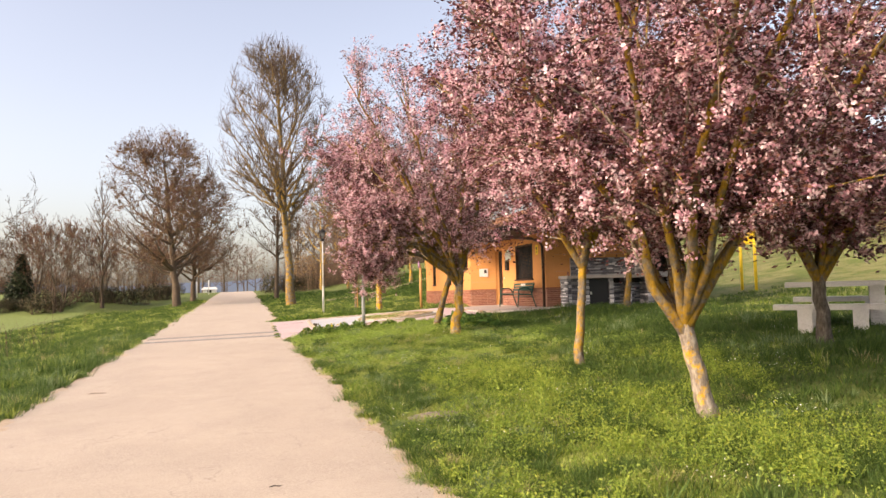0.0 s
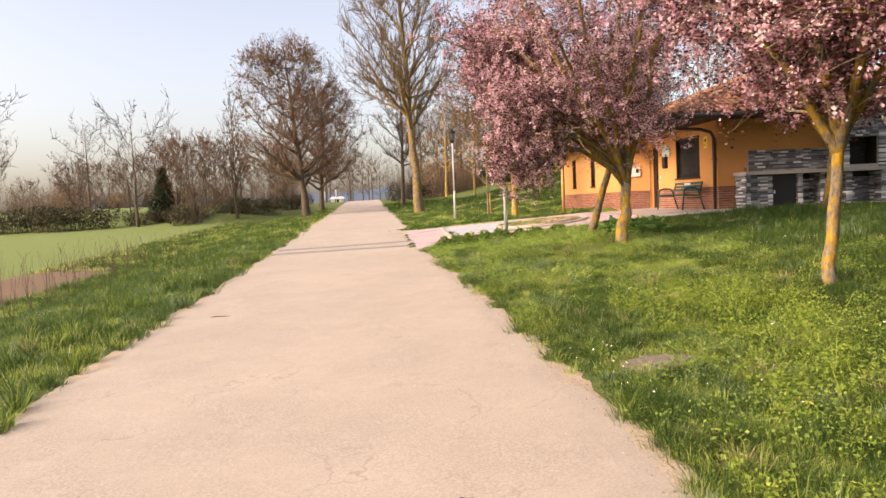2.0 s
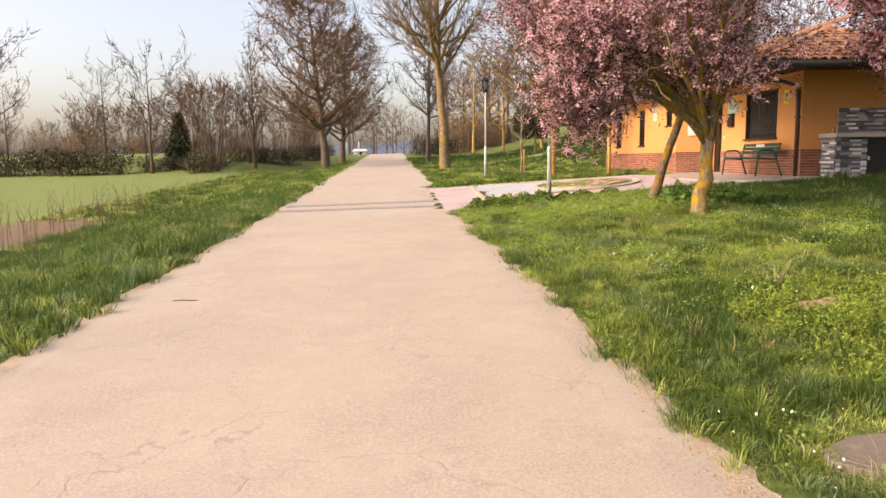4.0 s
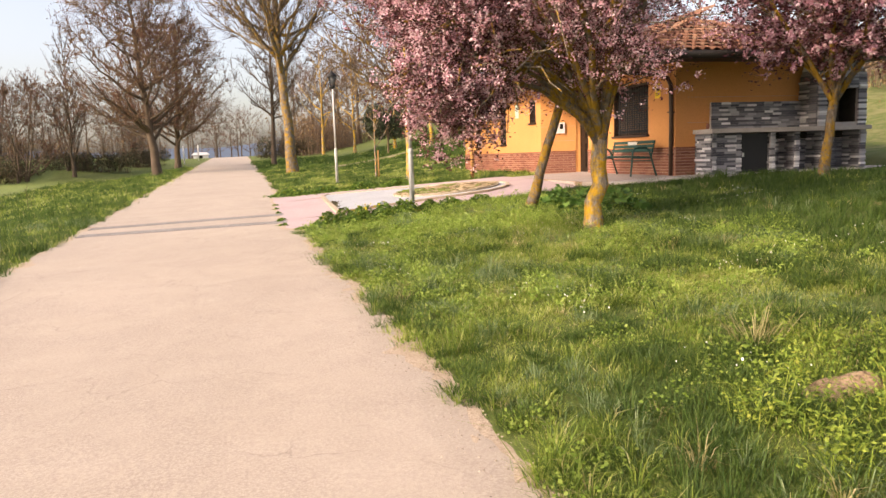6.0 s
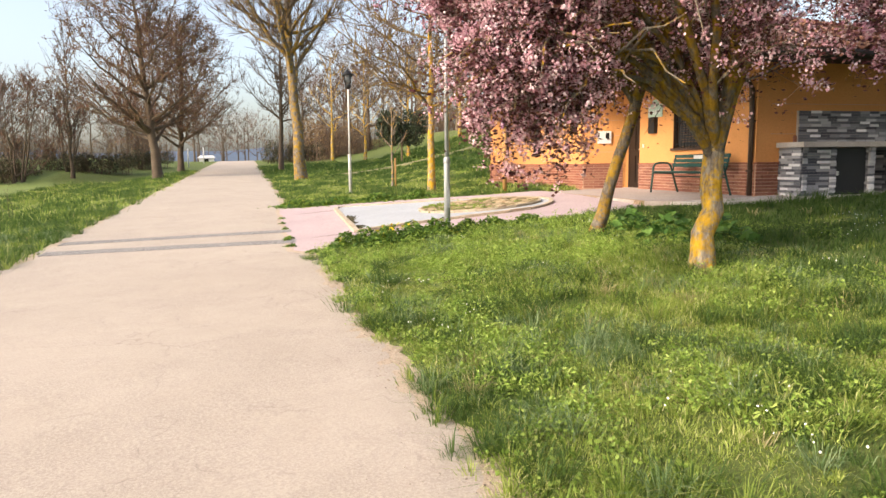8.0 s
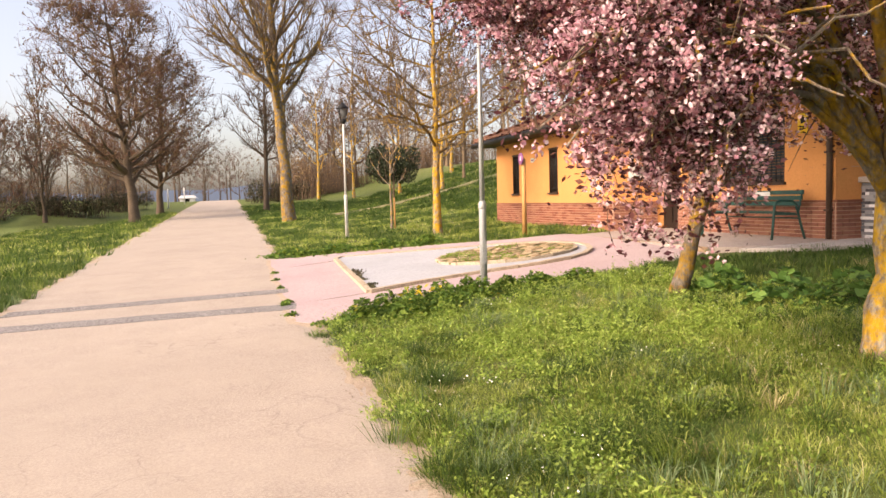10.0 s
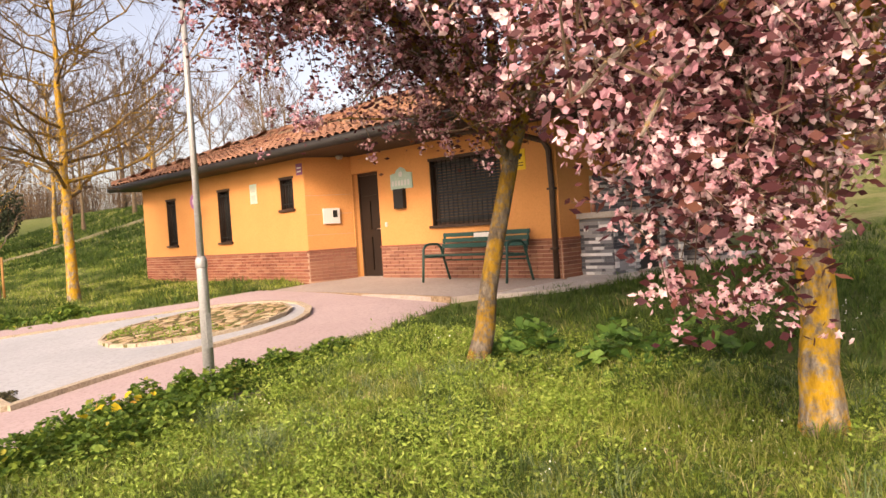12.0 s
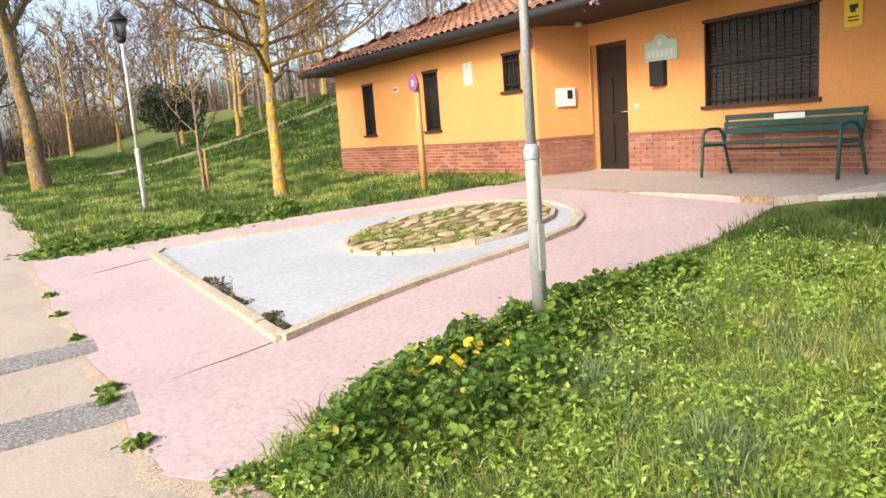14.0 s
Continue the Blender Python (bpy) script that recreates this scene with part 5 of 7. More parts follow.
# stone picnic table and benches
def stone_bench(name, at, rz, length, width, height, label, category):
    b = thing(name, at, label, category)
    b.rotation_euler = (0, 0, radians(rz))
    part("top", boxes((-length / 2, length / 2, -width / 2, width / 2, height - 0.09, height)), "concrete_table", b, bevel=0.02)
    for s in (-1, 1):
        part("leg", boxes((s * length * 0.23 - 0.11, s * length * 0.23 + 0.11, -width * 0.36, width * 0.36, -0.1, height - 0.09)), "concrete_table", b, bevel=0.015)
    return b


stone_bench("picnic_table", (10.4, 10.25, up(10.4, 10.25)), -44, 1.9, 0.8, 0.76, "pale cast-stone picnic table on the grass", "picnic table")
stone_bench("stone_bench", (9.65, 9.8, up(9.65, 9.8)), -44, 1.75, 0.36, 0.45, "pale cast-stone bench beside the picnic table", "stone bench")
stone_bench("stone_bench", (10.95, 10.85, up(10.95, 10.85)), -44, 1.75, 0.36, 0.45, "pale cast-stone bench beside the picnic table", "stone bench")

# yellow frame on the bank beyond the barbecue
pf = thing("play_frame", (16.6, 20.95, up(16.6, 20.95) - 0.05), "yellow painted play frame with a board on the bank", "play frame")
for k in (-0.42, 0.3):
    part("post", tube(bmesh.new(), [(0, k, 0), (0, k, 2.35)], 0.05, 10), "yellow", pf)
part("beam", tube(bmesh.new(), [(0, -0.45, 2.2), (0, 0.33, 2.2)], 0.04, 10), "yellow", pf)
brd = part("board", boxes((-0.07, -0.045, -0.4, 0.28, 1.6, 2.1)), "yellow", pf, "yellow board with two dark bars")
part("bar", boxes((-0.08, -0.072, -0.3, 0.2, 1.88, 1.93)), "iron", brd)
part("bar", boxes((-0.08, -0.072, -0.2, 0.2, 1.74, 1.79)), "iron", brd)

# far down the lane: white hut and slim posts
hx, hy = -6.6, 112.0
hz = up(hx, hy)
hut = thing("white_hut", (hx, hy, hz - 0.2), "small white hut far down the lane", "hut")
part("body", boxes((-1.3, 1.3, -1.2, 1.2, -0.3, 0.9)), "white", hut)
bm = bmesh.new()
v = [bm.verts.new(p) for p in ((-1.6, -1.4, 0.9), (1.6, -1.4, 0.9), (1.6, 1.4, 0.9), (-1.6, 1.4, 0.9), (-1.2, 0, 1.4), (1.2, 0, 1.4))]
for f in ((0, 1, 5, 4), (2, 3, 4, 5), (0, 4, 3), (1, 2, 5), (0, 3, 2, 1)):
    bm.faces.new([v[i] for i in f])
part("roof", bm, "white", hut)
part("doorway", boxes((-0.4, 0.4, -1.21, -1.19, -0.2, 0.8)), "dark", hut)
hut.scale = (0.72, 0.72, 0.72)
for x, y, h in ((-5.4, 74.0, 1.5), (-5.2, 88.0, 1.6), (2.1, 96.0, 1.0)):
    p = tagged(part("marker_post", tube(bmesh.new(), [(0, 0, -0.1), (0, 0, h), (0, 0, h + 0.05)], [0.06, 0.06, 0.03], 8), "white"), "slim white marker post at the road edge", "post", "posts along the lane")
    p.location = (x, y, up(x, y))

# ---- trees ----
def tubes_np(branches, sides):
    """Arrays for many tapered branches: each (points n x 3, radii n)."""
    vv, ff, c = [], [], 0
    ang = np.linspace(0, 2 * np.pi, sides, endpoint=False)
    ca, sn = np.cos(ang)[:, None], np.sin(ang)[:, None]
    for pts, rad in branches:
        pts = np.asarray(pts, float)
        n = len(pts)
        d = np.gradient(pts, axis=0)
        d /= np.linalg.norm(d, axis=1)[:, None] + 1e-9
        ref = np.array((0, 0, 1.0)) if abs(d[0, 2]) < 0.9 else np.array((1.0, 0, 0))
        s = np.cross(d, ref)
        s /= np.linalg.norm(s, axis=1)[:, None] + 1e-9
        u = np.cross(d, s)
        for i in range(n):
            vv.append(pts[i] + (ca * s[i] + sn * u[i]) * rad[i])
        k = np.arange(sides)
        for i in range(n - 1):
            a = c + i * sides
            ff.append(np.stack([a + k, a + (k + 1) % sides, a + sides + (k + 1) % sides, a + sides + k], 1))
        c += n * sides
    return np.concatenate(vv), np.concatenate(ff)


def limb_path(rg, a, b, n, bow, wob):
    """A bent line from a to b, bowed upwards and a little crooked."""
    t = np.linspace(0, 1, n)[:, None]
    p = a + (b - a) * t
    p[:, 2] += bow * np.sin(np.pi * t[:, 0])
    w = rg.normal(0, wob, (n, 3))
    w[0] = 0
    return p + w * np.sin(np.pi * np.minimum(t + 0.1, 1))


def unit(rg):
    v = rg.normal(0, 1, 3)
    return v / np.linalg.norm(v)


def taper(r0, r1, n):
    return np.linspace(r0, r1, n)


def petals(rg, centres, size, n_side=5, cup=0.35, notch=1.0):
    """Small cupped flowers at the given places."""
    n = len(centres)
    nrm = rg.normal(0, 1, (n, 3))
    nrm[:, 2] = nrm[:, 2] * 0.8 + 0.2
    nrm /= np.linalg.norm(nrm, axis=1)[:, None]
    ref = rg.normal(0, 1, (n, 3))
    s = np.cross(nrm, ref)
    s /= np.linalg.norm(s, axis=1)[:, None]
    u = np.cross(nrm, s)
    sz = size * rg.uniform(0.65, 1.25, n)
    V = np.empty((n, n_side + 1, 3), np.float32)
    V[:, 0] = centres - nrm * (sz * cup)[:, None]
    for k in range(n_side):
        a = 2 * np.pi * k / n_side
        V[:, k + 1] = centres + (s * math.cos(a) + u * math.sin(a)) * (sz * rg.uniform(0.75, 1.15, n) * (notch if k % 2 else 1.0))[:, None]
    base = (np.arange(n) * (n_side + 1))[:, None, None]
    tri = np.array([(0, k + 1, (k + 1) % n_side + 1) for k in range(n_side)])[None]
    return V.reshape(-1, 3), (base + tri).reshape(-1, 3)


def leaves_np(rg, centres, length, width, flat=0.3):
    """Pointed leaves as two triangles folded along the midrib."""
    n = len(centres)
    d = rg.normal(0, 1, (n, 3))
    d[:, 2] *= flat
    d /= np.linalg.norm(d, axis=1)[:, None]
    s = np.cross(d, rg.normal(0, 1, (n, 3)))
    s /= np.linalg.norm(s, axis=1)[:, None]
    L = (length * rg.uniform(0.6, 1.3, n))[:, None]
    W = (width * rg.uniform(0.6, 1.3, n))[:, None]
    V = np.stack([centres, centres + d * L * 0.5 + s * W, centres + d * L, centres + d * L * 0.5 - s * W], 1)
    base = (np.arange(n) * 4)[:, None]
    F = np.concatenate([base + np.array([[0, 1, 2]]), base + np.array([[0, 2, 3]])])
    return V.reshape(-1, 3), F


def cherry(seed, at, stem, tall, radius, fork, lean, low, flowers, size, limbs=7, sprays=(), label="", squash=(1, 1), shift=(0, 0), leafy=0.62, sides=5, lobes=(), skin="bark_lichen", bloom="petal"):
    """A blossoming purple-leaved plum: forked trunk, ascending limbs, dense crown."""
    rg = np.random.default_rng(seed)
    tree = thing("blossom_tree", (at[0], at[1], up(at[0], at[1]) - 0.05), label, "tree", "blossoming plum trees")
    f = np.array((lean[0] * fork, lean[1] * fork, fork))
    n = 7
    p = limb_path(rg, np.zeros(3), f, n, 0, 0.02)
    r = taper(stem, stem * 0.86, n)
    r[0], r[1] = stem * 1.3, stem * 1.08
    fast("trunk", *tubes_np([(p, r)], 12), skin, tree, True)
    cen = np.array((f[0] + shift[0], f[1] + shift[1], (low + tall) / 2))
    rad = np.array((radius * squash[0], radius * squash[1], (tall - low) / 2))
    sec, twigs, tips = [], [], []
    masses = [(cen, rad, limbs)]
    for lx, ly, lz, lr, lh in lobes:
        masses.append((np.array((lx - at[0], ly - at[1], lz - tree.location.z)), np.array((lr, lr, lh)), 4))
    for which, (mc, mr, count) in enumerate(masses):
        for k in range(count):
            a = 2 * math.pi * (k + rg.uniform(-0.3, 0.3)) / count
            el = rg.uniform(0.05, 0.9) if k else 1.3
            d = np.array((math.cos(a) * math.cos(el), math.sin(a) * math.cos(el), math.sin(el)))
            end = mc + d * mr * (rg.uniform(0.78, 0.93) if which == 0 else rg.uniform(0.3, 0.7))
            start = f * rg.uniform(0.86, 1.0)
            m = 9
            path = limb_path(rg, start, end, m, -0.05 if which == 0 else 0.5, 0.05)
            path[:, 2] += 0.35 * np.sin(np.pi * np.linspace(0, 1, m)) * (1 - el)
            lr = taper(max(stem, 0.11) * (0.5 if which == 0 else 0.3), 0.012, m) * rg.uniform(0.8, 1.15)
            lr[0] *= 1.25
            fast("limb", *tubes_np([(path, lr)], 8), "bark_limb", tree, True)
            for j in range(14):
                q = rg.uniform(0.2 if which == 0 else 0.7, 1.0)
                s0 = path[int(q * (m - 1))]
                for _ in range(14):
                    e = s0 + unit(rg) * rg.uniform(0.6, 1.5) * (1 if which == 0 else 0.6) + d * (0.4 if which == 0 else 0.1) + (0, 0, 0.1)
                    v = (e - mc) / mr
                    if np.dot(v, v) < 1.0:
                        break
                sp = limb_path(rg, s0, e, 5, 0.05, 0.04)
                sec.append((sp, taper(0.016, 0.006, 5)))
                for i in range(8):
                    s1 = sp[rg.integers(1, 5)]
                    e1 = s1 + (unit(rg) + (e - s0) * 0.35) * rg.uniform(0.25, 0.75)
                    v = (e1 - mc) / mr
                    if np.dot(v, v) > 1.18:
                        continue
                    tp = limb_path(rg, s1, e1, 3, rg.uniform(-0.05, 0.08), 0.03)
                    twigs.append((tp, taper(0.006, 0.002, 3)))
    hang = []
    for sx, sy, sz, reach in sprays:
        e = np.array((sx - at[0], sy - at[1], sz - tree.location.z))
        s0 = cen + (e - cen) * 0.35
        s0[2] = max(s0[2], e[2] + 0.9)
        sp = limb_path(rg, s0, e, 8, 0.3, 0.11)
        hang.append((sp, taper(0.009, 0.002, 8)))
        for i in range(14):
            s1 = sp[rg.integers(2, 8)]
            e1 = s1 + unit(rg) * reach * rg.uniform(0.4, 1) + (0, 0, -0.1)
            hang.append((limb_path(rg, s1, e1, 4, 0.04, 0.03), taper(0.004, 0.0015, 4)))
    tagged(fast("branchwork", *tubes_np(sec, 5), "bark", tree), kind="stuff")
    tagged(fast("twig_tangle", *tubes_np(twigs + hang, 3), "twig", tree), kind="stuff")
    along = np.concatenate([t[0] for t in twigs])
    # flowers sit in tufts along the twigs
    tufts = along[rg.integers(0, len(along), max(1, flowers // 14))] + rg.normal(0, 0.05, (max(1, flowers // 14), 3))
    c = tufts[rg.integers(0, len(tufts), flowers)] + rg.normal(0, 0.032, (flowers, 3))
    tagged(fast("blossom", *petals(rg, c, size, sides), bloom, tree), "pale pink five-petalled blossom", kind="stuff")
    if hang:
        near = np.concatenate([t[0][1:] for t in hang])
        tf = near[rg.integers(0, len(near), 1200)] + rg.normal(0, 0.035, (1200, 3))
        c = tf[rg.integers(0, 1200, 9000)] + rg.normal(0, 0.022, (9000, 3))
        tagged(fast("hanging_blossom", *petals(rg, c, 0.0145, 10, 0.4, 0.62), "petal_near", tree), "drooping sprays of pale pink blossom", kind="stuff")
        c = near[rg.integers(0, len(near), 3800)] + rg.normal(0, 0.05, (3800, 3))
        tagged(fast("hanging_leaf", *leaves_np(rg, c, 0.05, 0.014), "redleaf", tree), "dark red leaves on the drooping sprays", kind="stuff")
    nl = int(flowers * leafy)
    c = along[rg.integers(0, len(along), nl)] + rg.normal(0, 0.09, (nl, 3))
    tagged(fast("leaves", *leaves_np(rg, c, size * 3.0, size * 0.8), "redleaf", tree), "dark red young leaves", kind="stuff")
    return tree


PLUM = "plum tree in full pink blossom with lichened trunk"
cherry(1, (4.97, 6.43), 0.092, 6.5, 3.3, 1.0, (-0.24, 0.05), 1.75, 66000, 0.019, 12, bloom="petal_pale", sides=4, label=PLUM + " forking low", shift=(0.35, 0.0), skin="bark_worn", leafy=0.85)
cherry(2, (5.10, 9.78), 0.066, 6.6, 2.8, 1.75, (0.06, 0.0), 1.65, 52000, 0.0195, 8, label=PLUM + ", straight stem", sides=4, skin="bark_gold")
cherry(3, (4.94, 16.21), 0.118, 7.4, 3.0, 1.35, (0.12, 0.05), 1.65, 80000, 0.015, 10, [(2.65, 15.85, 1.62, 0.3), (2.95, 15.6, 1.85, 0.35), (2.55, 16.0, 1.9, 0.4), (3.4, 15.7, 1.85, 0.4), (2.6, 15.5, 2.2, 0.4), (3.0, 16.2, 2.1, 0.4), (2.35, 15.75, 2.1, 0.35), (2.75, 15.7, 1.95, 0.4), (3.2, 15.8, 1.7, 0.35), (3.6, 15.9, 2.0, 0.4)], bloom="petal_pale", label=PLUM + ", ascending limbs", shift=(-0.6, -0.1), lobes=[(2.7, 16.0, 3.0, 1.0, 0.95), (2.5, 15.8, 2.4, 0.55, 0.45), (3.1, 15.9, 2.15, 0.45, 0.4)])
cherry(4, (5.19, 19.19), 0.088, 6.8, 3.5, 2.15, (0.31, -0.03), 2.05, 74000, 0.0195, 9, label="plum tree in pink blossom with a leaning stem", sides=4, skin="bark_mixed", shift=(-1.25, 0.0), lobes=[(3.0, 19.2, 3.65, 1.25, 1.0), (2.9, 18.6, 4.6, 1.1, 1.0)])
cherry(5, (8.75, 9.0), 0.105, 5.8, 3.0, 1.05, (-0.05, 0.0), 1.35, 30000, 0.028, 9, skin="bark_dark", label="pink blossoming plum tree beside the picnic table", sides=4)
cherry(6, (10.55, 18.28), 0.09, 5.9, 2.8, 1.6, (0.12, 0.0), 1.7, 25000, 0.03, 8, label="pink blossoming plum tree standing before the barbecue", sides=4, skin="bark_mixed")
cherry(7, (9.5, 5.0), 0.11, 5.8, 2.6, 1.4, (0.05, 0.0), 1.8, 9000, 0.04, 6, label=PLUM + " on the lawn", sides=4)


def bare_tree(seed, tall, fork, spread_, r0, limbs, up_bias, subs=9, twig_n=8, mat="bark_grey", twig_mat="twig", buds=0, lean=(0, 0), fine=True, name="bare_tree", multi=1, tw=0.009, far=False, rounded=False):
    """A leafless tree at the origin: trunk, limbs, branches and fine twigs."""
    rg = np.random.default_rng(seed)
    tree = new(name)
    tree.empty_display_size = 0.1
    sec, twigs = [], []
    top = np.array((lean[0] * tall, lean[1] * tall, tall))
    for st in range(multi):
        off = np.zeros(3) if multi == 1 else np.array((rg.normal(0, 0.3), rg.normal(0, 0.3), 0))
        end = top * 0.92 + off * 4 * (0 if multi == 1 else 1)
        n = 12
        trunk = limb_path(rg, off, end, n, 0, 0.035 * tall / 10)
        q = np.linspace(0, 1, n)
        tr = np.where(q < fork, r0 * (1 - 0.35 * q / max(fork, 0.01)), r0 * 0.62 * ((1 - q) / (1 - fork)) ** 1.1) + 0.012
        tr[0] *= 1.3
        fast("trunk", *tubes_np([(trunk, tr)], 10), mat, tree, True)
        for k in range(limbs):
            q = fork + (0.95 - fork) * (k / limbs) ** 0.9
            i = q * (n - 1)
            i0 = int(i)
            s0 = trunk[i0] + (trunk[min(i0 + 1, n - 1)] - trunk[i0]) * (i - i0)
            a = k * 2.4 + rg.uniform(-0.4, 0.4)
            h = (q - fork) / (1 - fork)
            reach = spread_ * ((0.55 + 0.45 * math.sin(math.pi * (0.15 + 0.7 * h))) if rounded else (1.05 - 0.75 * h)) * rg.uniform(0.75, 1.1)
            e = s0 + np.array((math.cos(a) * reach, math.sin(a) * reach, reach * up_bias * rg.uniform(0.7, 1.2)))
            path = limb_path(rg, s0, e, 8, -0.1 * reach, (0.022 if up_bias > 1.3 else 0.04) * reach)
            rr = max(0.02, 0.6 * r0 * (1.05 - q))
            fast("limb", *tubes_np([(path, taper(rr, 0.012, 8))], 4 if far else 6), mat, tree, True)
            d = (e - s0) / (np.linalg.norm(e - s0) + 1e-6)
            for j in range(subs):
                b0 = path[rg.integers(2, 8)]
                ln = reach * rg.uniform(0.25, 0.5)
                e1 = b0 + (unit(rg) * 0.7 + d * 0.6 + (0, 0, 0.35 * up_bias)) * ln
                m = 3 if far else 5
                sp = limb_path(rg, b0, e1, m, -0.04, 0.05 * ln)
                sec.append((sp, taper(0.016, 0.006, m)))
                for i in range(twig_n):
                    c0 = sp[rg.integers(1, m)]
                    l2 = ln * rg.uniform(0.3, 0.6)
                    e2 = c0 + (unit(rg) * 0.75 + (e1 - b0) / ln * 0.6 + (0, 0, 0.2)) * l2
                    k2 = 2 if far else 3
                    twigs.append((limb_path(rg, c0, e2, k2, 0, 0.03), taper(tw, tw * 0.5, k2)))
    tagged(fast("branchwork", *tubes_np(sec, 3 if far else 4), mat, tree), kind="stuff")
    tagged(fast("twig_tangle", *tubes_np(twigs, 3), twig_mat, tree), kind="stuff")
    if buds:
        along = np.concatenate([t[0] for t in twigs])
        c = along[rg.integers(0, len(along), buds)] + rg.normal(0, 0.05, (buds, 3))
        tagged(fast("bud_haze", *leaves_np(rg, c, 0.09, 0.03, 1.0), "bud", tree), "brown swelling buds and catkins", kind="stuff")
    return tree


def crown_tree(seed, tall, clear, rad, r0, mains, shift, rise, mat, twig_mat, buds=0, tw=0.01, subs=15, twig_n=9, limb_mat=None):
    """A leafless tree at the origin whose ascending limbs and straight fine twigs fill an egg-shaped crown."""
    rg = np.random.default_rng(seed)
    tree = new("bare_tree")
    limb_mat = limb_mat or mat
    tree.empty_display_size = 0.1
    mid = np.array((shift, 0.0, clear + (tall - clear) * 0.46))
    half = np.array((rad, rad, (tall - clear) * 0.54))

    def inside(p, grow=1.0):
        q = (p - mid) / (half * grow)
        return float(q @ q) < 1.0

    n = 14
    trunk = limb_path(rg, np.zeros(3), np.array((shift, 0, tall * 0.93)), n, 0, 0.004 * tall)
    q = np.linspace(0, 1, n)
    fast("trunk", *tubes_np([(trunk, r0 * (1 - q) ** 0.8 * (1 + 0.35 * np.exp(-q * 18)) + 0.012)], 12), mat, tree, True)
    sec, twigs = [], []
    for k in range(mains):
        h = (k + 0.5) / mains
        e = -0.45 + 1.75 * h
        a = k * 2.4 + rg.uniform(-0.35, 0.35)
        d = np.array((math.cos(a) * math.cos(e), math.sin(a) * math.cos(e), math.sin(e)))
        end = mid + half * d * rg.uniform(0.8, 0.98)
        out = math.hypot(end[0] - shift * end[2] / tall, end[1])
        z0 = min(max(clear * rg.uniform(0.8, 1.6), end[2] - out * rise * rg.uniform(0.8, 1.2)), tall * 0.86)
        s0 = np.array([np.interp(z0, trunk[:, 2], trunk[:, i]) for i in range(3)])
        path = limb_path(rg, s0, end, 9, -0.09 * out, 0.016 * out)
        r1 = max(0.022, r0 * 0.62 * (1 - z0 / tall) ** 0.9)
        fast("limb", *tubes_np([(path, taper(r1, 0.01, 9))], 6), limb_mat, tree, True)
        ln = np.linalg.norm(end - s0)
        d = (end - s0) / ln
        for j in range(subs):
            b0 = path[rg.integers(2, 9)]
            for _ in range(8):
                e1 = b0 + (unit(rg) * 0.75 + d * 0.55 + (0, 0, 0.3 * rise)) * rg.uniform(0.16, 0.4) * rad
                if inside(e1, 1.03):
                    break
            sp = limb_path(rg, b0, e1, 4, -0.03, 0.025)
            sec.append((sp, taper(0.017, 0.007, 4)))
            for i in range(twig_n):
                c0 = sp[rg.integers(1, 4)]
                e2 = c0 + (unit(rg) * 0.6 + (e1 - b0) / (np.linalg.norm(e1 - b0) + 1e-6) * 0.6 + (0, 0, 0.2 * rise)) * rg.uniform(0.12, 0.26) * rad
                if inside(e2, 1.1):
                    twigs.append((np.array((c0, e2)), taper(tw, tw * 0.45, 2)))
    tagged(fast("branchwork", *tubes_np(sec, 4), limb_mat, tree), kind="stuff")
    tagged(fast("twig_tangle", *tubes_np(twigs, 3), twig_mat, tree), kind="stuff")
    if buds:
        along = np.concatenate([t[0] for t in twigs])
        c = along[rg.integers(0, len(along), buds)] + rg.normal(0, 0.05, (buds, 3))
        tagged(fast("bud_haze", *leaves_np(rg, c, 0.09, 0.03, 1.0), "bud", tree), "reddish swelling buds and catkins", kind="stuff")
    return tree


def set_tree(tree, x, y, rz=0.0, s=1.0, label="", group="", sink=0.1):
    tree.matrix_basis = pose(x, y, up(x, y) - sink, 0, 0, rz) @ Matrix.Scale(s, 4)
    return tagged(tree, label, "tree", group)


def again(tree, x, y, rz, s, sz=1.0):
    ob = copy_thing(tree, Matrix.Identity(4))
    ob.matrix_basis = pose(x, y, up(x, y) - 0.1, 0, 0, rz) @ Matrix.Diagonal((s, s, s * sz, 1))
    return ob


ROAD_G = "bare trees along the lane"
poplar = set_tree(crown_tree(31, 16.0, 4.2, 3.4, 0.235, 44, -0.7, 1.35, "bark_poplar", "twig", 0, 0.010, 16, 10), 2.33, 43.0, 0, 1, "tall bare poplar with an egg-shaped crown of fine twigs", ROAD_G)
budding = set_tree(crown_tree(32, 12.2, 1.7, 4.3, 0.24, 36, -0.9, 0.8, "bark_grey", "twig_red", 20000, 0.012, 14, 9), -4.95, 52.0, 0, 1, "broad budding tree with reddish brown twigs at the road edge", ROAD_G)
again(budding, -4.7, 61.0, 140, 0.85)
side_tree = set_tree(crown_tree(33, 10.0, 2.6, 2.6, 0.15, 22, 0.2, 1.1, "bark_grey", "twig", 0, 0.013, 11, 8), 1.8, 57.0, 0, 1, "smaller bare tree beside the lane", ROAD_G)
lime = set_tree(crown_tree(34, 7.8, 2.2, 3.5, 0.105, 22, 0.0, 0.6, "bark_lichen", "twig", 0, 0.006, 15, 10, "bark_limb"), 5.57, 30.95, 60, 1, "bare spreading tree with orange lichened trunk", "bare trees on the lawn")
thin = set_tree(bare_tree(35, 8.5, 0.25, 2.0, 0.11, 14, 1.1, 9, 8, "bark_lichen", "twig", tw=0.012), 11.0, 50.0, 0, 1, "slender bare tree with orange lichened trunk on the slope", "bare trees on the slope")
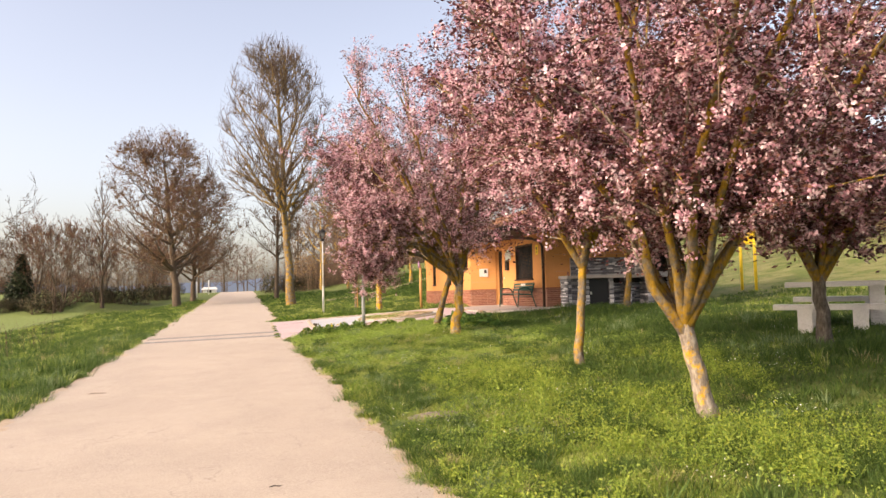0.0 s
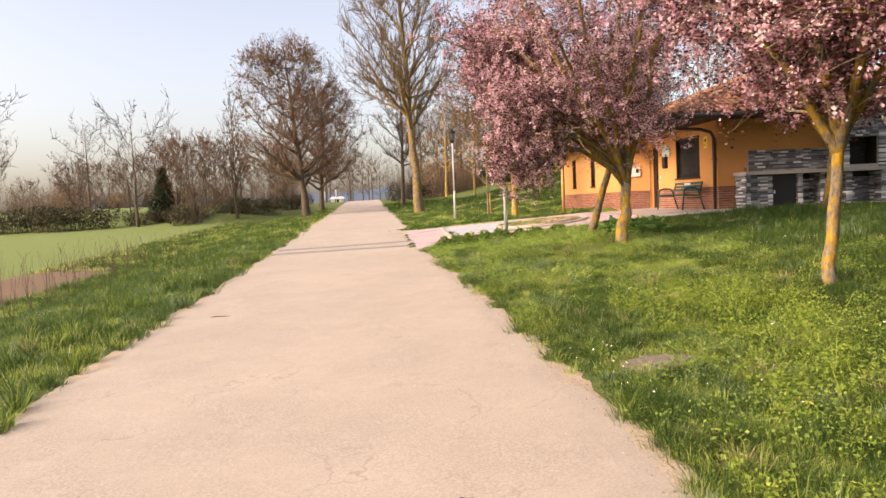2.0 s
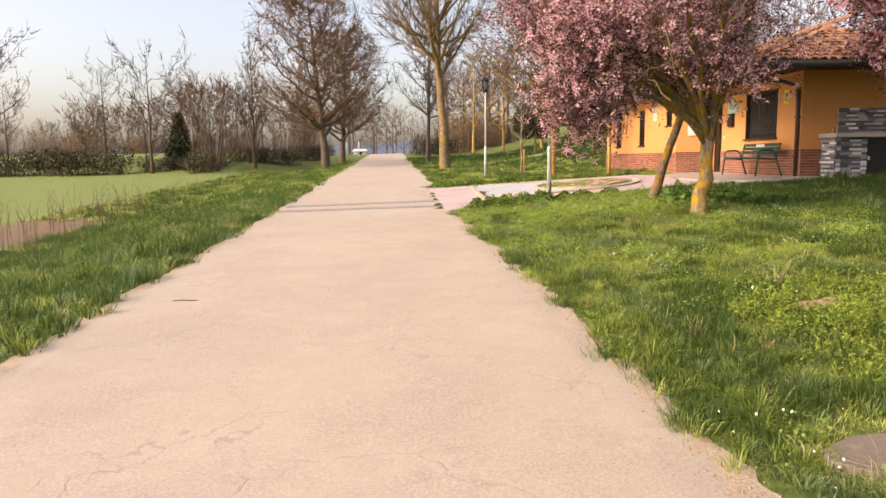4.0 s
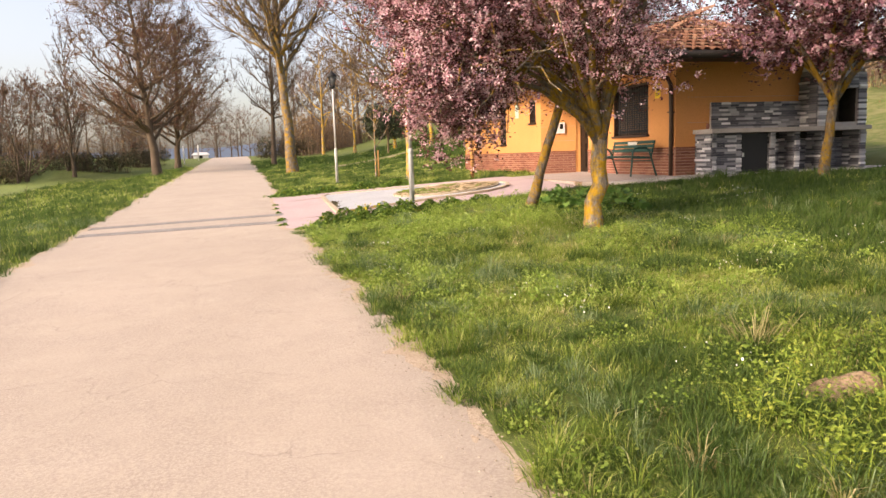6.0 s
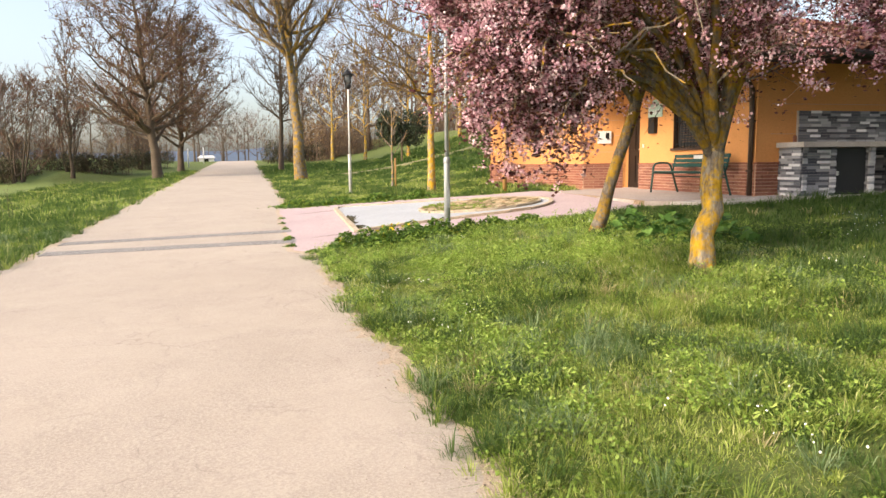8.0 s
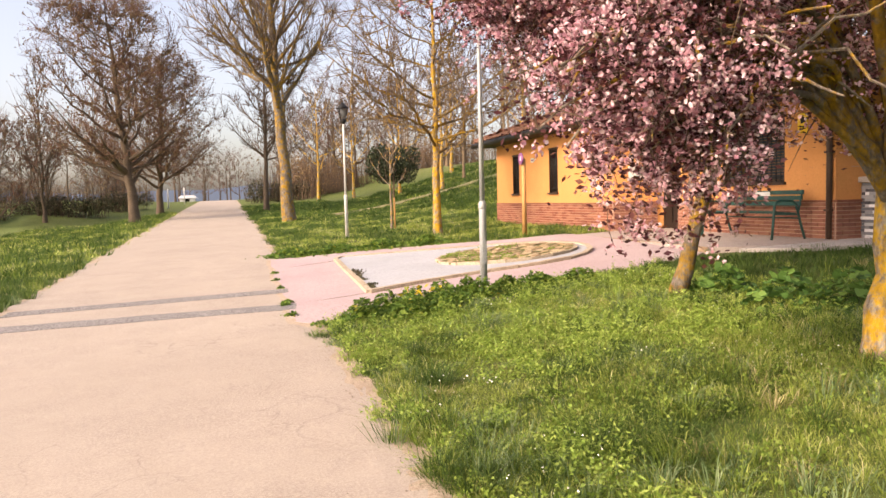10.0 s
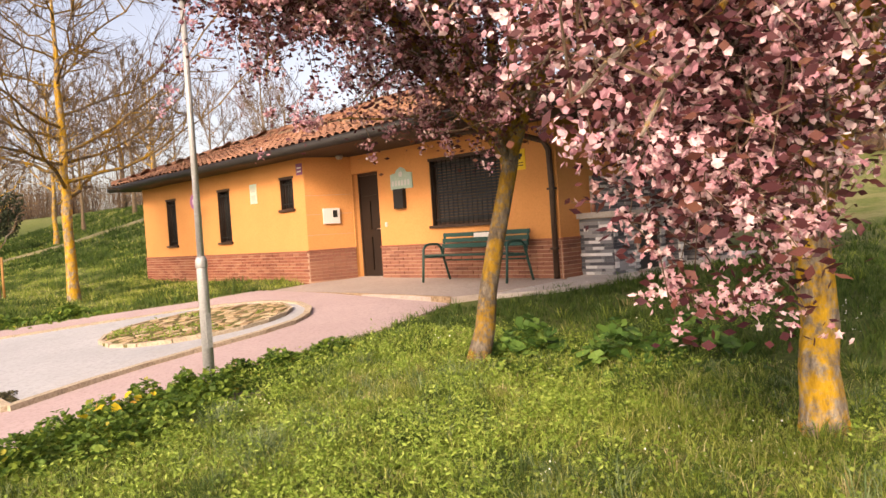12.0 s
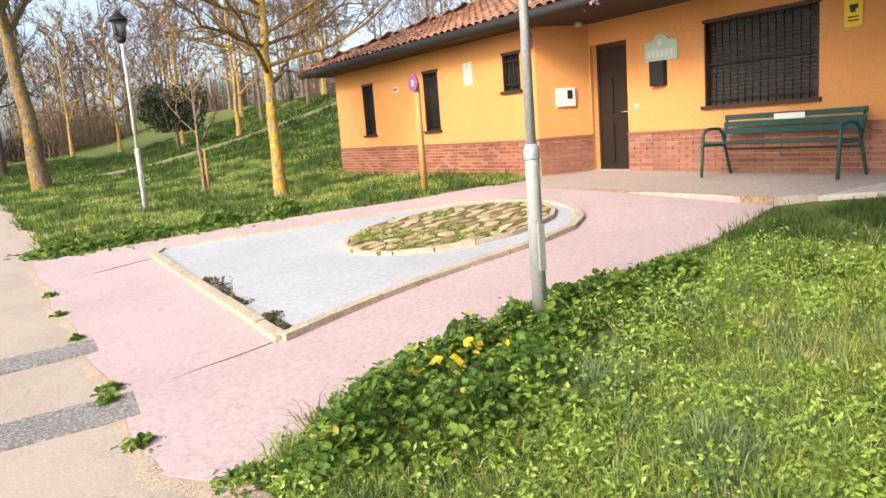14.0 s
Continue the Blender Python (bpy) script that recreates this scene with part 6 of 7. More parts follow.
birch = set_tree(bare_tree(36, 9.5, 0.35, 1.7, 0.09, 14, 1.5, 8, 8, "bark_pale", "twig", tw=0.012), 15.4, 52.0, 0, 1, "slender pale-barked bare tree on the slope", "pale bare trees on the slope")
columnar = set_tree(bare_tree(37, 11.0, 0.12, 1.2, 0.13, 24, 2.6, 8, 8, "bark_grey", "twig"), -11.8, 63.0, 0, 1, "narrow upright bare poplar beyond the field", "bare trees beyond the field")
shrub = set_tree(bare_tree(38, 7.5, 0.08, 3.2, 0.07, 8, 1.1, 7, 7, "bark_grey", "twig_red", 1500, multi=4, name="bare_shrub", tw=0.014, far=True), -15.0, 62.0, 0, 1, "reddish many-stemmed bare shrub beyond the field", "bare shrubs beyond the field")
far_a = set_tree(bare_tree(41, 10.5, 0.28, 3.0, 0.14, 11, 1.0, 7, 6, "bark_grey", "twig", tw=0.018, far=True, rounded=True), 9.0, 82.0, 0, 1, "bare brown tree in the wood behind", "bare woodland trees")
far_b = set_tree(bare_tree(42, 11.5, 0.3, 2.0, 0.12, 11, 1.6, 7, 6, "bark_pale", "twig", tw=0.018, far=True), 16.0, 80.0, 0, 1, "slender bare tree in the wood behind", "bare woodland trees")
far_c = set_tree(bare_tree(43, 9.5, 0.22, 3.4, 0.16, 12, 0.8, 7, 6, "bark_grey", "twig_red", tw=0.019, far=True, rounded=True), -8.0, 118.0, 0, 1, "broad bare tree with reddish twigs far off", "bare woodland trees")
rng = random.Random(77)
for x, y, rz, s in ((9.7, 55, 40, 0.9), (14.5, 60, 90, 1.1), (8.2, 64, 200, 1.0), (19, 58, 10, 1.0), (6.5, 72, 70, 1.2)):
    again(thin, x, y, rz, s)
for x, y, rz, s in ((13.2, 53, 40, 0.9), (18.3, 56, 90, 1.0), (21, 66, 200, 1.1), (24, 60, 300, 1.0), (17, 70, 250, 1.2), (27, 72, 20, 1.1), (22, 50, 70, 1.0), (26, 45, 170, 1.1)):
    again(birch, x, y, rz, s)
for x, y, rz, s in ((-19.5, 62, 10, 0.62), (-31, 61, 120, 0.7), (-36, 66, 250, 0.75), (-27, 72, 80, 0.55)):
    again(far_a, x, y, rz, s * 1.5)
for x, y, rz, s in ((-17.5, 65, 50, 1.1), (-12.5, 66, 170, 1.0), (-9.0, 72, 280, 0.9), (-22, 68, 20, 0.85), (-34, 64, 100, 1.05), (-40, 68, 10, 1.15), (-19, 70, 120, 1.1), (-26, 66, 0, 0.9)):
    again(shrub, x, y, rz, s * 0.85)
# woods behind: bare trees, thinning towards the open sky
wood = [far_a, far_b, far_c]
for k in range(66):
    t = rng.random()
    x = rng.uniform(4, 75)
    y = rng.uniform(76, 130) - max(0, x - 20) * 0.75
    again(rng.choice(wood), x, y, rng.uniform(0, 360), rng.uniform(0.8, 1.35))
for k in range(36):
    x = rng.uniform(-30, 4)
    y = rng.uniform(105, 170)
    if -7.5 < x < 2.5 and y < 135:
        continue
    again(rng.choice((far_a, far_c)), x, y, rng.uniform(0, 360), rng.uniform(0.7, 1.1))
for k in range(26):
    x = rng.uniform(15, 50)
    again(rng.choice(wood), x + 8, rng.uniform(-5, 48), rng.uniform(0, 360), rng.uniform(0.7, 1.1))
for k in range(22):
    x = rng.uniform(-110, -30)
    again(rng.choice((far_a, far_b, shrub)), x, rng.uniform(75, 130), rng.uniform(0, 360), rng.uniform(0.55, 0.9))


def bush(seed, w, d, h, n, mat, leaf, name, label, category, twiggy=120):
    """A low thicket: stems and many small leaves with an uneven outline."""
    rg = np.random.default_rng(seed)
    ob = new(name)
    tagged(ob, label, category)
    stems = []
    for _ in range(twiggy):
        a = np.array((rg.uniform(-w, w) * 0.8, rg.uniform(-d, d) * 0.8, 0))
        e = a + np.array((rg.normal(0, 0.3), rg.normal(0, 0.3), h * rg.uniform(0.5, 1.15)))
        stems.append((limb_path(rg, a, e, 3, 0, 0.08), taper(0.016, 0.006, 3)))
    tagged(fast("stem_tangle", *tubes_np(stems, 3), "twig", ob), kind="stuff")
    lumps = rg.uniform(-1, 1, (14, 3)) * (w * 0.8, d * 0.7, 0) + np.c_[np.zeros((14, 2)), rg.uniform(0.25, 0.75, 14) * h]
    c = lumps[rg.integers(0, 14, n)]
    v = rg.normal(0, 1, (n, 3))
    v /= np.linalg.norm(v, axis=1)[:, None]
    c = c + v * (rg.uniform(0.3, 1, n) ** 0.5)[:, None] * (w * 0.32, d * 0.5, h * 0.38)
    c[:, 2] = np.maximum(c[:, 2], 0.0)
    tagged(fast("foliage", *leaves_np(rg, c, leaf, leaf * 0.4, 1.0), mat, ob), kind="stuff")
    return ob


bramble = bush(51, 3.4, 1.4, 2.2, 3600, "bramble", 0.16, "bramble_thicket", "dark bramble thicket on the field bank", "bush")
bramble.location = (-29, 62, up(-29, 62) - 0.1)
for x, y, rz, s in ((-35, 60, 30, 1.25), (-24.5, 62, 200, 1.0), (-15.5, 63, 80, 0.8), (-10.5, 66, 10, 0.7), (-41, 62, 90, 1.1), (-19, 63.5, 20, 0.6), (-48, 63, 10, 1.2), (-13, 67, 0, 0.6), (-8.2, 72, 60, 0.7), (3.5, 78, 30, 0.9), (-56, 66, 10, 1.4), (-66, 70, 10, 1.5)):
    again(bramble, x, y, rz, s)
brush = bush(52, 5.0, 2.0, 3.2, 900, "bud", 0.16, "brushwood", "brown leafless brushwood at the wood's edge", "bush", 190)
brush.location = (9, 84, up(9, 84) - 0.1)
for k in range(18):
    again(brush, rng.uniform(24, 46), rng.uniform(0, 50), rng.uniform(0, 360), rng.uniform(0.7, 1.1))
for k in range(40):
    x = rng.uniform(4, 70)
    again(brush, x, rng.uniform(80, 100) - max(0, x - 20) * 0.72, rng.uniform(0, 360), rng.uniform(0.8, 1.3))
for k in range(20):
    x = rng.uniform(-60, -3.5 if k % 2 else -8)
    again(brush, x, rng.uniform(72, 125) if x < -9 else rng.uniform(125, 150), rng.uniform(0, 360), rng.uniform(0.6, 1.0))
conifer = tagged(new("evergreen_bush"), "dark conical evergreen beyond the field", "bush")
rgc = np.random.default_rng(53)
hz = rgc.random(4200) ** 1.4
ang = rgc.uniform(0, 2 * np.pi, 4200)
rad = 1.35 * (1 - hz) ** 0.85 * np.sqrt(rgc.uniform(0.25, 1.0, 4200)) * (1 + 0.18 * np.sin(ang * 3 + hz * 9))
fast("trunk", *tubes_np([(np.array([(0, 0, -0.2), (0, 0, 2.0), (0, 0, 4.0)]), taper(0.12, 0.02, 3))], 7), "bark_grey", conifer, True)
tagged(fast("foliage", *leaves_np(rgc, np.stack([rad * np.cos(ang), rad * np.sin(ang), 0.15 + 4.1 * hz], 1), 0.3, 0.06, 0.6), "evergreen", conifer), kind="stuff")
conifer.location = (-18.4, 65.5, up(-18.4, 65.5) - 0.1)
ev = bush(54, 1.5, 1.5, 1.9, 5000, "evergreen", 0.13, "evergreen_tree", "small dark evergreen tree on a thin stem", "tree", 20)
ev.location = (8.6, 51.5, up(8.6, 51.5) + 1.0)
part("stem", tube(bmesh.new(), [(0, 0, -1.15), (0, 0, 0.6)], [0.07, 0.05], 8), "bark_pale", ev)
sap = set_tree(bare_tree(39, 3.2, 0.4, 0.6, 0.03, 7, 1.2, 4, 4, "bark", "twig", name="sapling"), 4.95, 34.2, 0, 1, "young staked sapling on the lawn")
part("stake", tube(bmesh.new(), [(0.1, 0, 0), (0.1, 0, 1.1)], 0.03, 6), "postwood", sap, "wooden stake")

# far ridge; its blue colour paints in the haze of distance
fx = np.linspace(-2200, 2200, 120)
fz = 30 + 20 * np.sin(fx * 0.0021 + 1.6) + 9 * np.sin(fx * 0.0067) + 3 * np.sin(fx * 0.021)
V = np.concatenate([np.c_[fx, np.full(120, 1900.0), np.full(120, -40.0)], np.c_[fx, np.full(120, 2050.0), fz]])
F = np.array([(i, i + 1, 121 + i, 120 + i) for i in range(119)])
tagged(fast("backdrop", V, F, "farwood_haze", smooth=True), "wooded ridge on the horizon, haze painted in as blue", "hill", kind="structure")


# ---- grass ----
def blades(rg, x, y, height, width, lean=0.5, per=1, spread_=0.0):
    """Grass blades; with per above 1, fanned out in tufts round each place."""
    n = len(x) * per
    x, y, height = np.repeat(x, per), np.repeat(y, per), np.repeat(height, per)
    b = rg.uniform(0, 2 * np.pi, n)
    o = np.abs(rg.normal(0, 1, n)) * spread_
    x, y = x + np.cos(b) * o, y + np.sin(b) * o
    z = land(x, y) - 0.01
    h = height * rg.uniform(0.45, 1.3, n)
    w = width * rg.uniform(0.7, 1.3, n)
    a = b + 1.57 + rg.normal(0, 0.5, n)
    s = np.stack([np.cos(a), np.sin(a), np.zeros(n)], 1) * w[:, None] * 0.5
    l = np.stack([np.cos(b), np.sin(b), np.zeros(n)], 1) * (h * lean * rg.uniform(0.2, 1.4, n))[:, None]
    p = np.stack([x, y, z], 1)
    mid = p + l * 0.35 + np.array((0, 0, 1)) * (h * 0.6)[:, None]
    tip = p + l + np.array((0, 0, 1)) * (h * (1 - 0.25 * lean))[:, None]
    V = np.stack([p - s, p + s, mid - s * 0.7, mid + s * 0.7, tip], 1).reshape(-1, 3)
    k = (np.arange(n) * 5)[:, None]
    F = np.concatenate([k + np.array([[0, 1, 3]]), k + np.array([[0, 3, 2]]), k + np.array([[2, 3, 4]])])
    return V, F


def in_poly(x, y, poly):
    inside = np.zeros(len(x), bool)
    for (x0, y0), (x1, y1) in zip(poly, poly[1:] + poly[:1]):
        hit = ((y0 > y) != (y1 > y)) & (x < (x1 - x0) * (y - y0) / (y1 - y0 + 1e-12) + x0)
        inside ^= hit
    return inside


def wobble(x, y, s, seed=0.0):
    return np.array([noise.noise((a * s + seed, b * s, seed)) for a, b in zip(x, y)])


HARD = [PATH_OUTLINE, [(7.3, 21.0), (7.3, 26.5), (8.3, 26.5), (8.3, 34.2), (14.0, 34.2), (14.0, 21.0)], [(7.6, 21.4), (9.3, 20.1), (11, 19.9), (15.1, 19.95), (14.7, 21.4)]]


def lawn(rg, n, x0, x1, y0, y1, margin=0.03):
    x, y = rg.uniform(x0, x1, n), rg.uniform(y0, y1, n)
    e = 0.12 * np.sin(y * 3.1) * np.sin(y * 1.3 + 1) + 0.06 * np.sin(y * 11)
    ok = (x > right_edge(y) + margin + e) | (x < left_edge(y) - margin + e)
    for poly in HARD:
        ok &= ~in_poly(x, y, poly)
    for cx, cy, r, _ in COVERS:
        ok &= (x - cx) ** 2 + (y - cy) ** 2 > (r * 0.86) ** 2
    ok &= (x < TRACK[0][0]) | (np.abs(y - np.interp(x, *np.array(TRACK).T)) > 0.45)
    ok &= ((x - SOIL[0]) / SOIL[2]) ** 2 + ((y - SOIL[1]) / SOIL[3]) ** 2 > 0.8
    return x[ok], y[ok]


rg = np.random.default_rng(101)


def short_blades(rg, x, y, height, width, lean, per, spread_):
    """Short turf: one pointed triangle a blade, fanned out in tufts."""
    n = len(x) * per
    x, y, height = np.repeat(x, per), np.repeat(y, per), np.repeat(height, per)
    b = rg.uniform(0, 2 * np.pi, n)
    o = np.abs(rg.normal(0, 1, n)) * spread_
    x, y = x + np.cos(b) * o, y + np.sin(b) * o
    h = height * rg.uniform(0.45, 1.3, n)
    w = width * rg.uniform(0.7, 1.4, n)
    a = b + 1.57 + rg.normal(0, 0.5, n)
    s = np.stack([np.cos(a), np.sin(a), np.zeros(n)], 1) * w[:, None] * 0.5
    l = np.stack([np.cos(b), np.sin(b), np.zeros(n)], 1) * (h * lean * rg.uniform(0.2, 1.4, n))[:, None]
    p = np.stack([x, y, land(x, y) - 0.008], 1)
    tip = p + l + np.array((0, 0, 1)) * (h * (1 - 0.25 * lean))[:, None]
    V = np.stack([p - s, p + s, tip], 1).reshape(-1, 3)
    return V, np.arange(n * 3).reshape(-1, 3)


def sow(name, n, area, height, width, label, rough=0.9, seed=0.0, keep=None, lean=0.7, per=8, spread_=0.035, bent=False, tone=0.0):
    """Grass over an area, darker and longer in some patches, pale and thin in others."""
    x, y = lawn(rg, n // per, *area)
    w = wobble(x, y, 1.1, seed) + 0.6 * wobble(x, y, 3.7, seed + 5)
    if keep is not None:
        k = w > keep
        x, y, w = x[k], y[k], w[k]
    h = height * np.clip(1.0 + rough * w, 0.35, 2.2)
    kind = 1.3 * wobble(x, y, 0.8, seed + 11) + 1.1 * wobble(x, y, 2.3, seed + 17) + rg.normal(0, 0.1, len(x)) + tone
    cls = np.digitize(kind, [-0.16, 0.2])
    h = h * np.array([1.35, 1.0, 0.8])[cls]
    V, F = (blades if bent else short_blades)(rg, x, y, h, width, lean, per, spread_)
    ob = fast(name, V, F, "blade_dark")
    ob.data.materials.append(MAT["blade"])
    ob.data.materials.append(MAT["blade_light"])
    slot = np.repeat(cls, per)
    ob.data.polygons.foreach_set("material_index", (np.tile(slot, 3) if bent else slot).astype(np.int32))
    return tagged(ob, label, "grass", kind="stuff")


sow("grass", 190000, (1.2, 5.2, 3.0, 11.2), 0.062, 0.0068, "tufted spring lawn grass by the road", 0.9, 1.0, tone=-0.3)
sow("grass", 230000, (1.2, 5.6, 11.0, 21.5), 0.062, 0.0068, "fresh tufted grass near the path", 0.9, 1.0, tone=0.2)
# Low tone: more dark blades here paint in the shade of the plum crowns.
sow("grass", 90000, (5.0, 11.0, 4.0, 21.5), 0.085, 0.014, "lawn grass under the plum trees, darkened for shade", 0.8, 2.0, spread_=0.06, tone=-0.75)
sow("grass", 60000, (1.0, 9.5, 26.0, 44.0), 0.11, 0.02, "lawn grass beyond the path", 0.8, 3.0, spread_=0.08)
sow("grass", 90000, (-9.0, -2.3, 4.0, 30.0), 0.13, 0.016, "rough verge grass beside the field", 0.9, 4.0, spread_=0.06, tone=-0.3)
sow("grass", 45000, (-12.0, -2.6, 28.0, 62.0), 0.16, 0.035, "rough verge grass along the lane", 0.8, 5.0, spread_=0.12)


def tufts(name, n, area, tall, label, seed, per=34, width=0.0055, margin=0.0, tone=0.0):
    """Clumps of arching blades: deep green, mid, fresh, glaucous and dry ones in drifts."""
    x, y = lawn(rg, n, *area, margin)
    w = wobble(x, y, 0.7, seed) + 0.5 * wobble(x, y, 2.0, seed + 3)
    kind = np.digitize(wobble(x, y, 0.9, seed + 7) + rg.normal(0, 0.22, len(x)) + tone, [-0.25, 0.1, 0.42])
    kind = np.where(wobble(x, y, 0.6, seed + 21) + rg.normal(0, 0.15, len(x)) > 0.26, 3, np.minimum(kind, 2))
    kind = np.where(rg.random(len(x)) < 0.035, 4, kind)
    h = tall * np.clip(1.0 + 1.3 * w + rg.normal(0, 0.18, len(x)), 0.45, 2.1) * np.array([1.15, 1.0, 0.8, 1.1, 0.9])[kind]
    V, F = blades(rg, x, y, h, width, 1.0, per, 0.045)
    ob = fast(name, V, F, "blade_dark")
    for m in ("blade", "blade_light", "blade_blue", "blade_dry"):
        ob.data.materials.append(MAT[m])
    ob.data.polygons.foreach_set("material_index", np.tile(np.repeat(kind, per), 3).astype(np.int32))
    return tagged(ob, label, "grass", kind="stuff")


sow("grass", 40000, (1.4, 12.0, -7.0, 4.5), 0.1, 0.022, "lawn grass where the lane begins", 0.8, 13.0, spread_=0.09, tone=-0.1)
sow("grass", 36000, (-10.5, -2.3, -7.0, 4.5), 0.13, 0.022, "verge grass where the lane begins", 0.8, 14.0, spread_=0.09, tone=-0.1)
sow("grass", 30000, (8.6, 22.0, 34.4, 43.0), 0.13, 0.05, "rough grass on the slope behind the house", 0.9, 17.0, spread_=0.16, tone=-0.35)
sow("grass", 26000, (-1.0, 6.5, 43.0, 70.0), 0.13, 0.05, "rough grass along the lane below the slope", 0.9, 19.0, spread_=0.16, tone=-0.35)
sow("grass", 46000, (5.5, 21.0, 42.0, 62.0), 0.13, 0.05, "rough grass on the slope below the wood", 0.9, 16.0, spread_=0.16, tone=-0.35)
sow("grass", 36000, (10.5, 17.5, 2.0, 20.5), 0.1, 0.022, "lawn grass around the picnic table", 0.8, 15.0, spread_=0.09, tone=-0.3)
tufts("long_grass", 1500, (1.15, 6.0, 4.5, 11.5), 0.085, "arching grass tufts in the lawn by the road", 6.0, tone=-0.2)
tufts("long_grass", 2300, (1.1, 6.4, 11.5, 21.3), 0.1, "arching grass tufts in the lawn near the path", 8.0, tone=0.2)
tufts("long_grass", 700, (1.5, 6.0, 15.5, 20.8), 0.13, "tall fresh grass tufts among the weeds near the path", 18.0, 26, 0.006, 0.0, 0.35)
tufts("long_grass", 260, (1.0, 2.1, 4.5, 20.5), 0.12, "grass tufts hanging over the road edge", 9.0, 30, 0.0055, -0.06, 0.1)
# Tufts lean to dark blades too, deepening the tree shade by colour.
tufts("long_grass", 900, (6.0, 10.5, 6.0, 21.3), 0.13, "arching grass tufts beneath the plum trees, darkened for shade", 10.0, 22, 0.009, 0.0, -0.7)
tufts("long_grass", 1300, (-6.5, -2.35, 4.0, 26.0), 0.17, "long dark grass tufts on the verge", 12.0, 24, 0.009, 0.0, -0.25)

def tussocks(name, n, area, wide, tall, label, seed, per=90, pull=None):
    """Dense domed tussocks, their blades arching outwards from the middle."""
    x, y = lawn(rg, n, *area)
    w = wobble(x, y, 0.8, seed) + 0.5 * wobble(x, y, 2.0, seed + 2)
    k = w + rg.normal(0, 0.2, len(x)) + (pull(x, y) if pull is not None else 0.0) > 0.0
    x, y = x[k], y[k]
    kind = np.digitize(wobble(x, y, 0.6, seed + 5) + rg.normal(0, 0.25, len(x)), [0.0, 0.3, 0.45])
    t = tall * rg.lognormal(0, 0.28, len(x))
    V, F = blades(rg, x, y, t, 0.0052, 1.25, per, wide)
    ob = fast(name, V, F, "blade_dark")
    for m in ("blade", "blade_blue", "blade_dry"):
        ob.data.materials.append(MAT[m])
    ob.data.polygons.foreach_set("material_index", np.tile(np.repeat(kind, per), 3).astype(np.int32))
    return tagged(ob, label, "grass", kind="stuff")


tussocks("tussock", 520, (1.3, 5.6, 10.5, 17.5), 0.075, 0.13, "dense grass tussocks in the lawn", 71.0)
tussocks("tussock", 330, (1.3, 5.2, 4.5, 10.5), 0.07, 0.12, "dense grass tussocks by the road", 75.0, 80)
tussocks("tussock", 150, (1.25, 2.1, 5.0, 20.0), 0.06, 0.11, "grass tussocks overhanging the road edge", 77.0, 80, lambda x, y: 0.5)
tussocks("tussock", 420, (-5.5, -2.5, 4.5, 22.0), 0.08, 0.17, "shaggy tussocks on the verge", 79.0, 60)

# broad-leaved weeds, bright where they crowd
x, y = lawn(rg, 120000, 1.3, 7.5, 3.0, 21.0)
w = wobble(x, y, 0.55, 9.0) + 0.5 * wobble(x, y, 2.1, 3.0) + 0.35 * np.exp(-((x - 3.6) ** 2 + (y - 7.5) ** 2) / 5)
k = w > 0.3
x, y, w = x[k], y[k], w[k]
c = np.stack([x, y, land(x, y) + rg.uniform(0.01, 0.12, len(x)) * (0.6 + w)], 1)
tagged(fast("weeds", *leaves_np(rg, c, 0.024, 0.009, 0.5), "weed"), "low lime green weeds in the lawn", "weeds", kind="stuff")
x, y = lawn(rg, 5000, 1.4, 9.5, 4.0, 21.0)
w = wobble(x, y, 0.8, 14.0)
k = w > 0.3
x, y = x[k], y[k]
c = np.stack([x, y, land(x, y) + rg.uniform(0.06, 0.12, len(x))], 1)
tagged(fast("daisies", *petals(rg, c, 0.007, 5, 0.1), "daisy"), "tiny white daisies dotted in the grass", "flowers", kind="stuff")

# mallow along the path edge below the lamp post
def round_leaves(rg, c, size, m=7):
    n = len(c)
    nr = rg.normal(0, 0.45, (n, 3)) + (0, 0, 1)
    nr /= np.linalg.norm(nr, axis=1)[:, None]
    s = np.cross(nr, rg.normal(0, 1, (n, 3)))
    s /= np.linalg.norm(s, axis=1)[:, None]
    u = np.cross(nr, s)
    sz = size * rg.uniform(0.5, 1.3, n)
    V = np.empty((n, m + 1, 3))
    V[:, 0] = c - nr * (sz * 0.2)[:, None]
    for k in range(m):
        a = 0.35 + (2 * np.pi - 0.7) * k / (m - 1)
        V[:, k + 1] = c + (s * math.cos(a) + u * math.sin(a)) * (sz * (1.0 if k % 2 else 0.86))[:, None] + nr * (sz * rg.normal(0, 0.12, n))[:, None]
    tri = np.array([(0, k + 1, k + 2) for k in range(m - 1)])[None]
    return V.reshape(-1, 3), ((np.arange(n) * (m + 1))[:, None, None] + tri).reshape(-1, 3)


x, y = lawn(rg, 36000, 1.4, 5.6, 10.0, 20.8)
w = wobble(x, y, 0.7, 21.0) + 0.6 * wobble(x, y, 2.6, 8.0)
k = w > 0.12
x, y, w = x[k], y[k], w[k]
c = np.stack([x, y, land(x, y) + 0.01 + rg.uniform(0.1, 1.0, len(x)) * (0.05 + 0.09 * np.maximum(w, 0))], 1)
tagged(fast("clover", *leaves_np(rg, c, 0.026, 0.011, 0.6), "weed"), "bright broad-leaved weeds and clover in the lawn", "weeds", kind="stuff")


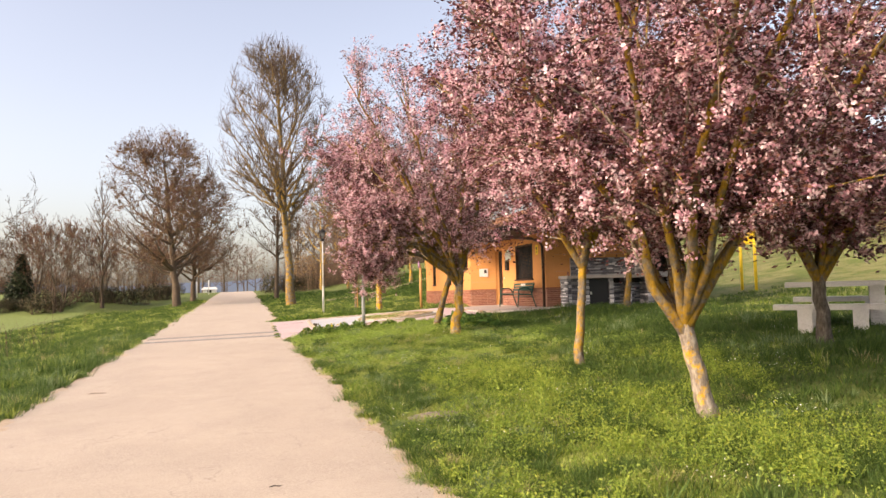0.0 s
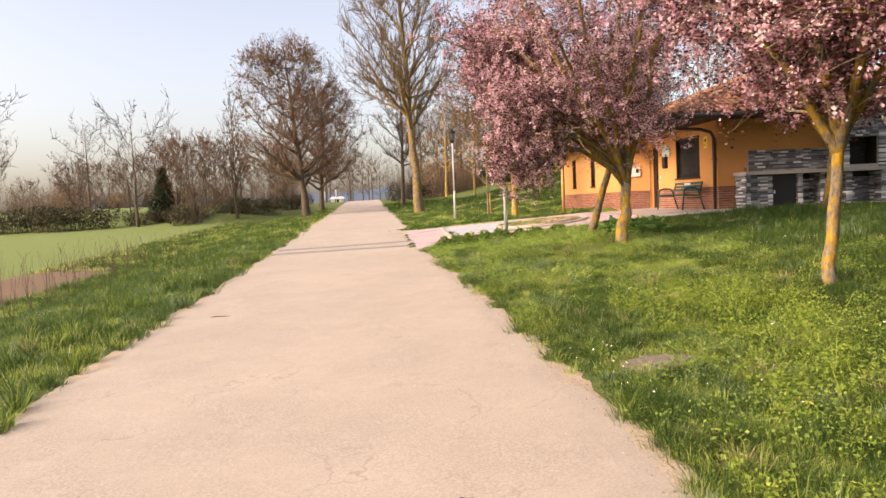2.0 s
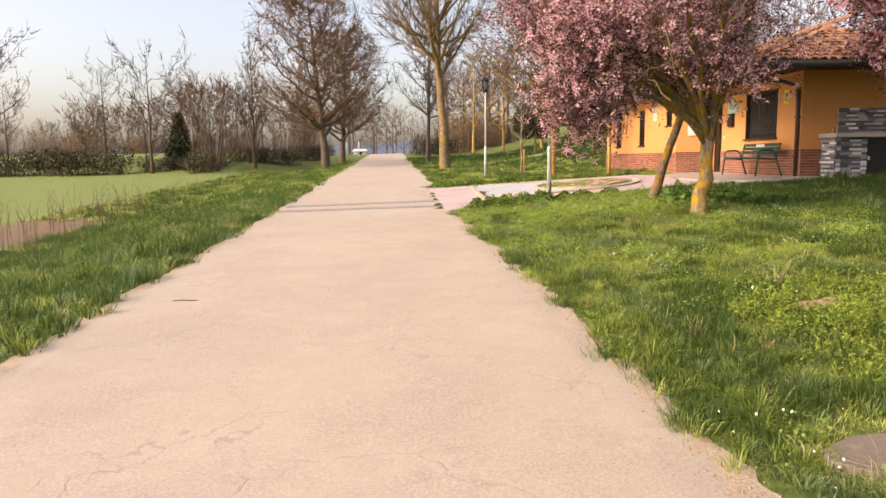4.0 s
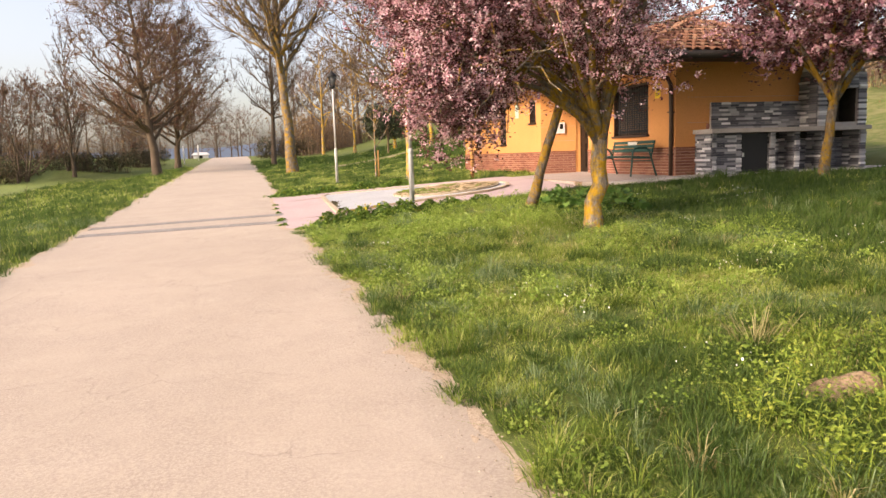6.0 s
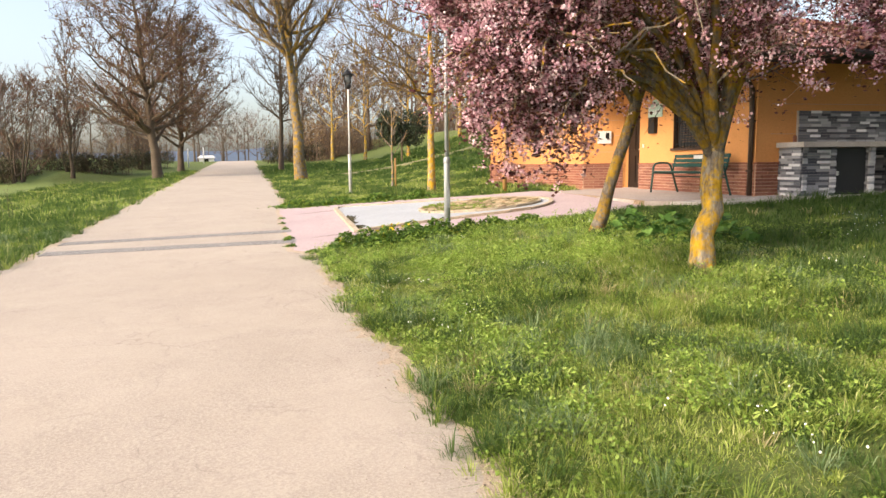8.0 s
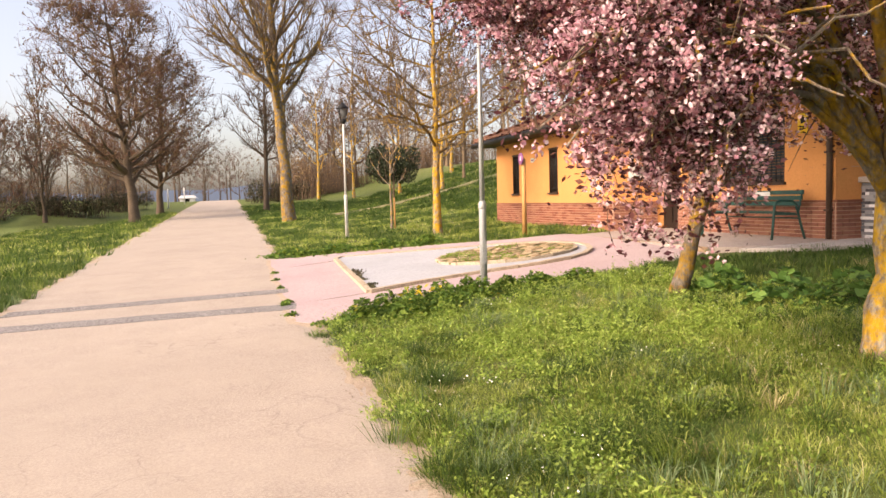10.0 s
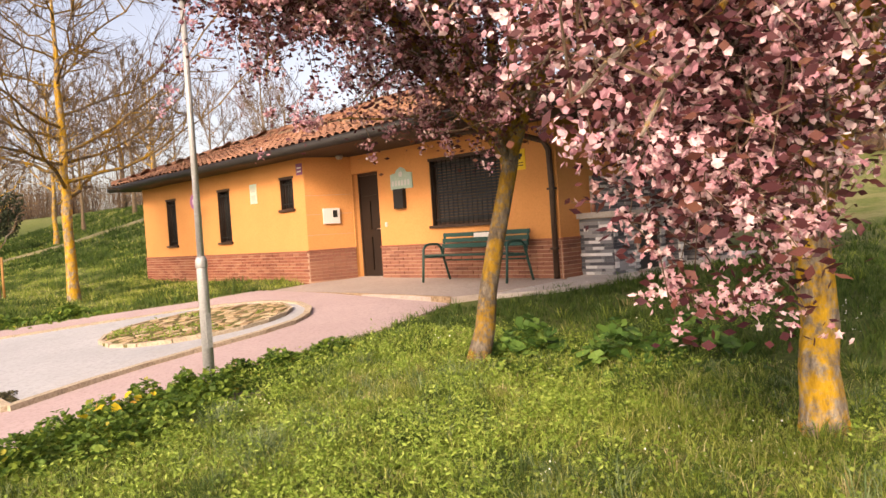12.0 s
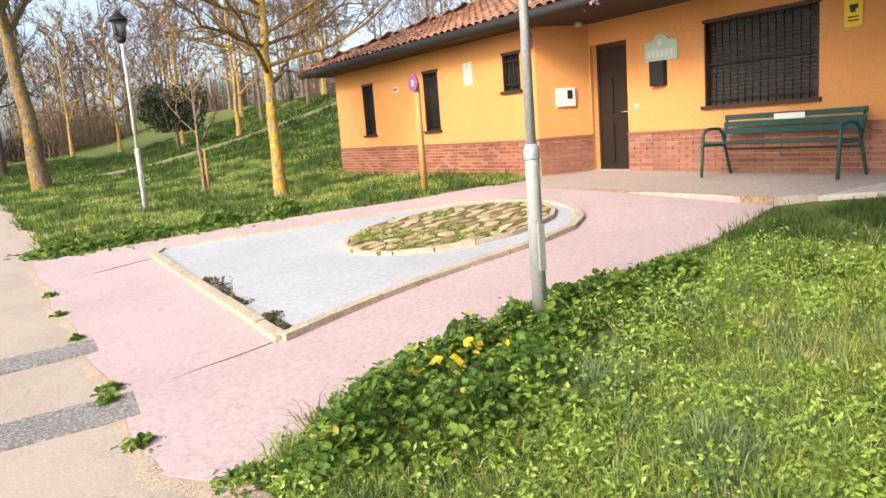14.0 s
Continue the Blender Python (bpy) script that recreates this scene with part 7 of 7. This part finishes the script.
def leafy_mounds(name, label, n, area, mat, per, size, tall, wide, seed, keep, pull=None):
    """Low domed clumps of small leaves, crowded in drifts."""
    x, y = lawn(rg, n, *area)
    w = wobble(x, y, 0.7, seed) + 0.6 * wobble(x, y, 2.4, seed + 9)
    if pull is not None:
        w = w + pull(x, y)
    k = w > keep
    x, y, w = x[k], y[k], w[k]
    r = wide * rg.lognormal(0, 0.35, len(x))
    t = tall * rg.lognormal(0, 0.35, len(x)) * np.clip(0.7 + w, 0.5, 1.6)
    i = np.repeat(np.arange(len(x)), per)
    q, a = np.sqrt(rg.random(len(i))), rg.uniform(0, 2 * np.pi, len(i))
    px, py = x[i] + r[i] * q * np.cos(a), y[i] + r[i] * q * np.sin(a)
    pz = land(px, py) + t[i] * (1 - 0.75 * q ** 2) * rg.uniform(0.35, 1.1, len(i))
    c = np.stack([px, py, pz], 1)
    cut = len(c) * 2 // 5
    va, fa = round_leaves(rg, c[:cut], size, 5)
    vb, fb = leaves_np(rg, c[cut:], size * 3.0, size * 0.5, 0.8)
    vc, fc = blades(rg, x, y, t * 0.75, 0.006, 1.1, 9, wide * 0.7)
    V = np.concatenate([va, vb, vc])
    F = np.concatenate([fa, fb + len(va), fc + len(va) + len(vb)])
    tagged(fast(name, V, F, mat), label, "weeds", kind="stuff")


leafy_mounds("broad_weeds", "low bright green leafy weeds in the lawn near the path", 2600, (1.35, 6.2, 12.5, 20.9), "broadleaf", 38, 0.0135, 0.09, 0.12, 41.0, 0.2, lambda x, y: 0.6 * smooth(16.2, 18.5, y))
leafy_mounds("lime_weeds", "lush lime green weed mounds in the lawn", 1500, (1.9, 7.0, 3.2, 11.0), "lime", 60, 0.0115, 0.16, 0.12, 61.0, 0.14, lambda x, y: 0.75 * np.exp(-((x - 4.2) ** 2 / 3.0 + (y - 6.6) ** 2 / 9.0)) - 0.12 + 0.5 * np.exp(-((x - 3.2) ** 2 + (y - 10.0) ** 2) / 0.5))


def mallow(points, n, size, tall, name, label, mat="mallow"):
    pts = np.array(points)
    i = rg.integers(0, len(pts), n)
    x = pts[i, 0] + rg.normal(0, 1, n) * pts[i, 2]
    y = pts[i, 1] + rg.normal(0, 1, n) * pts[i, 2]
    r = np.exp(-((x - pts[i, 0]) ** 2 + (y - pts[i, 1]) ** 2) / (2 * pts[i, 2] ** 2))
    c = np.stack([x, y, land(x, y) + 0.02 + tall * r * rg.uniform(0.3, 1.0, n)], 1)
    plant = tagged(fast(name, *round_leaves(rg, c, size), mat), label, "plant", kind="stuff")
    return plant


mallow([(1.75, 20.2, 0.16), (2.1, 20.45, 0.18), (2.45, 20.6, 0.18), (2.85, 20.75, 0.15), (3.2, 20.75, 0.12), (2.3, 20.1, 0.2), (2.8, 20.2, 0.2), (3.3, 20.5, 0.16)], 4800, 0.027, 0.3, "mallow_plants", "leafy green mallow with yellowing leaves at the path edge")
mallow([(3.8, 20.95, 0.14), (4.2, 20.9, 0.2), (4.8, 20.8, 0.2)], 1300, 0.03, 0.2, "mallow_plants", "low leafy weeds behind the lamp post")
mallow([(5.7, 18.0, 0.25), (6.1, 17.6, 0.25), (5.6, 18.9, 0.2)], 420, 0.06, 0.4, "dock_plants", "dark leafy plants in the shaded grass", "docks")
mallow([(1.5, 28.6, 0.3), (2.5, 28.5, 0.3), (3.5, 28.2, 0.3), (4.5, 27.9, 0.25)], 1500, 0.05, 0.2, "mallow_plants", "low leafy plants along the far path edge")
mallow([(1.32, 20.42, 0.07), (1.02, 21.15, 0.05), (0.98, 21.95, 0.04), (1.02, 22.15, 0.05), (1.0, 23.6, 0.03), (0.98, 24.6, 0.03), (1.0, 25.6, 0.04)], 420, 0.024, 0.05, "weeds", "small weeds in the joint of the path")
rgm = np.random.default_rng(3)
# a few big yellowed leaves among the mallow, and one glaucous tuft beside it
c = np.array((2.5, 20.32, 0.0)) + rgm.normal(0, 1, (14, 3)) * (0.09, 0.06, 0.0)
c[:, 2] = land(c[:, 0], c[:, 1]) + rgm.uniform(0.2, 0.34, 14)
tagged(fast("yellow_leaves", *round_leaves(rgm, c, 0.036), "yellowleaf"), "yellowed mallow leaves among the green ones", "leaves", kind="stuff")
x, y = 3.02 + rgm.normal(0, 0.07, 14), 19.85 + rgm.normal(0, 0.07, 14)
tagged(fast("grass_tuft", *blades(rgm, x, y, np.full(14, 0.19), 0.006, 1.3, 26, 0.05), "blade_blue"), "glaucous arching grass tuft beside the mallow", "grass", kind="stuff")
# moss and small weeds between the stones of the bed
a, r = rg.uniform(0, 2 * np.pi, 4200), np.sqrt(rg.uniform(0, 0.88, 4200))
x, y = 4.98 + 1.28 * r * np.cos(a), 24.05 + 1.02 * r * np.sin(a)
k = wobble(x, y, 2.2, 31.0) + 0.4 * (x - 4.98) * -0.6 > 0.14
x, y = x[k], y[k]
c = np.stack([x, y, land(x, y) + rg.uniform(0.09, 0.135, len(x))], 1)
tagged(fast("moss", *leaves_np(rg, c, 0.03, 0.012, 0.6), "weed"), "moss and weeds between the bed stones", "weeds", kind="stuff")
# dry stalks at the field margin
x = rgm.uniform(-11, -6.5, 160)
y = rgm.uniform(12, 34, 160)
st = [(np.array([(a, b, up(a, b)), (a + rgm.normal(0, 0.1), b, up(a, b) + rgm.uniform(0.4, 0.9)), (a + rgm.normal(0, 0.15), b, up(a, b) + rgm.uniform(0.9, 1.2))]), taper(0.008, 0.003, 3)) for a, b in zip(x, y)]
tagged(fast("dry_stalks", *tubes_np(st, 3), "twig"), "thin dry weed stalks at the field margin", "weeds", kind="stuff")

# loose gravel along the road edge
n = 2600
y = rgm.uniform(3.0, 27.0, n)
x = right_edge(y) - np.abs(rgm.normal(0, 0.32, n)) + 0.1
z = land(x, y) + 0.016
sz = rgm.uniform(0.003, 0.009, n)
O = np.array([(1, 0, 0), (0, 1, 0), (-1, 0, 0), (0, -1, 0), (0, 0, 0.8), (0, 0, -0.8)])
V = np.stack([x, y, z], 1)[:, None] + O[None] * sz[:, None, None] * rgm.uniform(0.6, 1.3, (n, 6, 1))
T = np.array([(0, 1, 4), (1, 2, 4), (2, 3, 4), (3, 0, 4), (1, 0, 5), (2, 1, 5), (3, 2, 5), (0, 3, 5)])
F = ((np.arange(n) * 6)[:, None, None] + T[None]).reshape(-1, 3)
tagged(fast("gravel", V.reshape(-1, 3), F, "pebble"), "loose grit and small stones on the road edge", "gravel", kind="stuff")

# a dry stick lying on the road
stick = tagged(part("stick", tube(bmesh.new(), [(-0.09, 0, 0.012), (-0.02, 0.015, 0.02), (0.05, -0.005, 0.014), (0.1, 0.02, 0.012)], [0.006, 0.008, 0.007, 0.003], 6), "darkwood"), "small dark dry stick lying on the road", "stick")
stick.location = (0.6, 5.75, up(0.6, 5.75) + 0.018)
stick.scale = (0.5, 0.5, 0.6)
twig = tagged(part("stick", tube(bmesh.new(), [(-0.12, 0, 0.01), (-0.03, 0.012, 0.016), (0.06, -0.008, 0.013), (0.13, 0.01, 0.01)], [0.004, 0.006, 0.005, 0.003], 6), "twig"), "thin brown dry twig lying on the road", "stick")
twig.location = (-1.93, 11.99, up(-1.93, 11.99) + 0.018)

# withered leaves blown into the corner of the grey pavement
n = 900
y = np.where(rgm.random(n) < 0.45, rgm.uniform(22.2, 22.75, n), rgm.uniform(23.2, 24.5, n))
x = 2.24 + np.abs(rgm.normal(0, 0.035, n)) * (1.4 + np.sin(y * 5.0))
c = np.stack([x, y, land(x, y) + 0.053 + rgm.uniform(0, 0.02, n)], 1)
tagged(fast("leaf_litter", *leaves_np(rgm, c, 0.035, 0.012, 0.2), "bramble"), "dark moss and withered leaves along the kerb", "leaves", kind="stuff")
